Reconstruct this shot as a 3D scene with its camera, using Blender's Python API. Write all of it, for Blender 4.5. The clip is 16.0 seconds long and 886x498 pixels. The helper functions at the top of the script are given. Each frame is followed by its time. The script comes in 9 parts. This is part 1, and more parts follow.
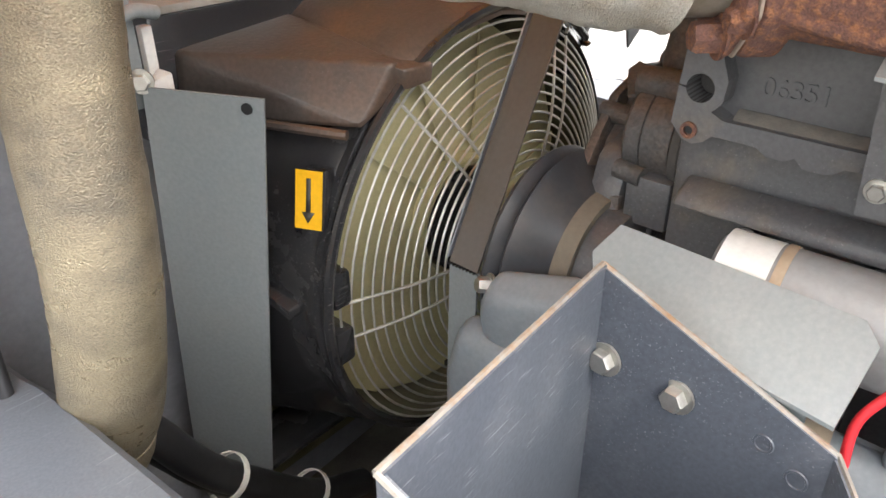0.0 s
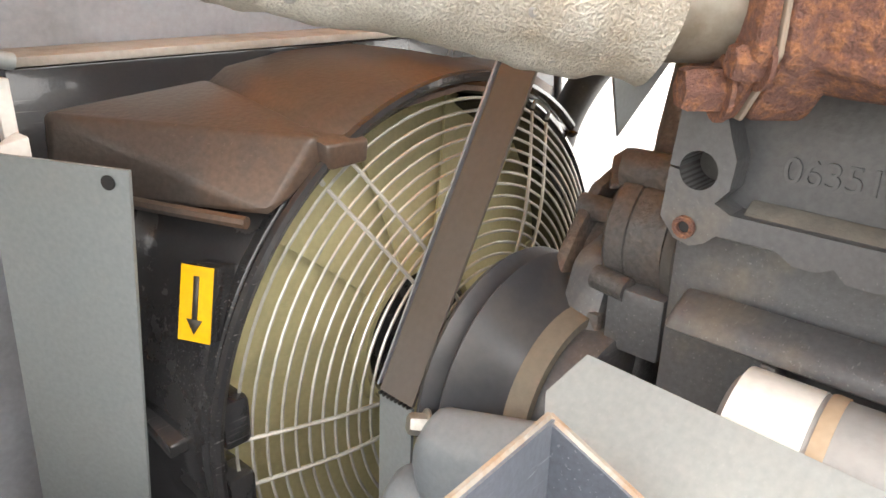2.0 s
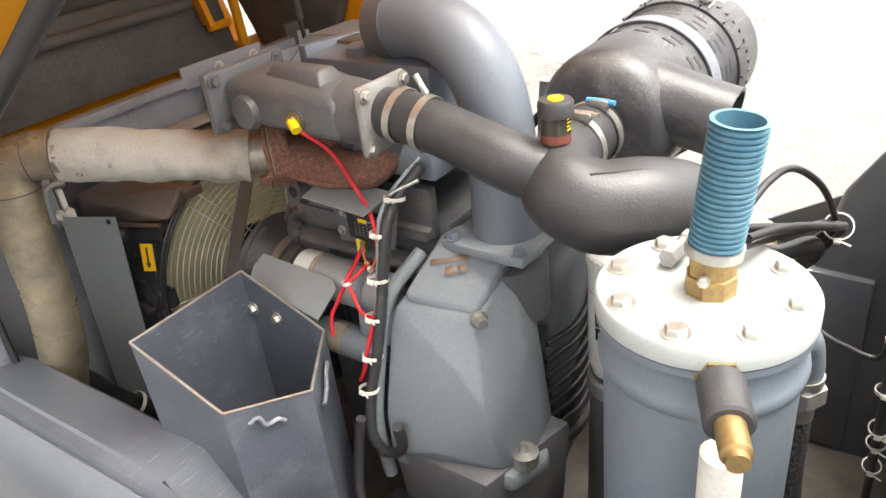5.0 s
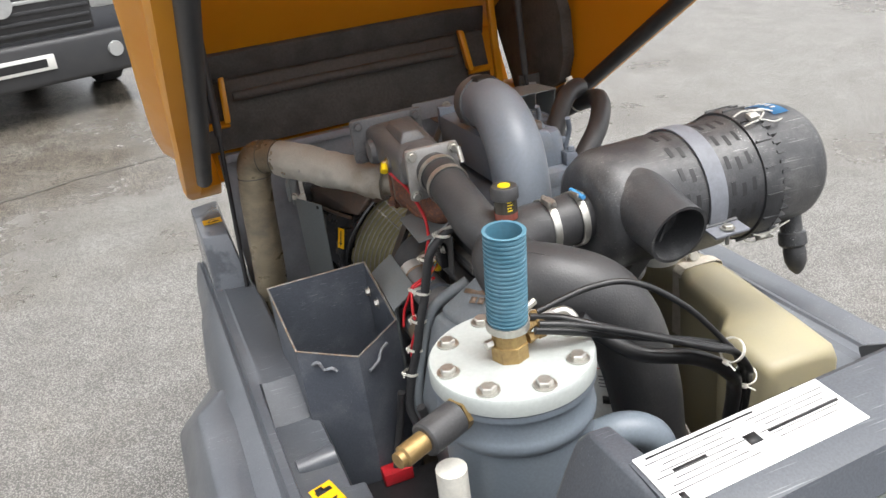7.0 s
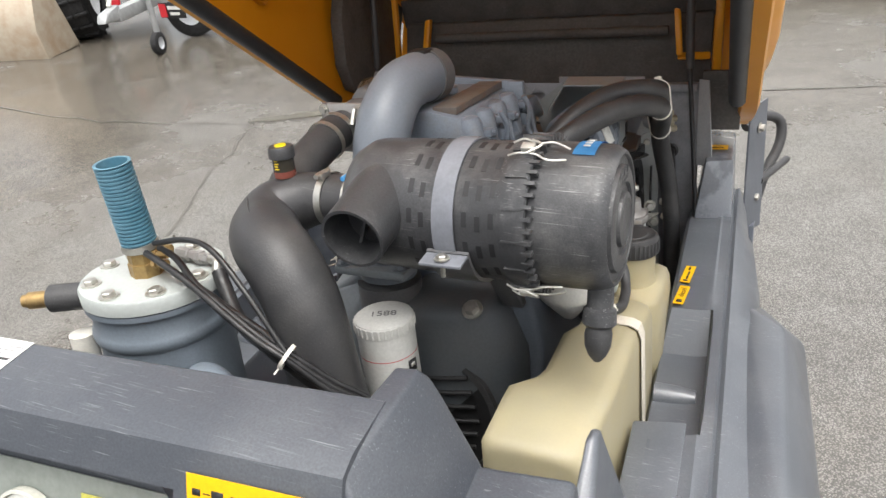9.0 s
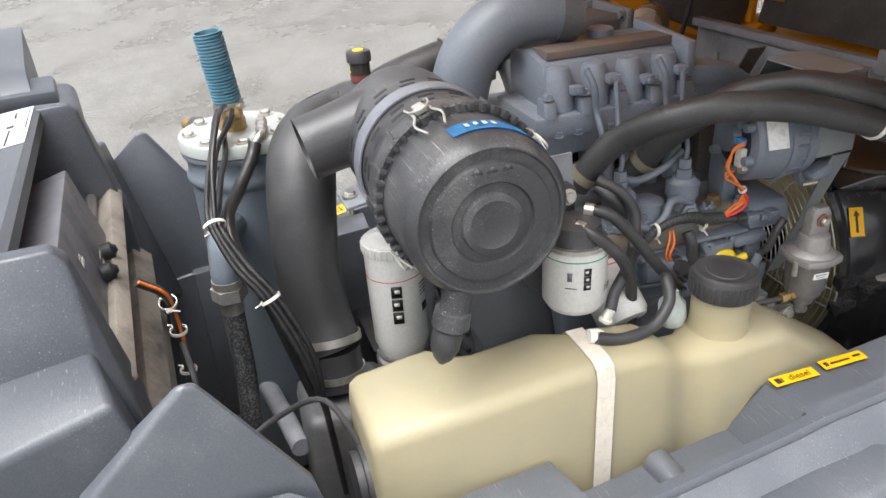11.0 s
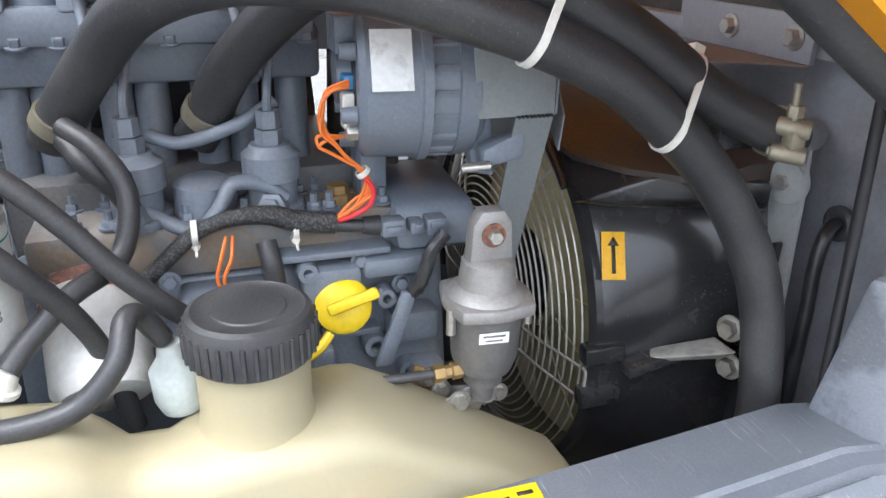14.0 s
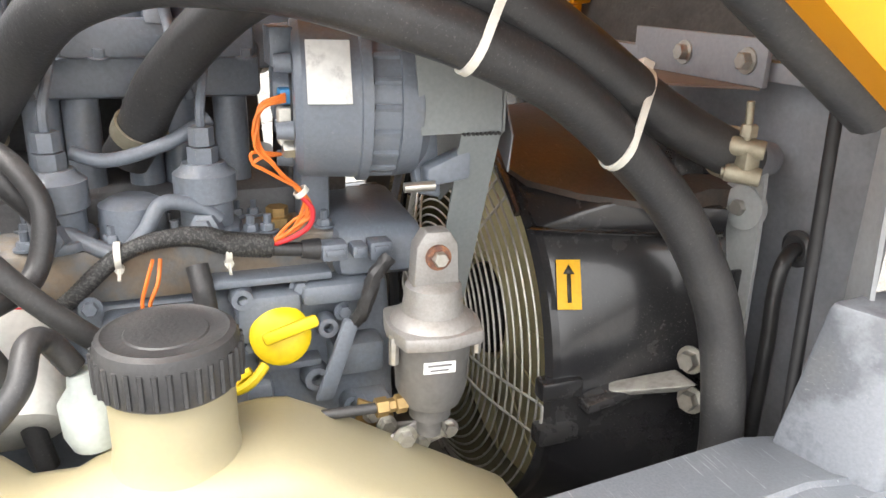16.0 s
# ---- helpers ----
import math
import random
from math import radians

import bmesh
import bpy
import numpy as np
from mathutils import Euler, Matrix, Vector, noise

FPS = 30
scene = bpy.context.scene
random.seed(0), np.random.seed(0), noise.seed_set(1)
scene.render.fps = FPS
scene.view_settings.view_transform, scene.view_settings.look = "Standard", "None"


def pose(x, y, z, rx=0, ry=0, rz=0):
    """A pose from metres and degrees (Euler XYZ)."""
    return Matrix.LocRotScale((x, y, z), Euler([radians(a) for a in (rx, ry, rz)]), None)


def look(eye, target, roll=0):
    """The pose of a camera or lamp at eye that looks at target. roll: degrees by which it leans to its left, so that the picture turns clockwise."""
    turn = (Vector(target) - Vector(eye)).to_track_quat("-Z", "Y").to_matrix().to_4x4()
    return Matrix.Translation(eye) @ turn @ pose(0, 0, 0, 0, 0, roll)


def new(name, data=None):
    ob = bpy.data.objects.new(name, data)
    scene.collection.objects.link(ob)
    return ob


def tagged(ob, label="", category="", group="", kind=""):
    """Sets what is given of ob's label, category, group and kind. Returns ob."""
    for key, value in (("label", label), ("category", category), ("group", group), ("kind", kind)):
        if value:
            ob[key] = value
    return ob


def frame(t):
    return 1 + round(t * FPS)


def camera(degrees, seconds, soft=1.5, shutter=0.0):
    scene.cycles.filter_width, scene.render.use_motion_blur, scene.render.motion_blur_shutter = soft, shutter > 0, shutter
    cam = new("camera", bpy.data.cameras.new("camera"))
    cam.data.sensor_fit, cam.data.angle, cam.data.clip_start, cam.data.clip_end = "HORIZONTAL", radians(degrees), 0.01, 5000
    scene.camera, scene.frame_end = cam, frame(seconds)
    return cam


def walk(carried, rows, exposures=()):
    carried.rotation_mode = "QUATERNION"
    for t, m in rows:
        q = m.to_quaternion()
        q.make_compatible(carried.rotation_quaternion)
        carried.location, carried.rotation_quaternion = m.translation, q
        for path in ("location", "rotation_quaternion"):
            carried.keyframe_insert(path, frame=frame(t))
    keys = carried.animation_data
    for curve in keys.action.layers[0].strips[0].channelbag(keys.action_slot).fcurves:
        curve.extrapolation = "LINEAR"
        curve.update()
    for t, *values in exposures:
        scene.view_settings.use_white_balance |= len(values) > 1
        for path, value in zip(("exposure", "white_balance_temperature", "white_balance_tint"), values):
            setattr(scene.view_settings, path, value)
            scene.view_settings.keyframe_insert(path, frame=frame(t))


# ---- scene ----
cam = camera(61.99, 16.0)
# the machine leans on its drawbar: its own axes are turned against the level yard
LEAN = Vector((0.0423, -0.1089, 1.0)).rotation_difference(Vector((0, 0, 1))).to_matrix().to_4x4()
LEVEL = Matrix.Translation((0, 0, 0.1246)) @ LEAN
# seconds, place in metres, turn in degrees
PATH = [
    (0, -0.4958, 0.8360, 1.2825, 60.193, 0.264, -49.499),
    (0.5, -0.4277, 0.8811, 1.2133, 61.968, -1.020, -49.312),
    (1, -0.3944, 0.8811, 1.2025, 64.766, -1.520, -49.105),
    (1.5, -0.3848, 0.8819, 1.2175, 67.309, -1.758, -48.827),
    (2, -0.3730, 0.8731, 1.2277, 68.612, -1.112, -47.661),
    (2.5, -0.3853, 0.8598, 1.2333, 68.558, -0.231, -47.549),
    (3, -0.4419, 0.7841, 1.2787, 66.593, 1.121, -49.041),
    (3.5, -0.5296, 0.6480, 1.3667, 63.627, 2.784, -49.923),
    (4, -0.6173, 0.4929, 1.4635, 60.163, 4.349, -54.273),
    (4.2, -0.6667, 0.4396, 1.4898, 60.032, 4.857, -56.664),
    (6.3, -0.7115, -0.1566, 1.6562, 64.036, 8.464, -36.727),
    (6.5, -0.6394, -0.1944, 1.6592, 64.429, 8.146, -32.187),
    (7, -0.4230, -0.2769, 1.6582, 65.663, 7.256, -20.733),
    (7.5, -0.1649, -0.3814, 1.6400, 66.166, 6.512, -9.707),
    (8, 0.0811, -0.4067, 1.6251, 66.709, 5.859, 1.203),
    (8.5, 0.3336, -0.3410, 1.6297, 66.959, 5.571, 13.057),
    (9, 0.5766, -0.2569, 1.5873, 66.722, 4.911, 24.581),
    (9.5, 0.7506, -0.1445, 1.5834, 66.224, 4.376, 37.077),
    (9.7, 0.8032, -0.0785, 1.5782, 65.901, 4.107, 42.057),
    (11.8, 1.0575, 0.5454, 1.5902, 59.966, 3.244, 81.472),
    (12, 1.0610, 0.6056, 1.5900, 59.790, 3.271, 82.752),
    (12.5, 1.0653, 0.7390, 1.5972, 59.126, 1.905, 82.321),
    (13, 1.0094, 0.8150, 1.5565, 61.039, 0.783, 79.208),
    (13.5, 0.8706, 0.8666, 1.4294, 63.955, -0.421, 75.112),
    (14, 0.7933, 0.8948, 1.3227, 66.349, -1.040, 71.667),
    (14.5, 0.7546, 0.9330, 1.2737, 68.796, -1.801, 68.516),
    (15, 0.7368, 0.9526, 1.2533, 69.764, -2.156, 66.929),
    (15.5, 0.7408, 0.9569, 1.2547, 70.210, -2.080, 67.208),
    (16, 0.7810, 0.9238, 1.2929, 70.266, -1.722, 69.752),
]
# the clip brightens where the camera looks into the bay
EXPOSURES = [(0, 3.1, 6600, 10), (1.5, 3.6, 6900, 10), (2.5, 3.5, 6900, 10), (3.5, 2.85, 6900, 10), (4.2, 2.6, 7000, 10), (6.3, 1.55, 6400, 10), (8.5, 1.15, 6600, 10), (9.7, 1.3, 6450, 10), (11.8, 1.45, 6300, 10), (12.8, 1.55, 5950, 10), (13.5, 1.75, 5800, 10), (14, 2.1, 5850, 10), (15, 2.45, 6500, 10), (16, 2.55, 6700, 10)]
walk(cam, [(t, LEVEL @ pose(x, y, z, rx, ry, rz)) for t, x, y, z, rx, ry, rz in PATH], EXPOSURES)

# world: bright overcast sky after rain
world = bpy.data.worlds.new("sky")
scene.world = world
world.use_nodes = True
wn, wl = world.node_tree.nodes, world.node_tree.links
sky = wn.new("ShaderNodeTexSky")
sky.sky_type, sky.sun_disc = "NISHITA", False
sky.sun_elevation, sky.sun_rotation = radians(77), radians(135)
sky.dust_density, sky.ozone_density, sky.air_density = 6.0, 0.5, 1.0
grey = wn.new("ShaderNodeHueSaturation")
grey.inputs["Saturation"].default_value = 0.12
wl.new(sky.outputs[0], grey.inputs["Color"])
wl.new(grey.outputs[0], wn["Background"].inputs[0])
wn["Background"].inputs[1].default_value = 0.15
sun = new("sun", bpy.data.lights.new("sun", "SUN"))
sun.data.energy, sun.data.angle, sun.data.color = 0.8, radians(50), (1.0, 0.96, 0.9)
sun.matrix_world = look((0.55, -1.3, 5.1), (0, 0, 0))


# materials
def surface(name, col, rough=0.5, metal=0.0, col2=None, amount=0.5, scale=20.0, bump=0.15, fine=220.0, rough2=None, coat=0.0,
            lo=0.45, hi=0.68, stretch=(1, 1, 1), spec=None, sub=0.0, finebump=0.4, grain_lo=0.92, grain_hi=1.05, scratch=0.0, scratch_col=(0.4, 0.4, 0.4)):
    """A paint, plastic or metal with stains (col2, by a large noise), fine grain in tone and relief, in metres."""
    m = bpy.data.materials.new(name)
    m.use_nodes = True
    n, l = m.node_tree.nodes, m.node_tree.links
    b = n["Principled BSDF"]
    tc, mp = n.new("ShaderNodeTexCoord"), n.new("ShaderNodeMapping")
    mp.inputs["Scale"].default_value = stretch
    l.new(tc.outputs["Object"], mp.inputs[0])
    big, small = n.new("ShaderNodeTexNoise"), n.new("ShaderNodeTexNoise")
    big.inputs["Scale"].default_value, big.inputs["Detail"].default_value, big.inputs["Roughness"].default_value = scale, 8, 0.62
    small.inputs["Scale"].default_value, small.inputs["Detail"].default_value = fine, 3
    l.new(mp.outputs[0], big.inputs["Vector"])
    l.new(mp.outputs[0], small.inputs["Vector"])
    ramp = n.new("ShaderNodeMapRange")
    ramp.inputs[1].default_value, ramp.inputs[2].default_value = lo, hi
    ramp.inputs[4].default_value = amount
    l.new(big.outputs[0], ramp.inputs[0])
    mix = n.new("ShaderNodeMix")
    mix.data_type = "RGBA"
    c2 = col2 or tuple(c * 0.6 for c in col)
    mix.inputs[6].default_value, mix.inputs[7].default_value = (*col, 1), (*c2, 1)
    l.new(ramp.outputs[0], mix.inputs[0])
    grain = n.new("ShaderNodeMix")
    grain.data_type, grain.blend_type = "RGBA", "MULTIPLY"
    gr = n.new("ShaderNodeMapRange")
    gr.inputs[1].default_value, gr.inputs[2].default_value, gr.inputs[3].default_value, gr.inputs[4].default_value = 0.3, 0.7, grain_lo, grain_hi
    l.new(small.outputs[0], gr.inputs[0])
    l.new(gr.outputs[0], grain.inputs[7])
    grain.inputs[0].default_value = 1.0
    l.new(mix.outputs[2], grain.inputs[6])
    paint = grain.outputs[2]
    for k in range(2 if scratch else 0):
        # thin scuffs that run two ways, in patches
        sm, sn, pn = n.new("ShaderNodeMapping"), n.new("ShaderNodeTexNoise"), n.new("ShaderNodeTexNoise")
        sm.inputs["Rotation"].default_value = (0.5 + 0.9 * k, 0.7 - 1.1 * k, 0.4 + 1.3 * k)
        sm.inputs["Scale"].default_value = (11, 620, 620)
        l.new(tc.outputs["Object"], sm.inputs[0])
        l.new(sm.outputs[0], sn.inputs["Vector"])
        l.new(tc.outputs["Object"], pn.inputs["Vector"])
        sn.inputs["Scale"].default_value, sn.inputs["Detail"].default_value = 1.0, 1.5
        pn.inputs["Scale"].default_value, pn.inputs["Detail"].default_value = 7.0 + 4 * k, 5
        s1, s2, mu, sx = n.new("ShaderNodeMapRange"), n.new("ShaderNodeMapRange"), n.new("ShaderNodeMath"), n.new("ShaderNodeMix")
        s1.inputs[1].default_value, s1.inputs[2].default_value = 0.66, 0.76
        s2.inputs[1].default_value, s2.inputs[2].default_value, s2.inputs[4].default_value = 0.48, 0.62, scratch
        l.new(sn.outputs[0], s1.inputs[0])
        l.new(pn.outputs[0], s2.inputs[0])
        mu.operation, sx.data_type = "MULTIPLY", "RGBA"
        l.new(s1.outputs[0], mu.inputs[0])
        l.new(s2.outputs[0], mu.inputs[1])
        l.new(mu.outputs[0], sx.inputs[0])
        l.new(paint, sx.inputs[6])
        sx.inputs[7].default_value = (*scratch_col, 1)
        paint = sx.outputs[2]
    l.new(paint, b.inputs["Base Color"])
    rr = n.new("ShaderNodeMapRange")
    rr.inputs[1].default_value, rr.inputs[2].default_value = lo, hi
    rr.inputs[3].default_value, rr.inputs[4].default_value = rough, rough2 if rough2 is not None else min(1, rough + 0.2)
    l.new(big.outputs[0], rr.inputs[0])
    l.new(rr.outputs[0], b.inputs["Roughness"])
    b.inputs["Metallic"].default_value = metal
    b.inputs["Coat Weight"].default_value = coat
    if spec is not None:
        b.inputs["Specular IOR Level"].default_value = spec
    if sub:
        b.inputs["Subsurface Weight"].default_value = sub
        b.inputs["Subsurface Radius"].default_value = (0.02, 0.018, 0.01)
    if bump:
        add = n.new("ShaderNodeMath")
        add.operation = "MULTIPLY_ADD"
        add.inputs[1].default_value = finebump
        l.new(small.outputs[0], add.inputs[0])
        l.new(big.outputs[0], add.inputs[2])
        bp = n.new("ShaderNodeBump")
        bp.inputs["Strength"].default_value, bp.inputs["Distance"].default_value = bump, 0.004
        l.new(add.outputs[0], bp.inputs["Height"])
        l.new(bp.outputs[0], b.inputs["Normal"])
    return m


SHELL = surface("grey_shell_plastic", (0.057, 0.064, 0.077), 0.4, col2=(0.12, 0.128, 0.14), amount=0.45, scale=9, spec=0.62, rough2=0.5, bump=0.12, fine=500, grain_lo=0.82, grain_hi=1.12, scratch=0.55, scratch_col=(0.36, 0.37, 0.38))
# same plastic as SHELL, its colour lifted for the brighter sky on the sides
RAILPT = surface("wet_grey_side_plastic_sky_lit", (0.088, 0.097, 0.112), 0.3, col2=(0.14, 0.15, 0.165), amount=0.6, scale=7, spec=0.8, rough2=0.44, bump=0.1, fine=500, grain_lo=0.85, grain_hi=1.1, scratch=0.6, scratch_col=(0.4, 0.41, 0.42))
# rain stains on the side paint, with the sky's sheen put into the base colour
POSTPT = surface("rain_stained_sky_lit_post", (0.2, 0.215, 0.24), 0.26, col2=(0.1, 0.108, 0.122), amount=0.75, scale=7, spec=0.7, rough2=0.18, bump=0.04, fine=400, lo=0.5, hi=0.56, scratch=0.3)
SHEET = surface("grey_sheet_steel", (0.22, 0.24, 0.245), 0.42, col2=(0.26, 0.265, 0.255), amount=0.6, scale=6, bump=0.03, fine=300, scratch=0.1)
DARKSHEET = surface("dark_blue_grey_sheet", (0.088, 0.098, 0.118), 0.34, col2=(0.17, 0.18, 0.2), amount=0.7, scale=13, bump=0.06, fine=350, lo=0.48, hi=0.72, grain_lo=0.85, grain_hi=1.1, scratch=0.6, scratch_col=(0.34, 0.35, 0.37))
BAYWALL = surface("dark_grey_wall", (0.26, 0.27, 0.295), 0.5, col2=(0.12, 0.12, 0.125), amount=0.6, scale=8, bump=0.05)
ENGINE = surface("grey_engine_paint", (0.168, 0.191, 0.228), 0.32, col2=(0.19, 0.17, 0.145), amount=0.5, scale=13, bump=0.12, fine=300, lo=0.55, hi=0.75, grain_lo=0.9, grain_hi=1.06, scratch=0.3)
ENGDARK = surface("dusty_dark_engine_paint", (0.105, 0.106, 0.11), 0.42, col2=(0.22, 0.18, 0.13), amount=0.65, scale=14, bump=0.2, fine=300, lo=0.55, hi=0.75, grain_lo=0.85, grain_hi=1.1, scratch=0.3)
CASTING = surface("grey_cast_housing", (0.215, 0.238, 0.258), 0.48, col2=(0.25, 0.25, 0.24), amount=0.5, scale=12, bump=0.2, fine=240, lo=0.5, hi=0.75)
VESSEL = surface("blue_grey_vessel_paint", (0.16, 0.19, 0.225), 0.38, col2=(0.17, 0.195, 0.22), amount=0.5, scale=10, bump=0.06, fine=300)
DUCT = surface("blue_grey_duct_paint", (0.15, 0.17, 0.2), 0.33, col2=(0.18, 0.19, 0.2), amount=0.5, scale=9, bump=0.05)
BLACKGLOSS = surface("black_moulded_plastic", (0.023, 0.023, 0.025), 0.2, col2=(0.05, 0.048, 0.046), amount=0.5, scale=10, bump=0.06, fine=500, rough2=0.32, coat=0.4, scratch=0.55, scratch_col=(0.25, 0.24, 0.23))
BLACKBROWN = surface("dusty_brown_black_plastic", (0.055, 0.046, 0.041), 0.36, col2=(0.17, 0.085, 0.04), amount=0.75, scale=5, bump=0.2, fine=300, lo=0.5, hi=0.72, grain_lo=0.8, grain_hi=1.15, scratch=0.4, scratch_col=(0.25, 0.2, 0.16))
RUBBER = surface("black_rubber", (0.04, 0.04, 0.042), 0.42, col2=(0.095, 0.093, 0.09), amount=0.6, scale=13, bump=0.2, fine=380, lo=0.5, hi=0.78, grain_lo=0.85, grain_hi=1.1, scratch=0.35, scratch_col=(0.2, 0.2, 0.19))
BLACKHOSE = surface("black_plastic_hose", (0.014, 0.014, 0.015), 0.34, col2=(0.04, 0.04, 0.04), amount=0.5, scale=40, bump=0.05)
FILTERPL = surface("scuffed_black_filter_plastic", (0.046, 0.047, 0.05), 0.36, col2=(0.19, 0.188, 0.185), amount=0.7, scale=11, bump=0.2, fine=420, lo=0.5, hi=0.78, rough2=0.5, grain_lo=0.8, grain_hi=1.15, scratch=0.9, scratch_col=(0.36, 0.36, 0.36))
FOAM = surface("black_sound_foam", (0.085, 0.08, 0.075), 0.7, col2=(0.045, 0.044, 0.043), amount=0.6, scale=10, bump=0.3, fine=160, grain_lo=0.8, grain_hi=1.15, scratch=0.4, scratch_col=(0.2, 0.19, 0.18))
BROWNFOAM = surface("dusty_brown_foam", (0.28, 0.25, 0.21), 0.95, col2=(0.045, 0.042, 0.038), amount=0.8, scale=12, bump=0.6, fine=180)
ORANGE = surface("orange_yellow_paint", (0.78, 0.34, 0.014), 0.28, col2=(0.72, 0.29, 0.01), amount=0.4, spec=0.45, scale=4, bump=0.02, fine=420, grain_lo=0.98, grain_hi=1.01)


def let_light_through(m, col, share):
    """Thin moulded plastic that glows a little where the sky is behind it."""
    n, l = m.node_tree.nodes, m.node_tree.links
    thin, both = n.new("ShaderNodeBsdfTranslucent"), n.new("ShaderNodeMixShader")
    thin.inputs["Color"].default_value = (*col, 1)
    both.inputs[0].default_value = share
    l.new(n["Principled BSDF"].outputs[0], both.inputs[1])
    l.new(thin.outputs[0], both.inputs[2])
    l.new(both.outputs[0], n["Material Output"].inputs["Surface"])


let_light_through(ORANGE, (0.85, 0.5, 0.06), 0.12)
TANK = surface("cream_translucent_plastic", (0.325, 0.292, 0.195), 0.4, col2=(0.4, 0.34, 0.2), amount=0.7, scale=4, bump=0.03, fine=300, sub=0.2, grain_lo=0.98, grain_hi=1.01)
LIDMETAL = surface("galvanised_pale_lid", (0.43, 0.46, 0.445), 0.5, metal=0.2, col2=(0.43, 0.46, 0.44), amount=0.6, scale=14, bump=0.03, grain_lo=0.95, grain_hi=1.04)
ZINC = surface("zinc_plated_steel", (0.55, 0.54, 0.5), 0.33, metal=0.85, col2=(0.38, 0.36, 0.32), amount=0.6, scale=60, bump=0.05)
STEELWIRE = surface("zinc_wire", (0.57, 0.56, 0.52), 0.38, metal=0.55, col2=(0.32, 0.3, 0.26), amount=0.6, scale=40, bump=0.0)
ALU = surface("cast_aluminium", (0.36, 0.35, 0.34), 0.48, metal=0.6, col2=(0.28, 0.26, 0.23), amount=0.5, scale=40, bump=0.15, fine=500)
BRASS = surface("brass", (0.38, 0.26, 0.11), 0.4, metal=0.75, col2=(0.24, 0.16, 0.08), amount=0.7, scale=60, bump=0.08)
BLUEHOSE = surface("blue_ribbed_plastic", (0.075, 0.19, 0.26), 0.36, col2=(0.16, 0.29, 0.36), amount=0.5, scale=30, bump=0.05)
CLOTH = surface("soiled_insulation_cloth", (0.47, 0.45, 0.395), 0.4, col2=(0.3, 0.22, 0.13), amount=0.85, scale=13, bump=0.55, fine=850, finebump=1.5, lo=0.52, hi=0.74, grain_lo=0.72, grain_hi=1.15, spec=0.8, rough2=0.55)
HOTPIPE = surface("heat_tinted_wrapped_pipe", (0.36, 0.3, 0.2), 0.26, metal=0.5, col2=(0.09, 0.082, 0.075), amount=0.9, scale=8, bump=0.5, fine=800, finebump=1.3, lo=0.44, hi=0.7, stretch=(0.8, 0.8, 1.4), grain_lo=0.7, grain_hi=1.2)
RUST = surface("rusted_cast_iron", (0.165, 0.08, 0.062), 0.7, col2=(0.42, 0.19, 0.09), amount=0.75, scale=210, bump=0.8, fine=900, lo=0.46, hi=0.66, grain_lo=0.7, grain_hi=1.2)
FANPL = surface("olive_fan_plastic", (0.5, 0.455, 0.25), 0.5, col2=(0.36, 0.33, 0.18), amount=0.5, scale=8, bump=0.05)
REDCABLE = surface("red_cable", (0.7, 0.03, 0.04), 0.4, bump=0.0)
ORANGEWIRE = surface("orange_wire", (0.8, 0.2, 0.03), 0.45, bump=0.0)
BLUEWIRE = surface("blue_wire", (0.12, 0.27, 0.42), 0.45, bump=0.0)
YELLOW = surface("yellow_label", (0.8, 0.43, 0.0), 0.4, col2=(0.75, 0.42, 0.0), scale=60, bump=0.0)
YELLOWPL = surface("yellow_plastic", (0.86, 0.62, 0.01), 0.4, bump=0.0)
WHITELAB = surface("worn_white_label", (0.75, 0.76, 0.74), 0.45, col2=(0.45, 0.45, 0.44), amount=0.8, scale=45, bump=0.02, lo=0.56, hi=0.66)
WHITEPT = surface("white_filter_paint", (0.66, 0.66, 0.63), 0.3, col2=(0.6, 0.59, 0.55), amount=0.5, scale=20, bump=0.0)
NYLON = surface("white_nylon", (0.75, 0.73, 0.66), 0.4, bump=0.0)
WEBBING = surface("pale_webbing", (0.66, 0.61, 0.52), 0.8, col2=(0.5, 0.45, 0.37), scale=90, bump=0.5, fine=700)
# for print, and for flat fills that stand for the shade inside holes
INK = surface("black_print_and_hole_shade", (0.012, 0.012, 0.013), 0.5, bump=0.0)
DARKPRINT = surface("dark_grey_print", (0.05, 0.045, 0.035), 0.5, bump=0.0)
GREYINK = surface("grey_print", (0.18, 0.18, 0.18), 0.5, bump=0.0)
GREENINK = surface("green_print", (0.02, 0.3, 0.17), 0.5, bump=0.0)
BLUELAB = surface("blue_label", (0.07, 0.3, 0.62), 0.4, bump=0.0)
REDPL = surface("red_plastic", (0.55, 0.02, 0.03), 0.35, bump=0.0)
GALV = surface("galvanised_steel", (0.42, 0.43, 0.43), 0.5, metal=0.5, col2=(0.3, 0.31, 0.31), scale=12, bump=0.05)
TYRE = surface("tyre_rubber", (0.018, 0.018, 0.019), 0.75, bump=0.3, scale=30)
RIMPT = surface("pale_rim_paint", (0.6, 0.62, 0.64), 0.35, bump=0.0)
CARPT = surface("dark_car_paint", (0.012, 0.013, 0.018), 0.12, coat=0.6, bump=0.0)
BEIGE = surface("beige_cab_paint", (0.42, 0.36, 0.28), 0.6, col2=(0.3, 0.2, 0.12), amount=0.7, scale=4, bump=0.1)
BATTERY = surface("black_battery_case", (0.02, 0.02, 0.022), 0.45, bump=0.05)
GREENPLUG = surface("dark_teal_steel", (0.02, 0.06, 0.075), 0.45, bump=0.05)


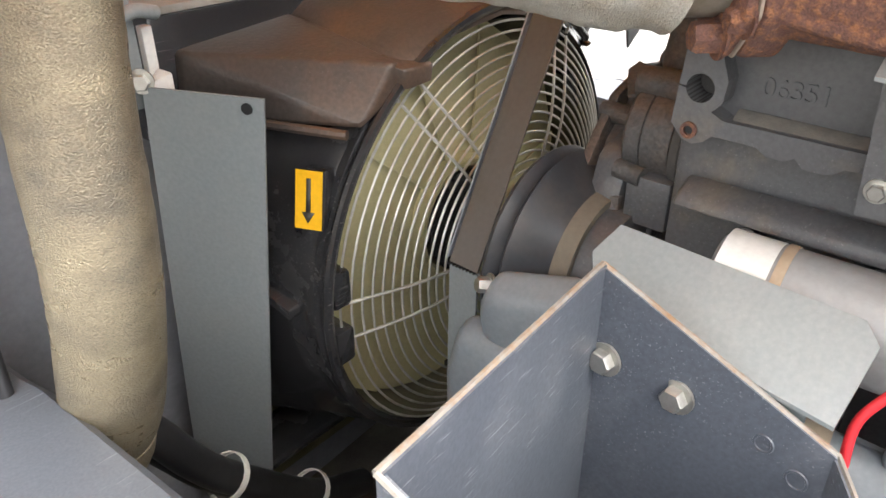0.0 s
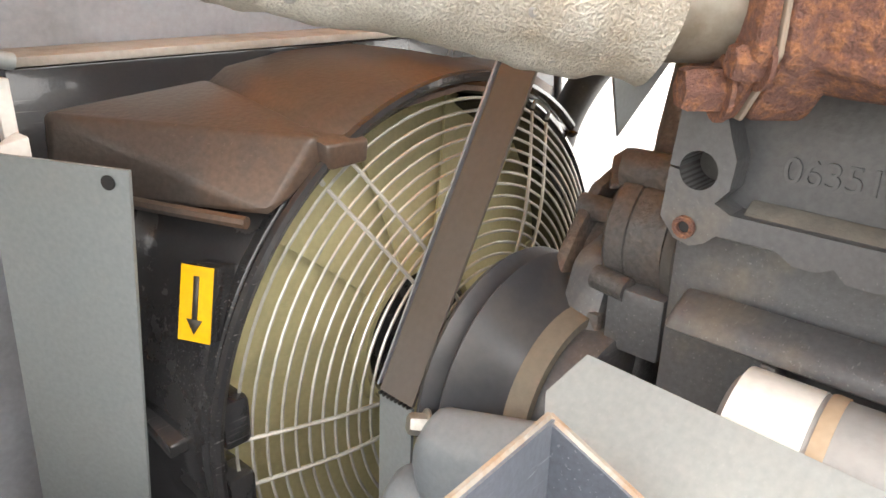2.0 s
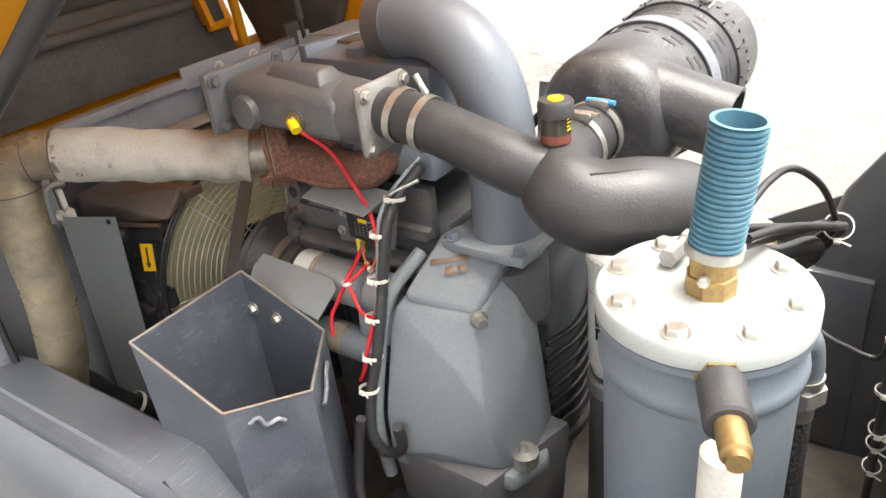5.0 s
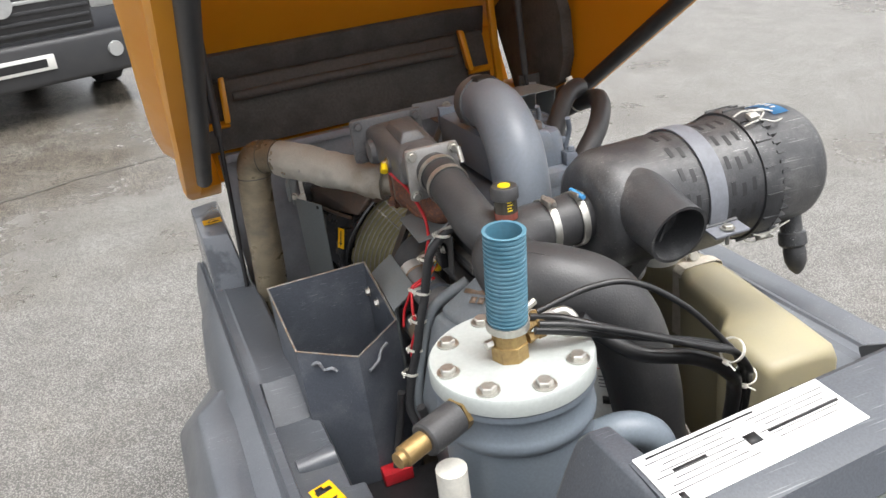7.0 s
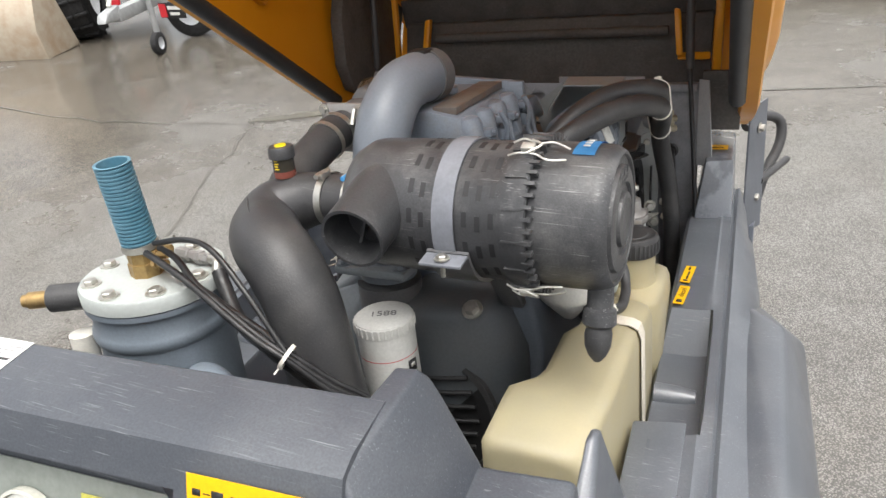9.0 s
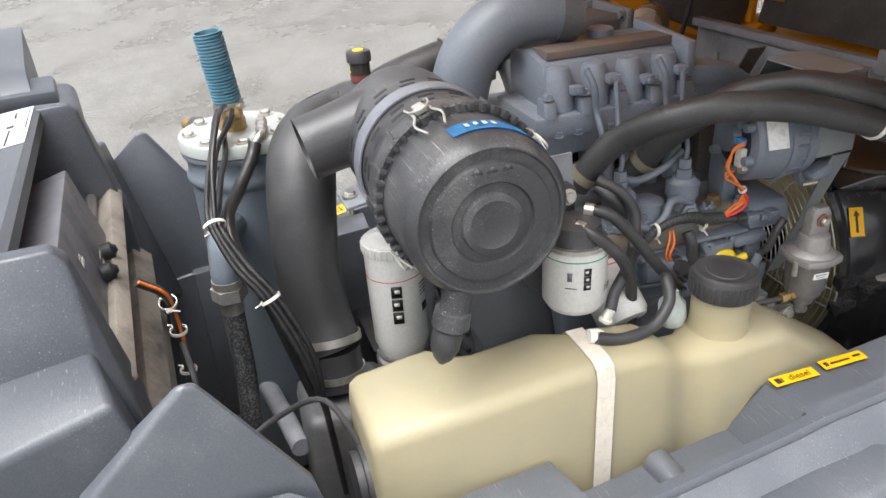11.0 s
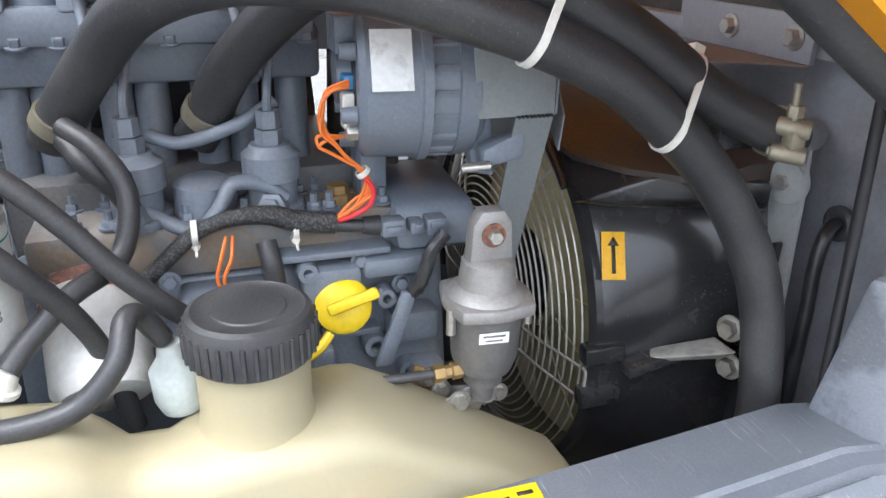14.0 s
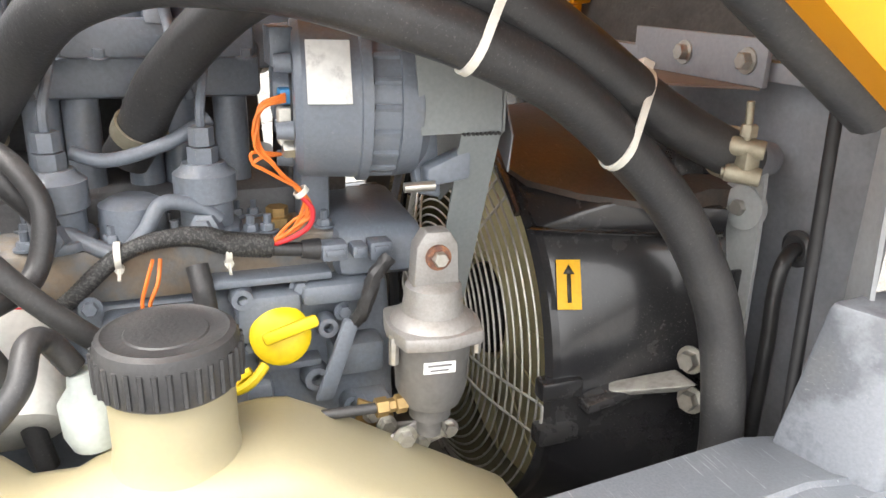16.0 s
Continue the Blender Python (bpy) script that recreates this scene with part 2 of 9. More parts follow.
def wet_ground():
    m = bpy.data.materials.new("wet_asphalt")
    m.use_nodes = True
    n, l = m.node_tree.nodes, m.node_tree.links
    b = n["Principled BSDF"]
    tc = n.new("ShaderNodeTexCoord")
    def noise_(scale, detail, rough=0.6):
        k = n.new("ShaderNodeTexNoise")
        k.inputs["Scale"].default_value, k.inputs["Detail"].default_value, k.inputs["Roughness"].default_value = scale, detail, rough
        l.new(tc.outputs["Object"], k.inputs["Vector"])
        return k
    pud, mid, grain = noise_(0.55, 10, 0.68), noise_(3.6, 14, 0.82), noise_(120, 4, 0.8)
    vor = n.new("ShaderNodeTexVoronoi")
    vor.inputs["Scale"].default_value = 160
    l.new(tc.outputs["Object"], vor.inputs["Vector"])
    # the yard lies wetter towards its far left side
    sep, lean, far = n.new("ShaderNodeSeparateXYZ"), n.new("ShaderNodeMath"), n.new("ShaderNodeMapRange")
    l.new(tc.outputs["Object"], sep.inputs[0])
    lean.operation = "MULTIPLY_ADD"
    lean.inputs[1].default_value = -0.55
    l.new(sep.outputs[0], lean.inputs[0])
    l.new(sep.outputs[1], lean.inputs[2])
    far.inputs[1].default_value, far.inputs[2].default_value, far.inputs[3].default_value, far.inputs[4].default_value = 2.6, 7.0, -0.05, 0.16
    l.new(lean.outputs[0], far.inputs[0])
    soak = n.new("ShaderNodeMath")
    l.new(pud.outputs[0], soak.inputs[0])
    l.new(far.outputs[0], soak.inputs[1])
    wet = n.new("ShaderNodeMapRange")
    wet.inputs[1].default_value, wet.inputs[2].default_value = 0.45, 0.63
    l.new(soak.outputs[0], wet.inputs[0])
    c1 = n.new("ShaderNodeMix")
    c1.data_type = "RGBA"
    c1.inputs[6].default_value, c1.inputs[7].default_value = (0.185, 0.174, 0.157, 1), (0.345, 0.335, 0.315, 1)
    spread = n.new("ShaderNodeMapRange")
    spread.inputs[1].default_value, spread.inputs[2].default_value = 0.3, 0.7
    l.new(mid.outputs[0], spread.inputs[0])
    l.new(spread.outputs[0], c1.inputs[0])
    c2 = n.new("ShaderNodeMix")
    c2.data_type, c2.blend_type = "RGBA", "MULTIPLY"
    c2.inputs[0].default_value = 1.0
    g = n.new("ShaderNodeMapRange")
    g.inputs[1].default_value, g.inputs[2].default_value, g.inputs[3].default_value, g.inputs[4].default_value = 0.05, 0.6, 1.5, 0.4
    l.new(vor.outputs["Distance"], g.inputs[0])
    l.new(c1.outputs[2], c2.inputs[6])
    l.new(g.outputs[0], c2.inputs[7])
    c3 = n.new("ShaderNodeMix")
    c3.data_type = "RGBA"
    l.new(wet.outputs[0], c3.inputs[0])
    l.new(c2.outputs[2], c3.inputs[6])
    dark = n.new("ShaderNodeMix")
    dark.data_type, dark.blend_type = "RGBA", "MULTIPLY"
    dark.inputs[0].default_value = 1
    l.new(c2.outputs[2], dark.inputs[6])
    dark.inputs[7].default_value = (0.6, 0.56, 0.5, 1)
    l.new(dark.outputs[2], c3.inputs[7])
    l.new(c3.outputs[2], b.inputs["Base Color"])
    r = n.new("ShaderNodeMapRange")
    r.inputs[3].default_value, r.inputs[4].default_value = 0.44, 0.13
    l.new(wet.outputs[0], r.inputs[0])
    l.new(r.outputs[0], b.inputs["Roughness"])
    bp = n.new("ShaderNodeBump")
    bp.inputs["Distance"].default_value = 0.009
    s = n.new("ShaderNodeMapRange")
    s.inputs[3].default_value, s.inputs[4].default_value = 0.85, 0.08
    l.new(wet.outputs[0], s.inputs[0])
    l.new(s.outputs[0], bp.inputs["Strength"])
    l.new(grain.outputs[0], bp.inputs["Height"])
    l.new(bp.outputs[0], b.inputs["Normal"])
    return m


WETGROUND = wet_ground()

# ---- building helpers ----
HOME = {}
TURNED = {"on": False, "level": True}
# the machine stands turned by a few degrees to the axes
TURN = Matrix.Translation((0, 1.4, 0)) @ Matrix.Rotation(radians(3.3), 4, "Z") @ Matrix.Translation((0, -1.4, 0))


def V(*a):
    return Vector(a)


def thing(name, loc, label, category, group="", kind=""):
    ob = new(name)
    loc = LEVEL @ Vector(loc) if TURNED["level"] else Vector(loc)
    ob.location = loc
    ob.empty_display_size = 0.05
    HOME[ob.name] = Vector(loc)
    return tagged(ob, label, category, group, kind)


def finish(ob, smooth):
    for poly in ob.data.polygons:
        poly.use_smooth = True
    if smooth:
        ob.data.set_sharp_from_angle(angle=radians(smooth))


def part(name, bm, material, parent, label="", smooth=38):
    """One mesh of world-placed geometry under a thing or a part."""
    me = bpy.data.meshes.new(name)
    bmesh.ops.recalc_face_normals(bm, faces=bm.faces)
    if TURNED["on"]:
        bmesh.ops.transform(bm, matrix=TURN, verts=bm.verts)
    if TURNED["level"]:
        bmesh.ops.transform(bm, matrix=LEVEL, verts=bm.verts)
    bm.to_mesh(me)
    bm.free()
    me.materials.append(material)
    ob = new(name, me)
    finish(ob, smooth)
    if parent is not None:
        ob.parent = parent
        if parent.name in HOME:
            ob.matrix_parent_inverse = Matrix.Translation(-HOME[parent.name])
    if label:
        ob["label"] = label
    return ob


def solid(name, bm, material, label, category, group="", kind="", smooth=38):
    """A thing of one mesh."""
    return tagged(part(name, bm, material, None, "", smooth), label, category, group, kind)


def bevel(bm, w, seg=2, angle=25):
    if w <= 0:
        return bm
    edges = [e for e in bm.edges if len(e.link_faces) == 2 and e.calc_face_angle(0) > radians(angle)]
    bmesh.ops.bevel(bm, geom=edges, offset=w, segments=seg, affect="EDGES", profile=0.5, clamp_overlap=True)
    return bm


def join(bm, other):
    me = bpy.data.meshes.new("join")
    other.to_mesh(me)
    other.free()
    bm.from_mesh(me)
    bpy.data.meshes.remove(me)
    return bm


def hull(points, w=0.0, seg=2):
    """A convex solid over points, with rounded edges."""
    bm = bmesh.new()
    for p in points:
        bm.verts.new(p)
    r = bmesh.ops.convex_hull(bm, input=bm.verts)
    junk = list({g for g in r["geom_interior"] + r["geom_unused"] if isinstance(g, bmesh.types.BMVert)})
    bmesh.ops.delete(bm, geom=junk, context="VERTS")
    bmesh.ops.dissolve_limit(bm, angle_limit=radians(2), verts=bm.verts, edges=bm.edges)
    return bevel(bm, w, seg)


def box(x0, x1, y0, y1, z0, z1, w=0.003, seg=2):
    return hull([(x, y, z) for x in (x0, x1) for y in (y0, y1) for z in (z0, z1)], w, seg)


def slab(points, offset, w=0.0):
    """A flat polygon made thick by the vector offset."""
    bm = bmesh.new()
    a = [bm.verts.new(p) for p in points]
    f = bm.faces.new(a)
    r = bmesh.ops.extrude_face_region(bm, geom=[f])
    bmesh.ops.translate(bm, vec=Vector(offset), verts=[v for v in r["geom"] if isinstance(v, bmesh.types.BMVert)])
    bmesh.ops.recalc_face_normals(bm, faces=bm.faces)
    return bevel(bm, w, 2) if w else bm


def frame_of(d):
    d = Vector(d).normalized()
    a = Vector((0, 0, 1)) if abs(d.z) < 0.9 else Vector((1, 0, 0))
    u = d.cross(a).normalized()
    return u, d.cross(u).normalized()


def lathe(profile, base, axis, seg=32, closed=True):
    """Rings of (distance along the axis, radius) round the axis from base."""
    bm = bmesh.new()
    ax = Vector(axis).normalized()
    u, v = frame_of(ax)
    rings = []
    for h, r in profile:
        c = Vector(base) + ax * h
        rings.append([bm.verts.new(c + (u * math.cos(2 * math.pi * i / seg) + v * math.sin(2 * math.pi * i / seg)) * max(r, 1e-5)) for i in range(seg)])
    for a, b in zip(rings, rings[1:]):
        for i in range(seg):
            bm.faces.new((a[i], a[(i + 1) % seg], b[(i + 1) % seg], b[i]))
    if closed:
        bm.faces.new(rings[0])
        bm.faces.new(rings[-1][::-1])
    bmesh.ops.remove_doubles(bm, verts=bm.verts, dist=2e-5)
    return bm


def rod(p0, p1, r, r1=None, seg=20, w=0.0):
    p0, p1 = Vector(p0), Vector(p1)
    h, r1 = (p1 - p0).length, r if r1 is None else r1
    if w:
        return lathe([(0, r - w), (w * 0.3, r - w * 0.3), (w, r), (h - w, r1), (h - w * 0.3, r1 - w * 0.3), (h, r1 - w)], p0, p1 - p0, seg)
    return lathe([(0, r), (h, r1)], p0, p1 - p0, seg)


def smooth_path(pts, n=8):
    """A curve through points, n steps a span."""
    P = [Vector(p) for p in pts]
    P = [2 * P[0] - P[1]] + P + [2 * P[-1] - P[-2]]
    out = []
    for i in range(1, len(P) - 2):
        a, b, c, d = P[i - 1:i + 3]
        for k in range(n):
            t = k / n
            out.append(0.5 * ((2 * b) + (c - a) * t + (2 * a - 5 * b + 4 * c - d) * t * t + (3 * b - a - 3 * c + d) * t ** 3))
    out.append(P[-2])
    return out


def pipe(pts, r, seg=14, n=8, smooth=True, wobble=0.0, seed=3):
    """A hose or bar along points; r: a radius or one for each point."""
    path = smooth_path(pts, n) if smooth else [Vector(p) for p in pts]
    rs = [r] * len(pts) if isinstance(r, (int, float)) else list(r)
    rnd = random.Random(seed)
    bm = bmesh.new()
    u = None
    rings = []
    for i, c in enumerate(path):
        d = (path[min(i + 1, len(path) - 1)] - path[max(i - 1, 0)]).normalized()
        if u is None:
            u, _ = frame_of(d)
        u = (u - d * u.dot(d)).normalized()
        v = d.cross(u)
        t = i / (len(path) - 1) * (len(rs) - 1)
        k = min(int(t), len(rs) - 2) if len(rs) > 1 else 0
        rad = rs[k] + (rs[k + 1] - rs[k]) * (t - k) if len(rs) > 1 else rs[0]
        ring = []
        for j in range(seg):
            a = 2 * math.pi * j / seg
            q = rad * (1 + (rnd.random() - 0.5) * wobble)
            ring.append(bm.verts.new(c + (u * math.cos(a) + v * math.sin(a)) * q))
        rings.append(ring)
    for a, b in zip(rings, rings[1:]):
        for j in range(seg):
            bm.faces.new((a[j], a[(j + 1) % seg], b[(j + 1) % seg], b[j]))
    bm.faces.new(rings[0])
    bm.faces.new(rings[-1][::-1])
    return bm


def hexbolt(base, axis, af=0.016, h=0.009, washer=True):
    ax = Vector(axis).normalized()
    bm = lathe([(0, af * 0.577), (h * 0.85, af * 0.577), (h, af * 0.5)], Vector(base), ax, 6)
    if washer:
        join(bm, lathe([(0, af * 0.82), (0.0018, af * 0.82)], Vector(base), ax, 20))
    return bm


def band(c, axis, r, width, thick=0.0016, seg=28):
    """A strap or clamp round an axis."""
    ax = Vector(axis).normalized()
    return lathe([(-width / 2, r), (-width / 2, r + thick), (width / 2, r + thick), (width / 2, r)], Vector(c), ax, seg, closed=False)


def tie(name, c, axis, r, parent, wide=0.0045):
    """A cable tie with its head."""
    bm = band(c, axis, r, wide, 0.0014, 18)
    u, v = frame_of(axis)
    h = Vector(c) + v * (r + 0.002)
    join(bm, rod(h - u * 0.003, h + u * 0.004, 0.0035, seg=6))
    join(bm, rod(h + u * 0.003, h + u * 0.014 + v * 0.004, 0.0012, seg=5))
    return part(name, bm, NYLON, parent)


def flat_text(text, size, m, material, parent, name="lettering"):
    cu = bpy.data.curves.new(name, "FONT")
    cu.body, cu.size, cu.align_x, cu.align_y, cu.extrude = text, size, "CENTER", "CENTER", 0.0002
    tmp = bpy.data.objects.new(name, cu)
    scene.collection.objects.link(tmp)
    me = bpy.data.meshes.new_from_object(tmp.evaluated_get(bpy.context.evaluated_depsgraph_get()))
    bpy.data.objects.remove(tmp)
    me.transform(m)
    bm = bmesh.new()
    bm.from_mesh(me)
    bpy.data.meshes.remove(me)
    return part(name, bm, material, parent, smooth=0)


def on_face(c, right, up):
    """The turn that lays the xy plane on a face."""
    x = Vector(right).normalized()
    z = x.cross(Vector(up)).normalized()
    y = z.cross(x)
    return Matrix.Translation(c) @ Matrix((x, y, z)).transposed().to_4x4()


def plate(m, w, h, t=0.0006, r=0.0):
    bm = box(-w / 2, w / 2, -h / 2, h / 2, 0, t, r)
    bmesh.ops.transform(bm, matrix=m, verts=bm.verts)
    return bm


def bars(name, m, rows, material, parent):
    """Print as bars: rows of (x, y, width, height) on the face."""
    bm = bmesh.new()
    for x, y, w, h in rows:
        join(bm, plate(m @ Matrix.Translation((x, y, 0.0007)), w, h, 0.0003))
    return part(name, bm, material, parent, smooth=0)


# ---- the yard ----
def loft(sections, close=True):
    """A skin over rings of the same number of points."""
    bm = bmesh.new()
    rings = [[bm.verts.new(p) for p in s] for s in sections]
    n = len(rings[0])
    for a, b in zip(rings, rings[1:]):
        for i in range(n if close else n - 1):
            bm.faces.new((a[i], a[(i + 1) % n], b[(i + 1) % n], b[i]))
    if close:
        bm.faces.new(rings[0])
        bm.faces.new(rings[-1][::-1])
    return bm


def ground():
    bm = bmesh.new()
    xs = [-400, -60, -25, -12, -6, -3, 0, 3, 6, 12, 25, 60, 400]
    grid = [[bm.verts.new((x, y, 0)) for x in xs] for y in xs]
    for a, b in zip(grid, grid[1:]):
        for i in range(len(xs) - 1):
            bm.faces.new((a[i], a[i + 1], b[i + 1], b[i]))
    return solid("ground", bm, WETGROUND, "wet grey asphalt yard with puddles and dark patches", "ground", kind="structure", smooth=0)


TURNED["level"] = False
ground()
TURNED["level"] = True


# ---- housing of the compressor ----
TURNED["on"] = True
housing = thing("compressor_housing", (0, 0.7, 0.3), "scuffed dark grey plastic lower housing of a towed compressor, opened", "compressor housing")


def side_rail(s):
    """The long side with its top ledge, pocket and bulging outer skin; s: 1 or -1."""
    def section(y, top, pocket, out, drop):
        zi = top - 0.066 * pocket
        return [(s * x, y, z) for x, z in (
            (0.366, 0.50), (0.381 - 0.01 * pocket, zi - 0.008), (0.388 - 0.012 * pocket, zi), (0.442 - 0.01 * pocket, zi), (0.452, zi + 0.003), (0.456 + 0.002 * pocket, top),
            (0.472, top + 0.001), (0.477, top - 0.006), (0.483, top), (0.493 + out * 0.1, top - 0.004), (0.526 + out * 0.4, top - 0.03 - drop),
            (0.54 + out * 0.6, top - 0.10 - drop), (0.542 + out * 0.6, top - 0.2 - drop), (0.535 + out, 0.62), (0.52 + out, 0.47), (0.50, 0.44))]
    st = [(0.02, 0.88, 0, -0.03, 0), (0.30, 0.905, 0, 0.0, 0), (0.575, 0.918, 0, 0.005, 0), (0.60, 0.919, 0.04, 0.005, 0), (0.65, 0.922, 1, 0.005, 0),
          (0.88, 0.939, 1, 0.003, 0), (0.925, 0.944, 0.05, 0.003, 0), (0.95, 0.946, 0, 0.003, 0), (1.2, 0.954, 0, -0.004, 0.01), (1.31, 0.958, 0, -0.015, 0.02),
          (1.35, 0.95, 0, -0.03, 0.03), (1.62, 0.93, 0, -0.05, 0.04)]
    bm = loft([section(*q) for q in st])
    return bevel(bm, 0.003, 2, 20)


for s, nm in ((1, "side_rail"), (-1, "side_rail")):
    rail = part(nm, side_rail(s), RAILPT, housing, "scuffed grey plastic side with a recessed pocket")
    # bulge over the wheel
    pts = [(s * x, y, z) for x, y, z in ((0.50, 0.33, 0.86), (0.50, 1.00, 0.925), (0.562, 0.40, 0.90), (0.57, 0.92, 0.925), (0.615, 1.03, 0.835), (0.535, 1.10, 0.87), (0.61, 0.38, 0.83),
                                         (0.632, 0.43, 0.74), (0.63, 0.99, 0.73), (0.645, 0.47, 0.45), (0.645, 0.94, 0.45), (0.50, 0.30, 0.45), (0.50, 1.14, 0.45), (0.60, 1.07, 0.50), (0.61, 0.36, 0.5))]
    part("wheel_arch", hull(pts, 0.009, 2), RAILPT, housing, "bulging grey plastic wheel arch")
    # post at the hinge end
    pts = [(s * x, y, z) for x, y, z in ((0.392, 1.335, 0.94), (0.472, 1.36, 0.935), (0.412, 1.345, 1.083), (0.468, 1.37, 1.08), (0.402, 1.60, 1.085), (0.468, 1.60, 1.08), (0.39, 1.62, 0.9), (0.475, 1.62, 0.9))]
    post = part("corner_post", hull(pts, 0.006, 2), POSTPT, housing, "rain-stained grey post at the hinge")
    m = on_face((s * 0.433, 1.448, 1.0845), (1, 0, 0), (0, 1, 0))
    lab = part("warning_label", plate(m, 0.042, 0.034), YELLOW, post, "yellow warning label with a black triangle")
    tri_ = [m @ V(*q, 0.0008) for q in ((-0.014, -0.009), (0.014, -0.009), (0, 0.012))]
    part("triangle", slab(tri_, m.to_3x3() @ V(0, 0, 0.0003)), INK, lab, smooth=0)
    tri_ = [m @ V(*q, 0.0012) for q in ((-0.009, -0.006), (0.009, -0.006), (0, 0.007))]
    part("triangle", slab(tri_, m.to_3x3() @ V(0, 0, 0.0003)), YELLOW, lab, smooth=0)
    # stub in the pocket
    part("stop", lathe([(0, 0.0), (0.001, 0.021), (0.03, 0.02), (0.066, 0.015), (0.068, 0.0)], (s * 0.376, 0.765, 0.862), (s, 0, 0), 24), RAILPT, housing, "half-round bar across the pocket")
    # front fin that the lid closes on: a thin ridge on a broad foot
    k = 0.008 if s < 0 else 0.0
    fp = [(s * (x + k), y, z) for x, y, z in ((0.375, 0.222, 1.184), (0.386, 0.226, 1.1845), (0.376, 0.238, 1.183), (0.386, 0.24, 1.182), (0.368, 0.12, 1.10), (0.395, 0.12, 1.09), (0.37, 0.10, 0.80), (0.398, 0.10, 0.80),
                                        (0.378, 0.262, 1.135), (0.39, 0.265, 1.13), (0.38, 0.321, 1.045), (0.394, 0.325, 1.04), (0.38, 0.35, 0.91), (0.40, 0.355, 0.905), (0.38, 0.36, 0.80), (0.40, 0.36, 0.80))]
    part("front_fin", hull(fp, 0.005, 2), RAILPT, housing, "raised plastic fin at the front corner")
    # ledge that widens the rail inwards behind the fin
    lg = [(s * x, y, z) for x, y, z in ((0.364, 0.26, 0.902), (0.437, 0.26, 0.9045), (0.364, 0.612, 0.919), (0.437, 0.622, 0.9215), (0.362, 0.26, 0.56), (0.395, 0.26, 0.56), (0.362, 0.612, 0.56), (0.395, 0.622, 0.56))]
    part("inner_ledge", hull(lg, 0.003, 2), RAILPT, housing, "smooth inner ledge of the side")
    # ledge between the console and the fin
    sh = [(s * (x + k), y, z) for x, y, z in ((0.295, 0.156, 1.193), (0.38, 0.172, 1.182), (0.295, 0.0, 1.175), (0.38, 0.02, 1.14), (0.295, -0.04, 0.9), (0.295, 0.19, 0.9), (0.38, -0.04, 0.85), (0.38, 0.24, 0.85))]
    part("shoulder", hull(sh, 0.008, 3), SHELL, housing)
    # lower front corner
    fc = [(s * x, y, z) for x, y, z in ((0.40, 0.0, 1.07), (0.40, 0.30, 1.05), (0.50, 0.32, 0.92), (0.48, 0.02, 0.95), (0.40, -0.04, 0.5), (0.53, 0.02, 0.5), (0.55, 0.36, 0.5), (0.53, 0.36, 0.88), (0.44, 0.46, 0.94))]
    part("front_corner", hull(fc, 0.012, 3), SHELL, housing)

# floor and inner walls of the bay
part("bay_floor", box(-0.42, 0.42, 0.0, 1.62, 0.52, 0.55, 0.0), surface("oily_brown_floor", (0.14, 0.125, 0.105), 0.5, col2=(0.06, 0.052, 0.045), amount=0.8, scale=10), housing, "oily brown floor of the engine bay")
rear = part("rear_wall", box(-0.385, 0.392, 1.418, 1.425, 0.55, 1.238, 0.0), BAYWALL, housing, "dark grey sheet wall behind the cooler")
# the wall's edge catches more light: painted in as a paler grey
part("wall_return", slab([(0.388, 1.392, 1.25), (0.408, 1.378, 1.25), (0.424, 1.374, 1.06), (0.39, 1.392, 1.06)], (0.002, 0.003, 0)), surface("lit_return_sheet", (0.34, 0.355, 0.365), 0.45, col2=(0.26, 0.27, 0.28), amount=0.5, scale=10, bump=0.05), housing, "bent grey edge of the rear wall, coloured paler as if lit")
part("side_baffle", box(0.393, 0.475, 1.43, 1.445, 1.13, 1.26, 0.001), FOAM, housing, "black foam strip at the hinge")
part("rear_wall_flange", box(-0.385, 0.385, 1.40, 1.4175, 1.222, 1.2385, 0.001), BAYWALL, housing)

# ---- console ----
console = thing("control_console", (0, 0.06, 0.9), "grey plastic control console with gauges and labels", "control console")


def console_shell():
    def prof(d):
        return [(0.107, 1.262), (0.106, 1.279), (0.098, 1.2845), (0.046, 1.2785), (0.030, 1.271), (0.0185, 1.24), (0.0145 + d, 1.229), (-0.0225 + d, 1.112), (-0.0255, 1.101), (-0.05, 0.95), (-0.05, 0.6),
                (-0.03, 0.6), (-0.02, 0.95), (0.03, 1.10), (0.045, 1.235), (0.055, 1.258), (0.085, 1.266), (0.098, 1.261)]
    return loft([[(x, y, z) for y, z in prof(d)] for x, d in ((-0.268, 0), (-0.255, 0), (-0.162, 0), (-0.152, 0.024), (0.112, 0.024), (0.122, 0), (0.245, 0), (0.258, 0))])


top = part("console_shell", bevel(console_shell(), 0.004, 2, 30), SHELL, console, "scuffed grey plastic cover")
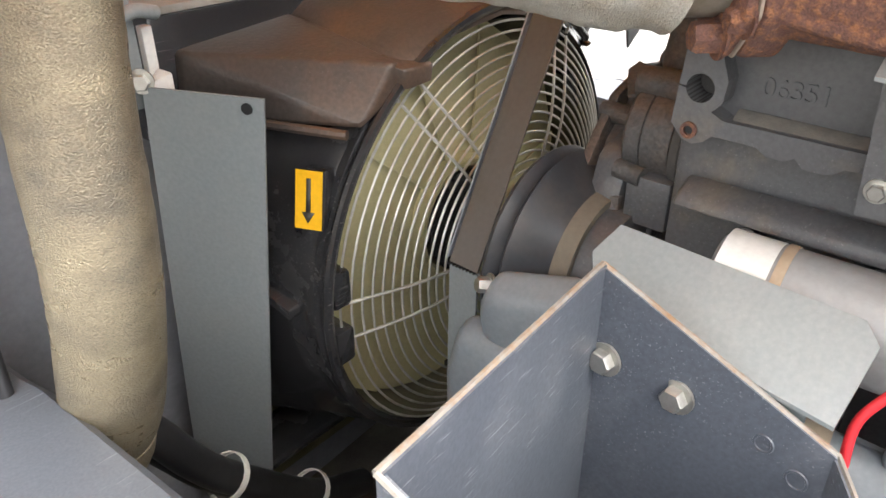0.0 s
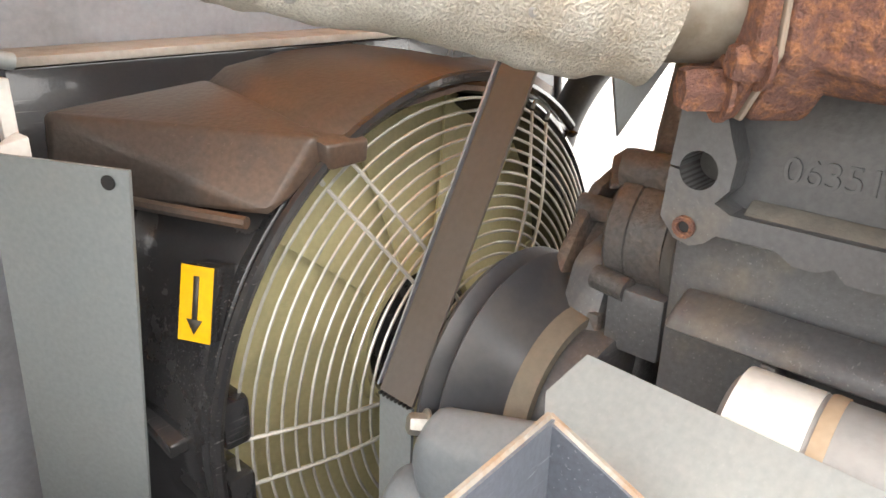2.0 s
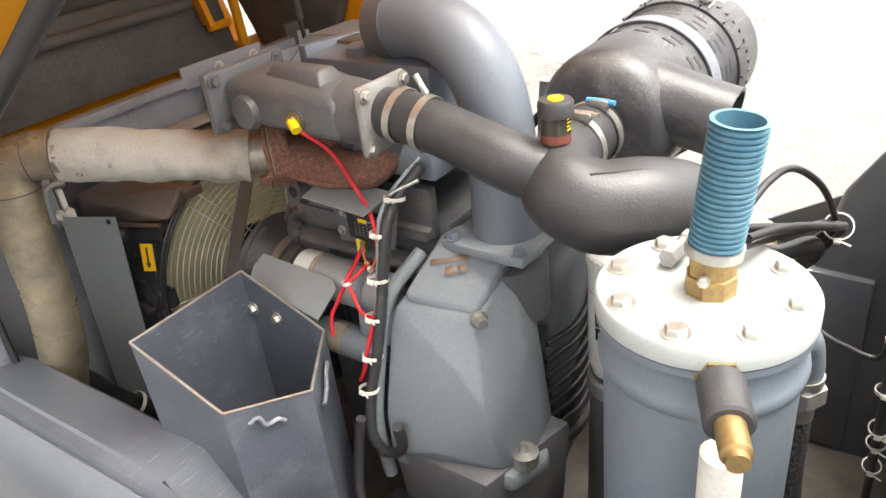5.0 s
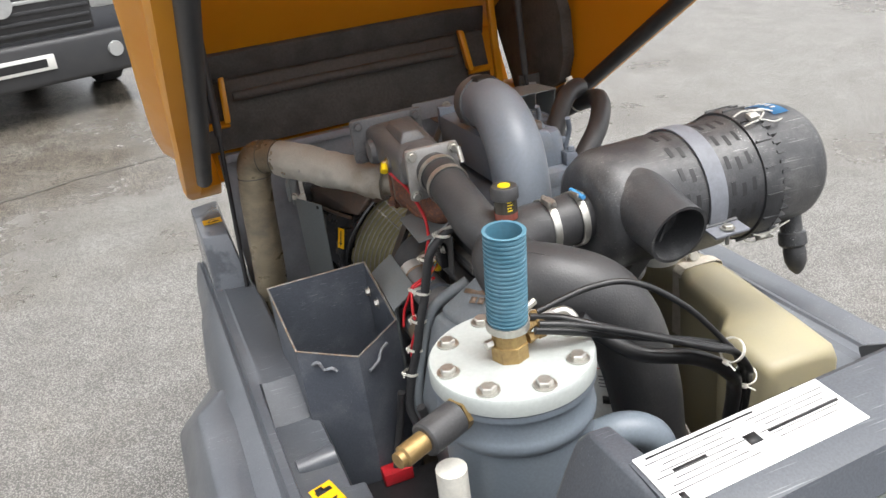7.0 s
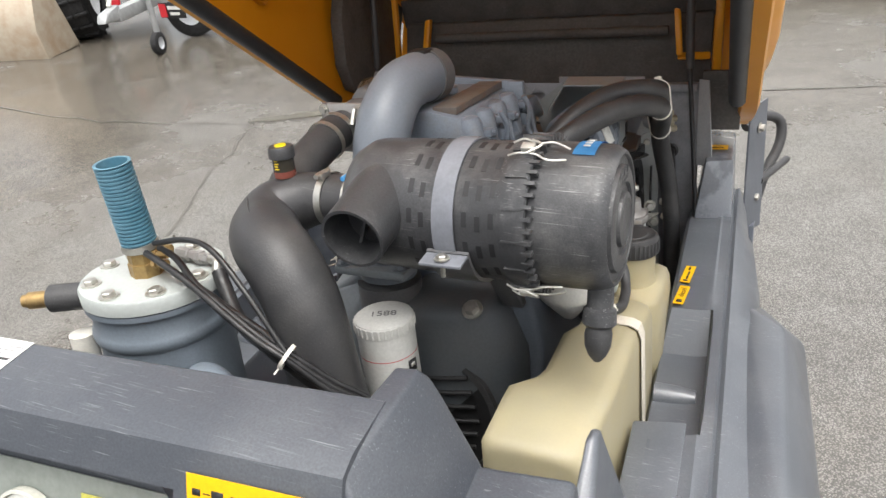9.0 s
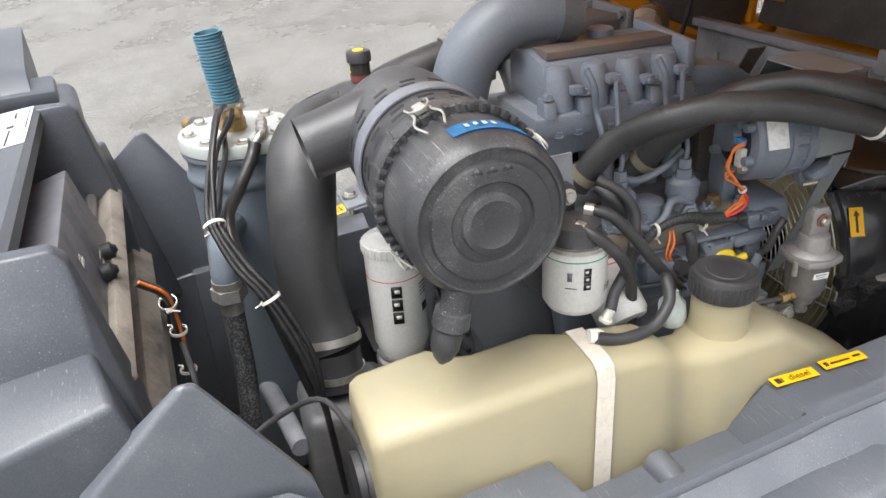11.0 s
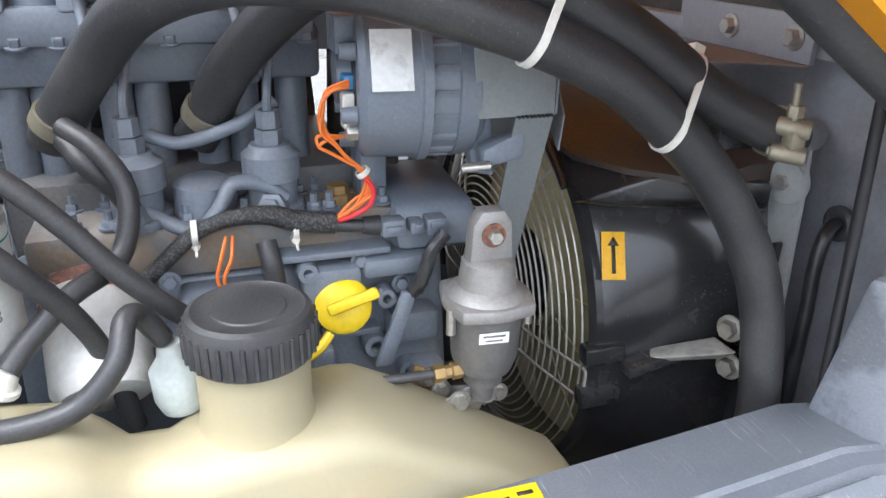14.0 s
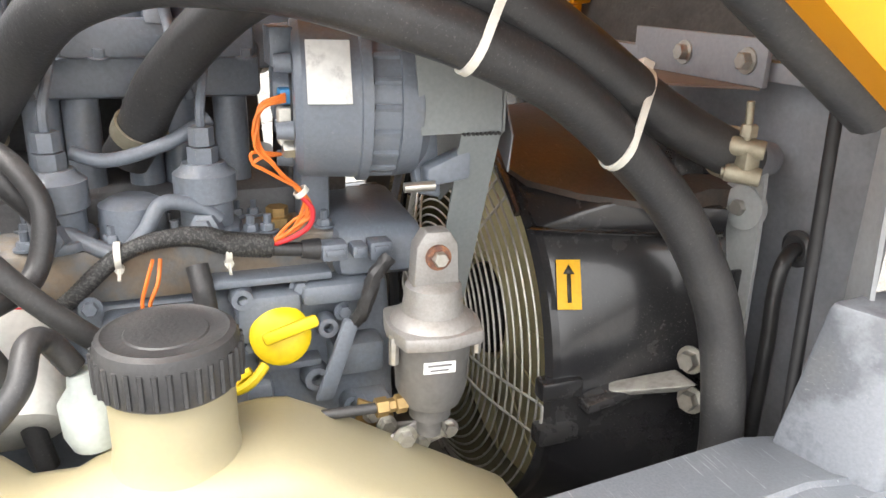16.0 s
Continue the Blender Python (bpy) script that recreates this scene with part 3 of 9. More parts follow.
for s in (1, -1):
    k = 0.008 if s < 0 else 0.0
    # end wall: its top runs on behind the top of the cover as a blunt horn, its outer face leans out
    ep = [(s * (x + k), y, z) for x, y, z in ((0.236, 0.038, 1.274), (0.256, 0.034, 1.271), (0.243, 0.10, 1.283), (0.266, 0.10, 1.2845), (0.245, 0.142, 1.284), (0.264, 0.144, 1.284), (0.244, 0.154, 1.272), (0.268, 0.156, 1.27),
                                        (0.303, 0.158, 1.192), (0.30, 0.0, 1.19), (0.24, 0.185, 1.10), (0.24, -0.024, 1.10), (0.312, -0.024, 1.10), (0.312, 0.185, 1.10), (0.24, -0.05, 0.95), (0.31, -0.05, 0.95), (0.24, 0.19, 0.95), (0.31, 0.19, 0.95))]
    part("end_panel", hull(ep, 0.009, 3), SHELL, console, "sloping grey end wall with a blunt horn")
up_f = V(0, 0.038, 0.13).normalized()


def on_front(x, z, d=0.0):
    y = 0.0185 - (1.24 - z) * 0.038 / 0.12 - 0.001 if z < 1.24 else 0.0185 + (z - 1.24) * 0.0115 / 0.031 - 0.001
    return on_face((x, y + d, z), (1, 0, 0), up_f)


m = on_front(0.188, 1.232)
lab = part("start_label", plate(m, 0.105, 0.05), YELLOW, console, "yellow instruction label with small black pictograms")
bars("print", m, [(-0.044 + 0.018 * i, 0.012 - 0.024 * j, 0.007 + 0.003 * ((i * 7 + j) % 3), 0.005 + 0.002 * ((i + j) % 2)) for i in range(6) for j in range(2)] + [(0, 0.0, 0.098, 0.0006), (0.018, -0.012, 0.0006, 0.022)] +
     [(-0.035 + 0.018 * i, 0.012 - 0.024 * j, 0.006, 0.0009) for i in range(5) for j in range(2)], INK, lab)
m = on_front(-0.212, 1.232)
lab = part("hazard_label", plate(m, 0.075, 0.05), YELLOW, console, "yellow hazard label with black symbols")
bars("print", m, [(0.024, 0.004, 0.018, 0.014), (-0.0, -0.018, 0.06, 0.003)], INK, lab)
part("hazard_triangle", slab([m @ V(*q, 0.0007) for q in ((-0.034, -0.006), (-0.014, -0.006), (-0.024, 0.012))], m.to_3x3() @ V(0, 0, 0.0003)), INK, lab, smooth=0)
part("prohibition_ring", lathe([(0, 0.010), (0, 0.0075), (0.0004, 0.0075), (0.0004, 0.010)], m @ V(0, 0.002, 0.0007), m.to_3x3() @ V(0, 0, 1), 24, closed=False), INK, lab, smooth=0)

# white notice on the top of the console
m = on_face((-0.176, 0.0742, 1.2822), (1, 0.0, 0), (0, 0.993, 0.115))
lab = part("notice_label", plate(m, 0.178, 0.05, 0.0008), WHITELAB, console, "worn white notice label with faded black print")
rows = [(-0.045, 0.016 - 0.0048 * i, 0.08 - 0.012 * ((i * 5) % 3), 0.0011) for i in range(7)] + [(0.047, 0.016 - 0.0048 * i, 0.078 - 0.01 * ((i * 7) % 3), 0.0011) for i in range(6)]
bars("fine_print", m, rows, GREYINK, lab)
bars("heading_print", m, [(-0.03, 0.021, 0.1, 0.0018), (-0.055, 0.003, 0.03, 0.0035), (0.05, 0.0, 0.07, 0.0024), (-0.078, -0.018, 0.005, 0.007), (0.0, 0.0, 0.012, 0.01)], INK, lab)

# gauge window
m = on_front(-0.02, 1.17, 0.024)
win = part("gauge_plate", plate(m @ Matrix.Translation((0, 0, -0.0002)), 0.255, 0.098, 0.001), surface("grey_dial_plate", (0.22, 0.24, 0.22), 0.4, bump=0.0), console, "grey dial plate behind a clear cover")
for gx, gz, r in ((-0.11, 1.16, 0.026), (-0.045, 1.165, 0.034), (0.012, 1.18, 0.016)):
    mm = on_front(gx, gz, 0.022)
    ax = mm.to_3x3() @ V(0, 0, 1)
    g = part("gauge", lathe([(0, r), (0.008, r), (0.009, r - 0.003), (0.005, r - 0.004)], mm @ V(0, 0, 0.0005), ax, 36), GREYINK if r < 0.02 else surface("pale_bezel", (0.5, 0.5, 0.44), 0.4, bump=0.0), console, "round pressure gauge")
    part("dial", lathe([(0, r - 0.0045), (0.0004, r - 0.0045)], mm @ V(0, 0, 0.0065), ax, 36), WHITEPT if r > 0.02 else GREYINK, g)
    if r > 0.03:
        bars("needle", mm @ Matrix.Translation((0, 0, 0.0065)) @ Matrix.Rotation(0.6, 4, "Z"), [(0.006, 0, 0.03, 0.0012)], REDPL, g)
m2 = on_front(0.045, 1.168, 0.022)
yl = part("switch_label", plate(m2 @ Matrix.Translation((0, 0, 0.0012)), 0.062, 0.075, 0.0006), surface("pale_yellow_label", (0.5, 0.47, 0.1), 0.4, bump=0.0), console, "pale yellow switch label with fine print")
bars("fine_print", m2 @ Matrix.Translation((0, 0, 0.0012)), [(0.012, 0.03 - 0.006 * i, 0.024, 0.002) for i in range(3)], GREYINK, yl)
mk = on_front(0.045, 1.15, 0.022)
ax = mk.to_3x3() @ V(0, 0, 1)
kn = part("rotary_switch", lathe([(0, 0.02), (0.006, 0.02), (0.012, 0.018), (0.02, 0.017), (0.022, 0.015)], mk @ V(0, 0, 0.002), ax, 30), REDPL, console, "red rotary switch")
bm = box(-0.024, 0.026, -0.005, 0.005, 0.018, 0.034, 0.003)
bmesh.ops.transform(bm, matrix=mk @ Matrix.Rotation(0.25, 4, "Z"), verts=bm.verts)
part("grip", bm, REDPL, kn)
mk = on_front(0.098, 1.155, 0.022)
part("push_button", lathe([(0, 0.014), (0.006, 0.014), (0.007, 0.011), (0.012, 0.010), (0.013, 0.006)], mk @ V(0, 0, 0.001), mk.to_3x3() @ V(0, 0, 1), 24), INK, console, "black push button")

BAFFLE = surface("dusty_black_sheet", (0.1, 0.1, 0.105), 0.4, col2=(0.17, 0.15, 0.13), amount=0.7, scale=9, bump=0.1)
# inside of the console: control box and sound baffles
cb = part("control_box", hull([(x, y, z) for x in (-0.09, 0.17) for y, z in ((0.05, 1.215), (0.135, 1.24), (0.075, 1.09), (0.165, 1.115))], 0.003), surface("grey_control_box", (0.12, 0.12, 0.135), 0.4, bump=0.03), console, "grey electric control box with small white symbols")
mcb = on_face((0.06, 0.1522, 1.18), (-1, 0, 0), (0, -0.027, 0.125))
bars("print", mcb, [(-0.06, 0.02, 0.02, 0.006), (-0.068, 0.026, 0.003, 0.008), (-0.06, 0.026, 0.003, 0.008), (0.035, -0.02, 0.024, 0.003), (0.03, -0.03, 0.012, 0.006)], WHITEPT, cb)
for k, dz in enumerate((0.0, 0.0)):
    c = mcb @ V(0.0 + 0.06 * k, -0.03, 0)
    part("plug", lathe([(0, 0.011), (0.012, 0.011), (0.014, 0.007), (0.018, 0.004)], c, mcb.to_3x3() @ V(0, 0, 1), 16), INK, cb)
for (ya, za), (yb, zb) in (((0.169, 1.145), (0.184, 1.129)), ((0.178, 1.035), (0.203, 1.007)), ((0.184, 0.918), (0.2, 0.885))):
    part("foam_layer", hull([(x, y, z) for x in (-0.27, 0.27) for y, z in ((ya, za), (yb, zb), (yb - 0.1, zb - 0.082), (ya - 0.1, za - 0.082))], 0.0015), BROWNFOAM, console, "dusty brown foam board with ragged edges")
    part("baffle_board", hull([(x, y, z) for x in (-0.272, 0.272) for y, z in ((ya - 0.03, za - 0.022), (ya - 0.1, za - 0.079), (ya - 0.034, za - 0.012), (ya - 0.104, za - 0.07))], 0.002), BAFFLE, console, "dusty dark sheet baffle")
    part("rolled_lip", rod((-0.272, ya - 0.03, za - 0.012), (0.272, ya - 0.03, za - 0.012), 0.009, seg=14), BAFFLE, console)
part("inner_front", box(-0.40, 0.40, -0.03, -0.02, 0.55, 1.1, 0.0), FOAM, console)

# ---- opened lid ----
canopy = thing("opened_lid", (0, 1.56, 1.1), "orange-yellow hinged compressor lid standing open, lined with black foam", "lid")
U, N = V(0, -0.848, 0.53), V(0, 0.53, 0.848)


def cpt(x, u, n):
    return V(x + 0.016, 1.565, 1.115) + U * u + N * n


def rim_drop(u):
    """How far the rim hangs below the hinge plane."""
    return -0.06 * min(1.0, max(0.0, u - 0.02) / 0.22)


def lid_side(s):
    """Outer skin of one side with two flutes and a turned-in rim."""
    secs = []
    for u, xo in ((0.0, 0.482), (0.05, 0.486), (0.16, 0.488), (0.26, 0.49), (0.4, 0.49), (0.7, 0.492), (1.1, 0.49), (1.5, 0.47)):
        b = rim_drop(u)
        ring = [(xo - 0.035, b + 0.012), (xo - 0.03, b), (xo, b), (xo + 0.004, b + 0.012), (xo + 0.003, b + 0.068), (xo - 0.008, b + 0.08), (xo - 0.008, b + 0.092), (xo + 0.024, b + 0.125), (xo + 0.032, b + 0.16), (xo + 0.032, 0.19), (xo + 0.016, 0.22), (xo, 0.30), (xo - 0.03, 0.345),
                (xo - 0.036, 0.335), (xo - 0.012, 0.29), (xo + 0.004, 0.19), (xo - 0.016, b + 0.09), (xo - 0.016, b + 0.03)]
        secs.append([cpt(s * x, u, n) for x, n in ring])
    return bevel(loft(secs), 0.004, 2, 30)


for s in (1, -1):
    part("side_skin", lid_side(s), ORANGE, canopy, "fluted orange-yellow side of the lid")
    part("rim_seal", pipe([cpt(s * 0.452, u, rim_drop(u) + 0.004) for u in (0.315, 0.4, 0.7, 1.1, 1.48)], 0.0165, 14, 4), RUBBER, canopy, "black rubber rim seal")
    pad = [cpt(s * x, u, n) for x in (0.434, 0.468) for u, n in ((0.03, 0.03), (0.06, 0.30), (0.40, 0.30), (0.37, 0.12), (0.32, 0.03), (0.26, -0.01))]
    part("foam_pad", hull(pad, 0.006), FOAM, canopy, "black foam pad")
    part("inner_rib", hull([cpt(s * x, u, n) for x in (0.458, 0.485) for u, n in ((0.62, 0.04), (0.60, 0.27), (0.66, 0.27), (0.68, 0.04))], 0.008), ORANGE, canopy, "orange stiffening rib")
    part("corner_rib", hull([(s * x, y, z) for x in (0.405, 0.425) for y, z in ((1.585, 1.20), (1.60, 1.20), (1.60, 1.50), (1.62, 1.50))], 0.004), ORANGE, canopy, "orange corner rib")
    part("hinge_corner", hull([cpt(s * x, u, n) for x in (0.40, 0.48) for u, n in ((-0.03, 0.0), (0.06, 0.0), (-0.05, 0.1), (0.0, 0.12))], 0.008), ORANGE, canopy)
# end wall, roof and lining
part("roof", bevel(loft([[cpt(x, 0.0, n0 + 0.02), cpt(x, -0.06, 0.12), cpt(x, -0.03, n1), cpt(x, 0.25, 0.345), cpt(x, 1.5, 0.345), cpt(x, 1.5, 0.337), cpt(x, 0.25, 0.337), cpt(x, -0.022, n1 - 0.008), cpt(x, -0.05, 0.12), cpt(x, 0.01, 0.02)]
                        for x, n0, n1 in ((-0.47, 0, 0.30), (-0.3, 0, 0.315), (0.3, 0, 0.315), (0.47, 0, 0.30))]), 0.003), ORANGE, canopy, "orange-yellow roof skin")
part("rear_foam", hull([(x, y, z) for x in (-0.40, 0.40) for y, z in ((1.60, 1.20), (1.66, 1.20), (1.68, 1.36), (1.64, 1.36))], 0.004), FOAM, canopy, "black foam lining")
part("rear_foam_upper", hull([(x, y, z) for x in (-0.42, 0.42) for y, z in ((1.675, 1.345), (1.72, 1.36), (1.655, 1.42), (1.70, 1.44))], 0.004), FOAM, canopy, "black foam lining")
part("foam_fold", pipe([(-0.30, 1.606, 1.325), (0, 1.60, 1.327), (0.30, 1.606, 1.325)], 0.012, 10, 6), FOAM, canopy)
for s in (1, -1):
    part("bracket", hull([(s * x, y, z) for x, y, z in ((0.325, 1.60, 1.255), (0.40, 1.60, 1.255), (0.325, 1.60, 1.275), (0.40, 1.60, 1.275), (0.325, 1.575, 1.262))], 0.003), ORANGE, canopy, "orange bracket foot")
    part("bracket", hull([(s * x, y, z) for x, y, z in ((0.322, 1.58, 1.27), (0.338, 1.58, 1.27), (0.312, 1.60, 1.375), (0.328, 1.60, 1.375), (0.312, 1.62, 1.375), (0.33, 1.62, 1.27))], 0.003), ORANGE, canopy, "orange bracket upright")
TURNED["on"] = False
for pts in (((0.402, 1.37, 0.93), (0.3715, 1.382, 1.28), (0.362, 1.386, 1.62)), ((-0.40, 1.30, 0.93), (-0.374, 1.365, 1.29), (-0.358, 1.375, 1.62))):
    part("gas_strut", rod(pts[1], pts[2], 0.009, seg=14), RUBBER, canopy, "black gas strut")
    part("strut_rod", rod(pts[0], pts[1], 0.005, seg=10), BATTERY, canopy)

# grey steel box with a crank, behind the housing
rb = thing("tool_box_plate", (0.5, 1.78, 0.75), "grey sheet steel plate with bolts and a crank handle", "steel plate")
part("plate_sheet", slab([(0.482, 1.70, 1.12), (0.515, 1.82, 1.12), (0.522, 1.80, 0.775), (0.485, 1.68, 0.79)], (-0.004, 0.001, 0)), DARKSHEET, rb)
part("plate_leg", box(0.47, 0.51, 1.72, 1.78, 0.0, 0.8, 0.003), DARKSHEET, rb)
for z in (1.057, 0.869):
    part("bolt", hexbolt((0.503, 1.76, z), (0.95, -0.25, 0), 0.017, 0.012), ZINC, rb)
part("crank", pipe([(0.51, 1.80, 0.90), (0.54, 1.92, 0.895), (0.571, 2.03, 0.894)], 0.011, 12, 3), RUBBER, rb, "black crank handle")
part("air_hose", pipe([(0.46, 1.90, 1.02), (0.50, 1.95, 1.04), (0.545, 1.98, 1.02), (0.55, 1.97, 0.96), (0.52, 1.93, 0.88), (0.50, 1.85, 0.80)], 0.014, 12, 8), RUBBER, rb, "black air hose")


# ---- oil separator ----
def separator():
    c = V(-0.16, 0.365, 0)
    t = thing("oil_separator", (-0.16, 0.365, 0.55), "blue-grey painted separator vessel with a bolted pale metal lid", "pressure vessel")
    part("vessel_body", lathe([(0.55, 0.05), (0.56, 0.075), (0.6, 0.085), (1.138, 0.085), (1.143, 0.089), (1.15, 0.0905), (1.157, 0.089), (1.162, 0.086), (1.185, 0.086), (1.187, 0.0915), (1.194, 0.0915)], c, (0, 0, 1), 56), VESSEL, t)
    lid = part("lid", lathe([(1.1945, 0.090), (1.196, 0.0925), (1.212, 0.0925), (1.215, 0.0905)], c, (0, 0, 1), 64), LIDMETAL, t, "pale galvanised lid")
    for k in range(8):
        a = radians(-88 + 45 * k)
        part("bolt", hexbolt(c + V(0.0752 * math.cos(a), 0.0752 * math.sin(a), 1.215), (0, 0, 1), 0.0155, 0.0075), ZINC, lid)
    b = c + V(-0.003, -0.006, 1.2145)
    part("brass_fitting", lathe([(0, 0.0215), (0.018, 0.0215), (0.019, 0.0195), (0.045, 0.0195)], b, (0, 0, 1), 8), BRASS, t, "brass hexagon fitting")
    hose_base, hose_top = b + V(0, 0, 0.036), V(-0.161, 0.3475, 1.367)
    ax = hose_top - hose_base
    L = ax.length
    prof = [(0, 0.0215)]
    n = 22
    for i in range(n):
        h = 0.006 + (L - 0.008) * i / n
        d = (L - 0.008) / n
        prof += [(h, 0.0195), (h + d * 0.25, 0.0222), (h + d * 0.7, 0.0222), (h + d * 0.9, 0.0195)]
    prof += [(L, 0.0225), (L, 0.0185), (L - 0.05, 0.017), (L - 0.05, 0.0)]
    part("blue_hose_end", lathe(prof, hose_base, ax, 40, closed=False), BLUEHOSE, t, "short ribbed blue plastic hose end")
    part("hose_clamp", band(hose_base + ax * 0.05, ax, 0.0222, 0.009, 0.0016), ZINC, t)
    cs = hose_base + V(0.026, 0.012, 0.006)
    part("clamp_screw", rod(cs, cs + V(0.016, 0.006, 0.004), 0.004, seg=8), ZINC, t)
    for dz, dy in ((0.034, 0.006), (0.018, -0.006), (0.03, -0.002)):
        p = b + V(0.02, dy, dz)
        part("side_nipple", lathe([(0, 0.006), (0.006, 0.006), (0.007, 0.0045), (0.012, 0.0045), (0.013, 0.006), (0.022, 0.006), (0.023, 0.004)], p, (1, 0.15, 0.02), 6), BRASS, t)
    p = b + V(-0.02, 0.0, 0.022)
    part("side_plug", hexbolt(p, (-1, -0.2, 0), 0.009, 0.008, False), ZINC, t)
    # fitting block at the back of the lid
    q = c + V(0.012, 0.038, 1.218)
    part("valve_block", lathe([(0, 0.009), (0.022, 0.009), (0.023, 0.007), (0.034, 0.007), (0.036, 0.0095), (0.046, 0.0095), (0.047, 0.007), (0.06, 0.007)], q + V(0, 0, 0.008), (1, -0.12, 0), 6), ALU, t, "steel pipe fitting")
    part("elbow_fitting", pipe([q + V(0.06, -0.007, 0.008), q + V(0.072, -0.01, 0.008), q + V(0.078, -0.018, 0.002), q + V(0.079, -0.024, -0.012)], 0.006, 10, 6), ZINC, t)
    # safety valve on the side
    v0, v1 = V(-0.234, 0.328, 1.189), V(-0.318, 0.288, 1.188)
    d = v1 - v0
    part("valve_nut", lathe([(0, 0.019), (0.012, 0.019)], v0, d, 6), BRASS, t)
    part("valve_body", lathe([(0.012, 0.015), (0.014, 0.0185), (0.058, 0.0185), (0.06, 0.016)], v0, d, 28), RUBBER, t, "black rubber-sleeved safety valve")
    part("valve_tip", lathe([(0.06, 0.0115), (0.088, 0.0115), (0.09, 0.0085), (0.096, 0.0085)], v0, d, 18), BRASS, t, "worn brass valve tip")
    part("drain_pipe", pipe([(-0.262, 0.312, 1.135), (-0.263, 0.312, 1.05), (-0.262, 0.315, 0.7)], 0.017, 16, 3), NYLON, t, "white plastic pipe")
    # outlet with braided hose
    part("outlet_elbow", pipe([(-0.09, 0.33, 1.085), (-0.05, 0.316, 1.098), (-0.02, 0.306, 1.085), (-0.008, 0.302, 1.05), (-0.007, 0.302, 1.035)], [0.022, 0.021, 0.021, 0.021, 0.021], 20, 6), VESSEL, t)
    part("outlet_collar", lathe([(0, 0.023), (0.012, 0.023)], (-0.007, 0.302, 1.024), (0, 0, 1), 24), ZINC, t)
    part("outlet_nut", lathe([(0, 0.027), (0.02, 0.027)], (-0.007, 0.302, 1.003), (0, 0, 1), 6), ALU, t)
    part("outlet_sleeve", lathe([(0, 0.018), (0.025, 0.018)], (-0.007, 0.302, 0.978), (0, 0, 1), 20), ZINC, t)
    part("braided_hose", pipe([(-0.007, 0.302, 0.98), (0.0, 0.30, 0.86), (0.03, 0.29, 0.72), (0.06, 0.29, 0.56)], 0.0165, 16, 8), surface("braided_black_hose", (0.03, 0.03, 0.031), 0.5, col2=(0.16, 0.16, 0.16), amount=0.8, scale=260, bump=0.6, lo=0.5, hi=0.55), t, "black braided pressure hose")
    return t


separator()


# ---- air filter with its rubber ducts ----
def air_filter():
    y, z = 0.567, 1.256
    t = thing("air_filter", (0.22, 0.567, 1.15), "scuffed black plastic air filter canister with clipped lid", "air filter")
    ax = (1, 0, 0)
    o = (0, y, z)
    part("canister", lathe([(0.052, 0.03), (0.052, 0.062), (0.058, 0.074), (0.075, 0.084), (0.09, 0.0865), (0.16, 0.0875), (0.275, 0.0885), (0.28, 0.092), (0.288, 0.092)], o, ax, 64), FILTERPL, t)
    for k in range(15):
        for j, xx in enumerate((0.163, 0.179, 0.236, 0.253, 0.270)):
            a = 2 * math.pi * (k + 0.12 * (j % 2)) / 15
            arc = [(xx + dx, y + r * math.cos(a + da), z + r * math.sin(a + da)) for dx in (-0.0033, 0.0033) for da in (-0.105, 0.0, 0.105) for r in (0.0855, 0.0886 if xx > 0.2 else 0.0881)]
            part("louvre", hull(arc, 0.0), BATTERY, t, "dark slot")
    ring = part("toothed_ring", lathe([(0.284, 0.09), (0.284, 0.0955), (0.29, 0.097), (0.312, 0.098), (0.314, 0.0955)], o, ax, 64), FILTERPL, t, "black toothed locking ring")
    for k in range(44):
        a = 2 * math.pi * k / 44
        u = V(0, math.cos(a), math.sin(a))
        w = V(0, -u.z, u.y)
        c = V(0.316, y, z) + u * 0.0955
        part("tooth", hull([c + V(dx, 0, 0) + w * dw + u * dn for dx in (-0.007, 0.006) for dw in (-0.0022, 0.0022) for dn in (-0.005, 0.004)], 0.0), FILTERPL, ring)
    for k in range(16):
        a = 2 * math.pi * k / 16
        u = V(0, math.cos(a), math.sin(a))
        w = V(0, -u.z, u.y)
        c = V(0.298, y, z) + u * 0.0975
        part("ring_rib", hull([c + V(dx, 0, 0) + w * dw + u * dn for dx in (-0.013, 0.013) for dw in (-0.001, 0.001) for dn in (-0.002, 0.002)], 0.0), FILTERPL, ring)
    part("cover", lathe([(0.312, 0.089), (0.318, 0.0895), (0.386, 0.0885), (0.393, 0.0875), (0.402, 0.082), (0.404, 0.079), (0.4035, 0.077), (0.4, 0.0755), (0.3995, 0.066), (0.405, 0.064), (0.4065, 0.058), (0.4068, 0.045), (0.403, 0.043),
                         (0.4035, 0.034), (0.4085, 0.0325), (0.410, 0.026), (0.4085, 0.024), (0.408, 0.0)], o, ax, 72), FILTERPL, t, "scuffed round black cover with raised rings")
    flat_text("OPEN TOP", 0.0075, on_face((0.4068, y, z + 0.0495), (0, 1, 0), (0, 0, 1)), FILTERPL, t)
    for k in (-1, 0, 1):
        c = V(0.4062, y + 0.016 * k, z + 0.0585)
        part("raised_triangle", slab([c + V(0, -0.006, -0.003), c + V(0, 0.006, -0.003), c + V(0, 0, 0.004)], (0.001, 0, 0)), FILTERPL, t, smooth=0)
    # blue label wraps over the top of the cover
    bm = bmesh.new()
    n = 16
    rows = []
    for xx in (0.352, 0.378):
        rows.append([bm.verts.new(V(xx, y + 0.0905 * math.cos(a), z + 0.0905 * math.sin(a))) for a in [radians(34 + 74 * i / n) for i in range(n + 1)]])
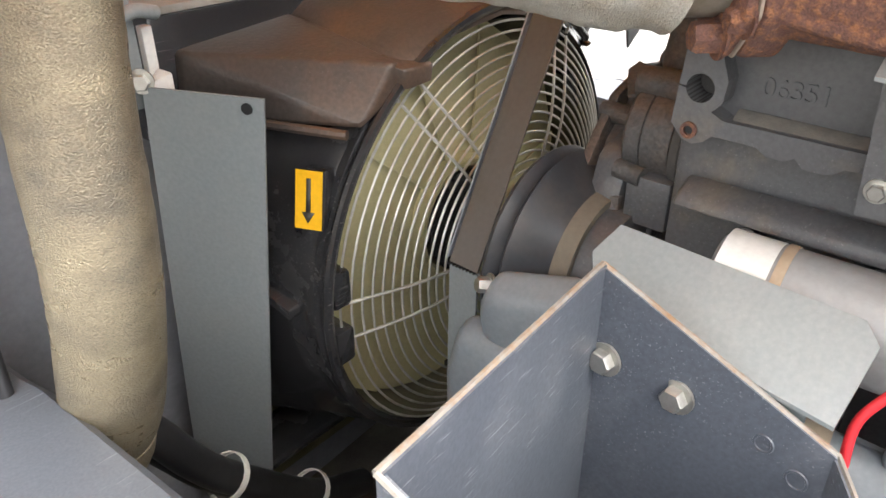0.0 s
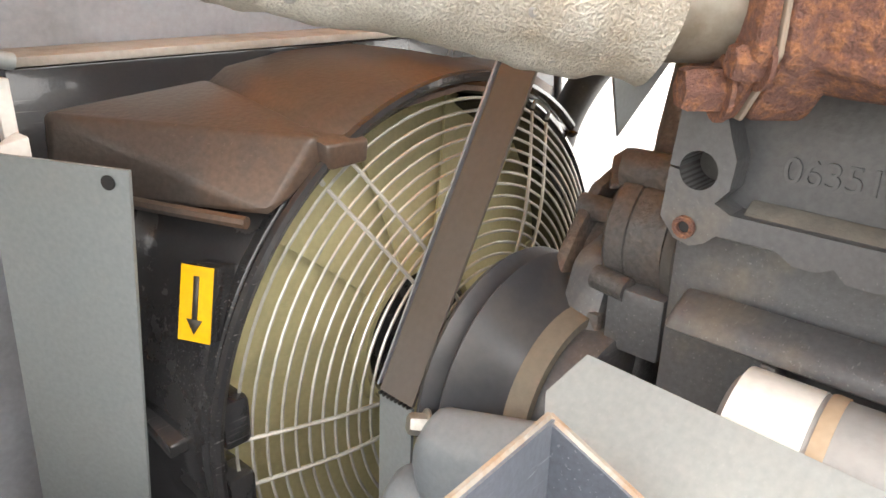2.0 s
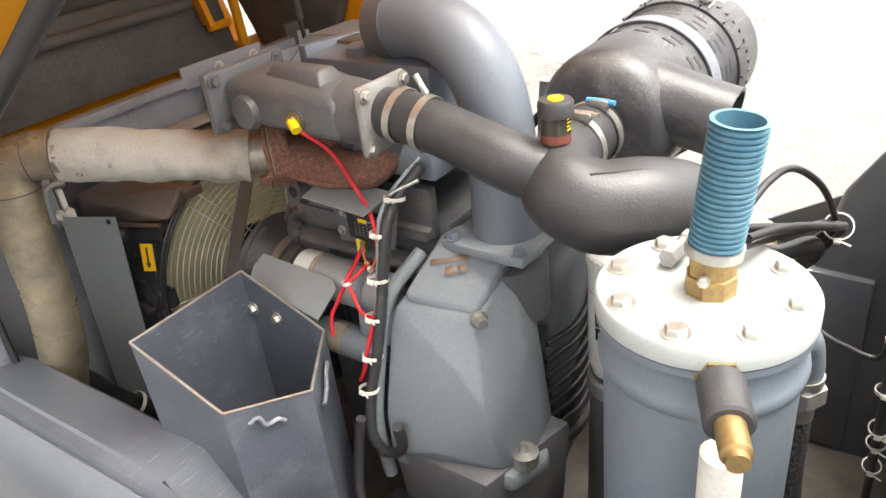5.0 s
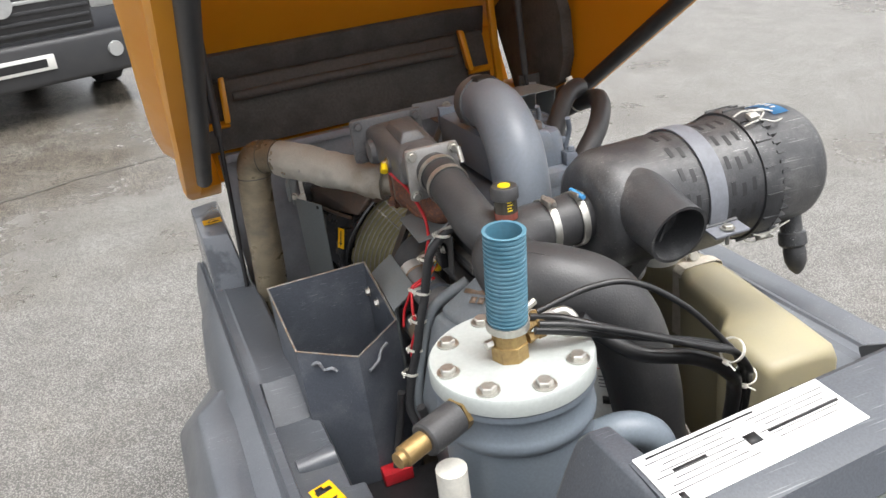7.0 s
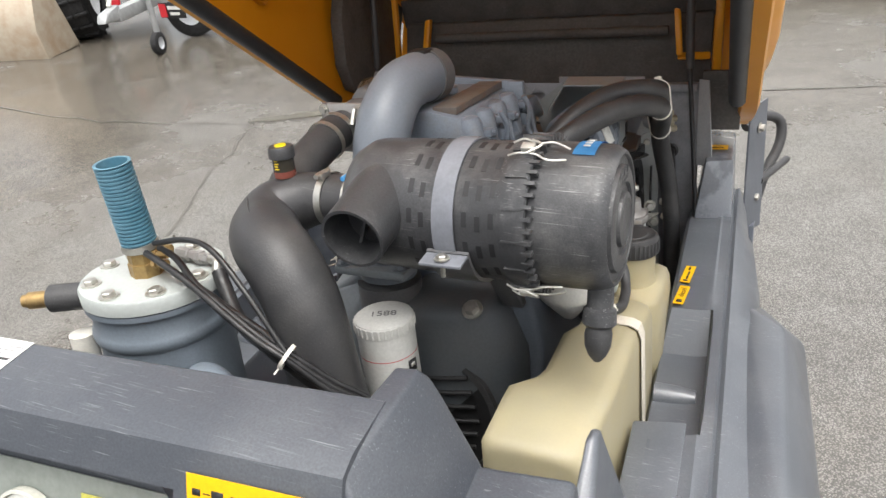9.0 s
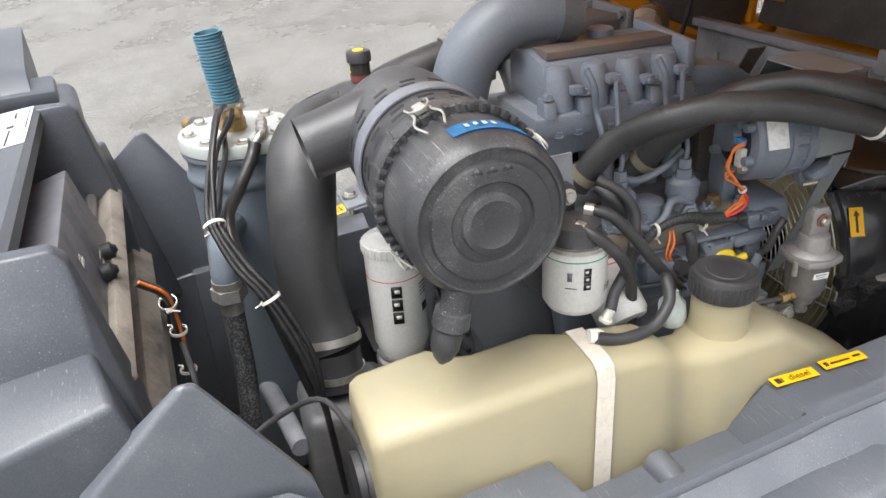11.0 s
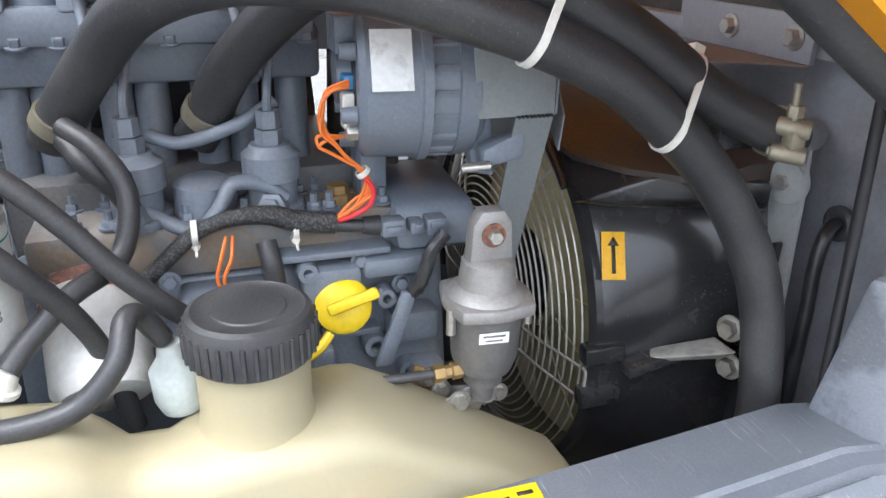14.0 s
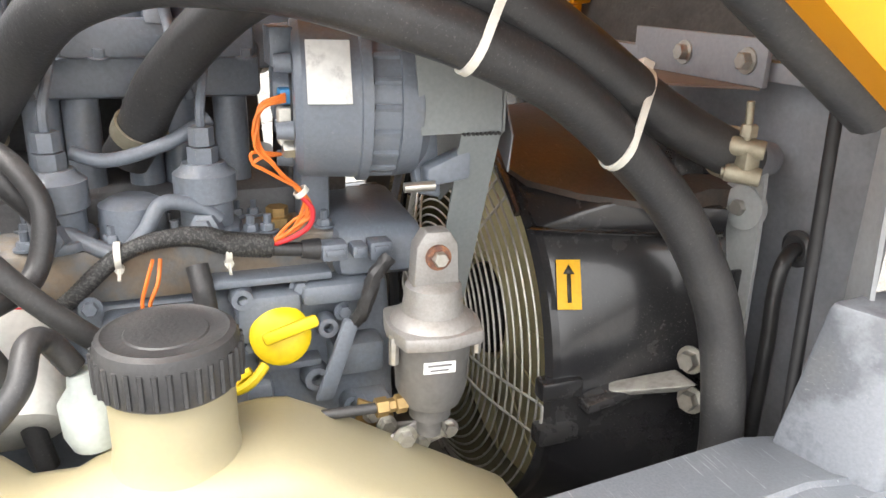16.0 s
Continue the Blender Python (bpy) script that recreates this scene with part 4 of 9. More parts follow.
    for i in range(n):
        bm.faces.new((rows[0][i], rows[0][i + 1], rows[1][i + 1], rows[1][i]))
    bmesh.ops.solidify(bm, geom=bm.faces[:], thickness=0.0012)
    lab = part("blue_label", bm, BLUELAB, t, "blue and white maker's label without words")
    for k in range(4):
        a0 = radians(78 + 6 * k)
        u = V(0, math.cos(a0), math.sin(a0))
        w = V(0, -u.z, u.y)
        c = V(0.365, y, z) + u * 0.092
        part("white_bar", hull([c + V(dx, 0, 0) + w * dw + u * dn for dx in (-0.004, 0.004) for dw in (-0.002, 0.002) for dn in (-0.0004, 0.0004)], 0.0), WHITEPT, lab, smooth=0)
    # wire clips
    for a in (radians(112), radians(20), radians(228), radians(300)):
        u = V(0, math.cos(a), math.sin(a))
        w = V(0, -u.z, u.y)
        def q(dx, dw, dn):
            return V(0.30 + dx, y, z) + u * (0.0985 + dn) + w * dw
        bm = pipe([q(-0.018, -0.012, 0.001), q(-0.004, -0.013, 0.006), q(0.014, -0.010, 0.003), q(0.03, -0.016, 0.0), q(0.05, -0.010, -0.004)], 0.0014, 6, 5)
        join(bm, pipe([q(-0.018, 0.012, 0.001), q(-0.004, 0.013, 0.006), q(0.014, 0.010, 0.003), q(0.03, 0.016, 0.0), q(0.05, 0.010, -0.004)], 0.0014, 6, 5))
        join(bm, pipe([q(0.006, -0.012, 0.006), q(0.02, 0.0, 0.009), q(0.006, 0.012, 0.006)], 0.0016, 6, 5))
        join(bm, hull([q(dx, dw, dn) for dx in (-0.004, 0.012) for dw in (-0.006, 0.006) for dn in (0.001, 0.008)], 0.001))
        part("wire_clip", bm, STEELWIRE, t, "bent zinc wire clip")
    # strap and bracket
    part("strap", band((0.209, y, z), ax, 0.0895, 0.028, 0.0022, 64), surface("grey_strap_paint", (0.18, 0.19, 0.215), 0.4, bump=0.03), t, "grey painted steel strap")
    part("strap_foot", hull([(x, yy, zz) for x in (0.185, 0.24) for yy, zz in ((0.452, 1.222), (0.478, 1.226), (0.452, 1.226), (0.478, 1.23))], 0.001), surface("grey_strap_foot", (0.18, 0.19, 0.215), 0.4, bump=0.03), t)
    part("bolt", hexbolt((0.212, 0.463, 1.2285), (0, 0, 1), 0.012, 0.006), ZINC, t)
    part("bolt_shank", rod((0.212, 0.463, 1.205), (0.212, 0.463, 1.225), 0.003, seg=10), ZINC, t)
    sad = [[(x, y + (0.0895 + d) * math.cos(a), z + (0.0895 + d) * math.sin(a)) for d, x in ((0.0, 0.185), (0.0, 0.24), (0.005, 0.24), (0.005, 0.185))] for a in [radians(195 + i * 11) for i in range(15)]]
    part("saddle", loft(sad), ENGDARK, t)
    part("support_leg", hull([(x, yy, zz) for x in (0.19, 0.225) for yy, zz in ((0.60, 1.18), (0.635, 1.20), (0.70, 1.04), (0.72, 1.04))], 0.003), ENGDARK, t)
    # inlet snout
    bm = lathe([(0, 0.048), (0.05, 0.044), (0.085, 0.042), (0.118, 0.0415), (0.118, 0.0375), (0.02, 0.034), (0.02, 0.0)], (0.107, 0.545, 1.285), V(0.003, -0.115, -0.027), 40, closed=False)
    part("inlet_snout", bm, FILTERPL, t, "open scuffed black inlet snout")
    part("snout_vane", hull([(0.1, 0.46, 1.24), (0.12, 0.455, 1.29), (0.104, 0.46, 1.24), (0.124, 0.455, 1.29), (0.09, 0.52, 1.25), (0.095, 0.52, 1.30)], 0.0), FILTERPL, t)
    # drain valve
    part("drain_neck", lathe([(0, 0.016), (0.03, 0.016), (0.032, 0.02), (0.05, 0.021), (0.055, 0.016)], (0.387, 0.534, 1.185), V(0.0, -0.012, -0.05), 24), FILTERPL, t)
    part("dust_valve", lathe([(0, 0.014), (0.012, 0.017), (0.028, 0.016), (0.04, 0.011), (0.048, 0.004)], (0.387, 0.521, 1.136), V(0, -0.012, -0.05), 20), RUBBER, t, "black rubber dust valve")
    return t


air_filter()


def intake_duct():
    t = thing("intake_duct", (0.0, 0.52, 1.1), "dusty black rubber intake duct with steel hose clamps", "air duct")
    part("elbow", pipe([(0.055, 0.567, 1.256), (0.0, 0.566, 1.254), (-0.04, 0.562, 1.252), (-0.08, 0.54, 1.24), (-0.078, 0.502, 1.226), (-0.05, 0.468, 1.222), (-0.01, 0.442, 1.205), (0.018, 0.43, 1.168), (0.034, 0.423, 1.12), (0.046, 0.418, 1.06), (0.06, 0.424, 0.98), (0.08, 0.432, 0.93)],
                       [0.036, 0.036, 0.039, 0.046, 0.049, 0.05, 0.05, 0.05, 0.049, 0.048, 0.046, 0.045], 32, 8), RUBBER, t)
    part("seam", pipe([(-0.10, 0.50, 1.272), (-0.06, 0.455, 1.268), (-0.012, 0.42, 1.249), (0.03, 0.40, 1.205), (0.045, 0.388, 1.14), (0.05, 0.376, 1.07)], 0.0015, 6, 6), RUBBER, t)
    part("branch", pipe([(-0.075, 0.555, 1.25), (-0.092, 0.60, 1.268), (-0.094, 0.66, 1.288), (-0.094, 0.72, 1.302), (-0.094, 0.757, 1.305)], [0.034, 0.032, 0.030, 0.0295, 0.0295], 26, 7), RUBBER, t, "black rubber branch hose")
    for x, r in ((-0.006, 0.037), (0.037, 0.037)):
        cl = part("hose_clamp", band((x, 0.566, 1.2545), (1, 0, 0), r, 0.0105, 0.0018, 36), ZINC, t, "perforated steel hose clamp")
        part("screw_housing", hull([(x + dx, 0.553 + dy, 1.292 + dz) for dx in (-0.006, 0.006) for dy in (-0.010, 0.012) for dz in (-0.003, 0.006)], 0.0015), ZINC, cl)
        part("screw", rod((x, 0.536, 1.295), (x, 0.57, 1.296), 0.0035, seg=8), BLUELAB if x > 0 else ZINC, cl)
    for y, z in ((0.70, 1.298), (0.735, 1.304)):
        cl = part("hose_clamp", band((-0.094, y, z), (0, 1, 0.18), 0.031, 0.009, 0.0016, 32), ZINC, t, "steel hose clamp")
    part("clamp_screw", rod((-0.058, 0.725, 1.318), (-0.058, 0.738, 1.34), 0.004, seg=8), ZINC, t)
    part("lower_clamp", band((0.076, 0.4315, 0.943), (0.4, 0, -1), 0.046, 0.012, 0.0018, 36), ZINC, t)
    part("lower_sleeve", pipe([(0.079, 0.432, 0.93), (0.09, 0.433, 0.87)], 0.043, 28, 2), RUBBER, t)
    part("lower_clamp", band((0.086, 0.4328, 0.89), (0.2, 0, -1), 0.0435, 0.011, 0.0018, 36), ZINC, t)
    part("inlet_body", hull([(x, y, z) for x in (0.03, 0.16) for y in (0.37, 0.51) for z in (0.56, 0.86)], 0.02, 3), ENGDARK, t)
    # restriction indicator
    b = (-0.069, 0.5535, 1.272)
    ind = part("indicator", lathe([(0, 0.017), (0.006, 0.0175), (0.01, 0.0135), (0.016, 0.0135)], b, (0.0, -0.02, 1), 28), RUBBER, t, "service indicator with a clear body")
    part("clear_body", lathe([(0.016, 0.0155), (0.046, 0.0155)], b, (0, -0.02, 1), 28), surface("smoky_clear_plastic", (0.05, 0.045, 0.035), 0.1, bump=0.0), ind)
    part("red_band", lathe([(0.017, 0.0158), (0.026, 0.0158)], b, (0, -0.02, 1), 28), surface("smoky_red_window", (0.2, 0.06, 0.045), 0.15, col2=(0.1, 0.06, 0.045), scale=60, bump=0.0), ind, "smoky red window")
    for k in range(4):
        part("print", box(-0.069 - 0.004, -0.069 + 0.003 - 0.0015 * (k % 2), 0.5372, 0.5382, 1.302 + 0.0038 * k, 1.3035 + 0.0038 * k, 0), YELLOWPL, ind)
    part("cap", lathe([(0.044, 0.0165), (0.045, 0.0185), (0.058, 0.0185), (0.061, 0.0165)], b, (0, -0.02, 1), 28), RUBBER, ind)
    part("yellow_button", lathe([(0.0605, 0.0085), (0.0625, 0.008)], b, (0, -0.02, 1), 24), YELLOWPL, ind)
    return t


intake_duct()


# ---- engine air pipe, rising from the compressor and bending back ----
def rising_pipe():
    t = thing("rising_pipe", (0.0, 0.68, 1.08), "blue-grey painted steel pipe bend with an open slotted end", "pipe")
    part("bend", pipe([(0.008, 0.672, 1.09), (0.011, 0.673, 1.17), (0.014, 0.677, 1.26), (0.017, 0.697, 1.325), (0.021, 0.742, 1.366), (0.026, 0.795, 1.376), (0.029, 0.85, 1.372)], [0.046, 0.044, 0.043, 0.043, 0.042, 0.041, 0.041], 36, 8), DUCT, t)
    part("end_rim", pipe([(0.0275, 0.822, 1.375), (0.029, 0.852, 1.3725)], 0.0435, 36, 2), ENGDARK, t)
    part("slot", hull([(0.008, 0.80, 1.405), (0.044, 0.80, 1.405), (0.046, 0.842, 1.405), (0.01, 0.842, 1.405), (0.012, 0.804, 1.4185), (0.042, 0.804, 1.4185), (0.043, 0.836, 1.4185), (0.013, 0.836, 1.4185)], 0.003), INK, t, "dark slot opening")
    part("flange", box(-0.055, 0.07, 0.612, 0.735, 1.108, 1.122, 0.004), CASTING, t)
    for x, y in ((-0.043, 0.624), (0.058, 0.624), (-0.043, 0.723), (0.058, 0.723)):
        part("bolt", hexbolt((x, y, 1.122), (0, 0, 1), 0.014, 0.008), ENGINE, t)
    return t


rising_pipe()


# ---- fuel tank ----
def fuel_tank():
    t = thing("fuel_tank", (0.34, 0.75, 0.56), "cream translucent plastic fuel tank held by a pale strap", "fuel tank")

    def section(y, xi, xo, zi, zo, zb=0.60):
        r = 0.016
        return [(xi, y, zb), (xi, y, zi - r), (xi + r * 0.3, y, zi - r * 0.3), (xi + r, y, zi), ((xi + xo) / 2, y, (zi + zo) / 2 + 0.001), (xo - r * 1.2, y, zo), (xo - r * 0.35, y, zo - r * 0.35), (xo, y, zo - r * 1.2), (xo + 0.004, y, (zo + zb) / 2), (xo, y, zb + 0.02), (xo - 0.02, y, zb)]
    def mid(a, b, f):
        return tuple(p + (q - p) * f for p, q in zip(a, b))
    st = [(0.420, 0.272, 0.380, 0.996, 0.992, 0.62), (0.423, 0.263, 0.388, 1.004, 1.001, 0.605), (0.434, 0.258, 0.393, 1.010, 1.007), (0.505, 0.257, 0.397, 1.019, 1.015), (0.528, 0.258, 0.398, 1.022, 1.017), (0.556, 0.288, 0.399, 1.024, 1.020), (0.575, 0.295, 0.400, 1.026, 1.022), (0.66, 0.296, 0.402, 1.035, 1.032),
          (0.695, 0.314, 0.403, 1.037, 1.034), (0.745, 0.318, 0.404, 1.036, 1.033), (0.79, 0.322, 0.404, 1.032, 1.029), (0.812, 0.326, 0.402, 1.016, 1.014), (0.826, 0.33, 0.393, 1.004, 1.002), (0.852, 0.33, 0.392, 1.003, 1.001), (0.864, 0.322, 0.402, 1.005, 1.004), (0.90, 0.305, 0.405, 1.01, 1.008),
          (0.97, 0.295, 0.404, 1.012, 1.010), (0.988, 0.292, 0.402, 1.008, 1.005), (1.02, 0.285, 0.398, 0.987, 0.983), (1.17, 0.278, 0.382, 0.888, 0.884), (1.19, 0.282, 0.374, 0.86, 0.857), (1.194, 0.288, 0.368, 0.84, 0.837)]
    body = part("tank_body", loft([section(*q) for q in st]), TANK, t, smooth=50)
    c = V(0.350, 0.912, 0.006)
    part("neck", lathe([(0.984, 0.048), (0.994, 0.041), (1.014, 0.038), (1.056, 0.038), (1.058, 0.04), (1.064, 0.04)], c, (0, 0, 1), 40), TANK, t)
    cap = part("filler_cap", lathe([(1.054, 0.041), (1.056, 0.0425), (1.08, 0.0425), (1.0855, 0.0405), (1.0875, 0.037), (1.086, 0.035), (1.086, 0.025), (1.087, 0.024), (1.087, 0.0)], c, (0, 0, 1), 56), RUBBER, t, "black ribbed screw cap")
    for k in range(34):
        a = 2 * math.pi * k / 34
        p = c + V(0.0427 * math.cos(a), 0.0427 * math.sin(a), 0)
        part("grip_rib", rod(p + V(0, 0, 1.057), p + V(0, 0, 1.079), 0.0019, seg=6), RUBBER, cap)
    # strap
    pts = [(0.312, 0.90), (0.313, 1.028), (0.321, 1.0365), (0.36, 1.0368), (0.388, 1.0355), (0.3995, 1.030), (0.4045, 1.014), (0.409, 0.85), (0.405, 0.62)]
    sx = [[(x, y, z), (x, y + 0.024, z), (x + 0.0016 * 0.5, y + 0.024, z + 0.0016), (x + 0.0016 * 0.5, y, z + 0.0016)] for (x, z), y in zip(pts, [0.697] * 9)]
    bm = bmesh.new()
    rings = [[bm.verts.new(q) for q in s] for s in sx]
    for a, b in zip(rings, rings[1:]):
        for i in range(4):
            bm.faces.new((a[i], a[(i + 1) % 4], b[(i + 1) % 4], b[i]))
    bmesh.ops.translate(bm, vec=(0.0018, 0, 0.0006), verts=bm.verts)
    part("strap", bm, WEBBING, t, "pale woven strap")
    # sender flange at the end of the tank
    part("end_cap", lathe([(0, 0.046), (0.008, 0.046), (0.009, 0.04), (0.018, 0.04), (0.02, 0.03)], (0.34, 0.422, 0.905), (0, -1, 0), 10), RUBBER, t, "black round fitting")
    for k, (px, py, pz) in enumerate(((0.353, 0.729, 1.040), (0.322, 0.755, 1.038))):
        part("tank_spigot", lathe([(0, 0.009), (0.004, 0.009), (0.005, 0.0062), (0.02, 0.0062)], (px, py, pz), (0.1, 0.3, 0.8) if k else (0.35, -0.5, 0.45), 16), NYLON, t)
    return t


fuel_tank()


# ---- cooling fan, guard and shroud ----
FC = V(0.037, 1.235, 0.927)


def fan_unit():
    t = thing("fan_shroud", (0.045, 1.32, 0.55), "glossy black moulded fan shroud in front of the cooler", "fan shroud")
    # drum: rounded box that narrows to the ring
    secs = []
    n = 48
    for y, k, r in ((1.238, 0.0, 0.217), (1.244, 0.0, 0.222), (1.258, 0.08, 0.223), (1.31, 0.45, 0.23), (1.40, 0.85, 0.245)):
        ring = []
        for i in range(n):
            a = 2 * math.pi * i / n
            c_, s_ = math.cos(a), math.sin(a)
            q = 1 / max(abs(c_), abs(s_) * 1.02)
            rad = r * ((1 - k) + k * min(q, 1.22))
            ring.append((FC.x + rad * c_, y, FC.z + rad * s_ * (1 - 0.1 * k)))
        secs.append(ring)
    inner = [[(FC.x + 0.211 * math.cos(2 * math.pi * i / n), y, FC.z + 0.211 * math.sin(2 * math.pi * i / n)) for i in range(n)] for y in (1.236, 1.39)]
    bm = loft(secs, True)
    bmesh.ops.delete(bm, geom=[f for f in bm.faces if len(f.verts) > 8], context="FACES_ONLY")
    part("drum", bm, BLACKGLOSS, t, smooth=45)
    bm = loft(inner, True)
    bmesh.ops.delete(bm, geom=[f for f in bm.faces if len(f.verts) > 8], context="FACES_ONLY")
    # added ring, black so that the gaps between the blades look shaded
    part("gap_shade_plate", lathe([(0, 0.212), (0.002, 0.212), (0.002, 0.03), (0, 0.03)], (FC.x, 1.365, FC.z), (0, 1, 0), 48, closed=False), FOAM, t, "added dark ring that shades the gaps behind the blades")
    part("throat", bm, surface("dark_olive_throat", (0.1, 0.092, 0.05), 0.5, col2=(0.06, 0.055, 0.035), scale=12, bump=0.05), t, "dark olive inner ring", smooth=45)
    part("ring_lip", lathe([(-0.004, 0.211), (-0.007, 0.215), (-0.002, 0.222), (0.006, 0.222)], (FC.x, 1.238, FC.z), (0, 1, 0), 72, closed=False), BLACKGLOSS, t)
    # top hood with ridges
    secs = []
    part("hood_step", hull([(-0.135, 1.226, 1.084), (-0.099, 1.225, 1.127), (-0.205, 1.346, 1.137), (-0.099, 1.327, 1.146), (-0.208, 1.346, 1.088), (-0.205, 1.41, 1.088), (-0.205, 1.41, 1.131), (-0.08, 1.41, 1.145), (-0.08, 1.41, 1.09), (-0.08, 1.25, 1.098), (-0.082, 1.225, 1.122), (-0.1, 1.226, 1.1)], 0.004, 3), BLACKBROWN, t, "rust-dusted black plastic step of the hood")
    part("ring_bead", pipe([V(FC.x, 1.225, FC.z) + V(math.cos(radians(a)), 0, math.sin(radians(a))) * 0.2225 for a in range(200, 40, -8)], 0.0045, 8, 3), BLACKGLOSS, t)
    for x, yf, zf, ym, zm, zt in ((-0.092, 1.226, 1.118, 1.24, 1.128, 1.147), (-0.078, 1.226, 1.124, 1.24, 1.138, 1.156),
                              (-0.03, 1.226, 1.138, 1.245, 1.150, 1.163), (0.04, 1.226, 1.144, 1.245, 1.153, 1.164), (0.11, 1.226, 1.132, 1.245, 1.143, 1.154), (0.17, 1.24, 1.12, 1.26, 1.132, 1.143), (0.22, 1.27, 1.118, 1.31, 1.13, 1.14), (0.272, 1.33, 1.117, 1.345, 1.125, 1.13)):
        zb = FC.z + math.sqrt(max(0.2225 ** 2 - (x - FC.x) ** 2, 0.018))
        zb = min(zb, zf - 0.004) if -0.085 < x < 0.15 else zf - 0.006
        secs.append([(x, yf, zb), (x, yf, zf), (x, ym, zm), (x, 1.37, zt), (x, 1.41, zt - 0.004), (x, 1.41, zb)])
    part("hood", bevel(loft(secs), 0.003, 2, 30), BLACKBROWN, t, "rust-dusted black plastic hood")
    part("hood_edge", pipe([(-0.205, 1.39, 1.088), (-0.185, 1.30, 1.088), (-0.15, 1.226, 1.084)], 0.004, 8, 4), BLACKBROWN, t)
    part("rim_block", hull([(-0.096, 1.217, 1.122), (-0.062, 1.217, 1.121), (-0.092, 1.217, 1.106), (-0.064, 1.217, 1.107), (-0.103, 1.245, 1.13), (-0.058, 1.245, 1.13), (-0.1, 1.245, 1.104), (-0.06, 1.245, 1.106)], 0.002, 2), BLACKBROWN, t)
    part("upper_drum", hull([(0.12, 1.235, 1.125), (0.17, 1.235, 1.09), (0.205, 1.235, 1.082), (0.284, 1.385, 1.088), (0.284, 1.385, 1.114), (0.24, 1.29, 1.114), (0.1, 1.30, 1.114), (0.1, 1.39, 1.114), (0.12, 1.39, 1.08)], 0.004), BLACKGLOSS, t)
    part("side_ledge", hull([(0.196, 1.228, 1.079), (0.205, 1.226, 1.083), (0.287, 1.37, 1.086), (0.296, 1.372, 1.091), (0.20, 1.232, 1.085), (0.285, 1.38, 1.094), (0.24, 1.38, 1.085)], 0.002), BLACKGLOSS, t)
    # side shells with label and lugs
    for s, x0 in ((-1, -0.176), (1, 0.262)):
        for z in ((0.958, 0.902) if s < 0 else (0.944, 0.896)):
            part("lug", hull([(x0 + s * (dx - 0.004), y, z + dz) for dx in (-0.012, 0.008) for y in (1.222, 1.265) for dz in ((-0.017, 0.017) if s < 0 else (-0.010, 0.010))], 0.004), BLACKGLOSS, t, "square black lug")
        part("seam_rib", hull([(x0 + s * dx, y, z) for dx in (0.0, 0.022) for y, z in ((1.26, 0.926), (1.33, 0.94), (1.26, 0.936), (1.33, 0.952))], 0.002), BLACKGLOSS, t)
        if s < 0:
            m = on_face((-0.173, 1.2465, 1.034), (0.009, -0.0205, 0.0), (0.012, 0.0, 0.044))
        else:
            m = on_face((0.2345, 1.256, 1.036), (0.006, 0.0205, 0.0), (-0.024, 0.0, 0.041))
        m = m @ Matrix.Translation((0, 0, 0.0045))
        part("label_bed", plate(m @ Matrix.Translation((0, 0, -0.0302)), 0.0225, 0.046, 0.03, 0.001), BLACKGLOSS, t)
        lab = part("arrow_label", plate(m, 0.0225, 0.046, 0.0005), YELLOW, t, "yellow label with a black arrow")
        f = -1 if s < 0 else 1
        bars("arrow_shaft", m, [(0, -0.0035 * f, 0.0038, 0.027)], DARKPRINT, lab)
        part("arrow_head", slab([m @ V(*q, 0.0007) for q in ((-0.0055, 0.0095 * f), (0.0055, 0.0095 * f), (0, 0.0185 * f))], m.to_3x3() @ V(0, 0, 0.0003)), DARKPRINT, lab, smooth=0)
    # cooler core behind
    part("cooler_core", box(-0.21, 0.25, 1.39, 1.415, 0.62, 1.12, 0.0), surface("olive_cooler_fins", (0.16, 0.145, 0.07), 0.55, col2=(0.1, 0.09, 0.05), scale=6, fine=600, bump=0.6, stretch=(1, 1, 8)), t, "olive finned cooler core")
    part("cooler_top_tank", box(-0.2, 0.22, 1.3985, 1.412, 1.08, 1.163, 0.002), BLACKGLOSS, t, "black cooler top tank")
    part("tank_cap_strip", box(-0.224, 0.242, 1.350, 1.40, 1.1645, 1.1705, 0.001), surface("dusty_pale_strip", (0.33, 0.31, 0.28), 0.6, col2=(0.16, 0.14, 0.12), amount=0.8, scale=14), t, "dusty pale strip on the cooler tank")
    part("tank_post", box(-0.231, -0.2225, 1.345, 1.353, 1.085, 1.16, 0.001), WHITEPT, t)
    part("lower_lip", hull([(x, y, z) for x in (-0.2, 0.29) for y in (1.33, 1.40) for z in (0.715, 0.70)], 0.004), BLACKGLOSS, t)

    fan = thing("cooling_fan", (0.045, 1.27, 0.905), "olive plastic cooling fan with broad blades, at rest", "fan")
    part("hub", lathe([(-0.03, 0.03), (-0.028, 0.055), (0.03, 0.058)], (FC.x, 1.29, FC.z), (0, 1, 0), 36), BLACKGLOSS, fan)
    for k in range(11):
        a = 2 * math.pi * k / 11 + 0.25
        secs = []
        for r, half, dip in ((0.05, 0.4, 0.005), (0.11, 0.37, 0.0035), (0.17, 0.35, 0.003), (0.2085, 0.34, 0.003)):
            ring = []
            for f in (-1, -0.33, 0.33, 1):
                ang = a + f * half + (r - 0.05) * 0.8
                ring.append((FC.x + r * math.cos(ang), 1.296 - f * dip - 0.02 * (0.2085 - r) / 0.16, FC.z + r * math.sin(ang)))
            ring += [(q[0], q[1] + 0.0025, q[2]) for q in ring[::-1]]
            secs.append(ring)
        part("blade", loft(secs), FANPL, fan, smooth=60)
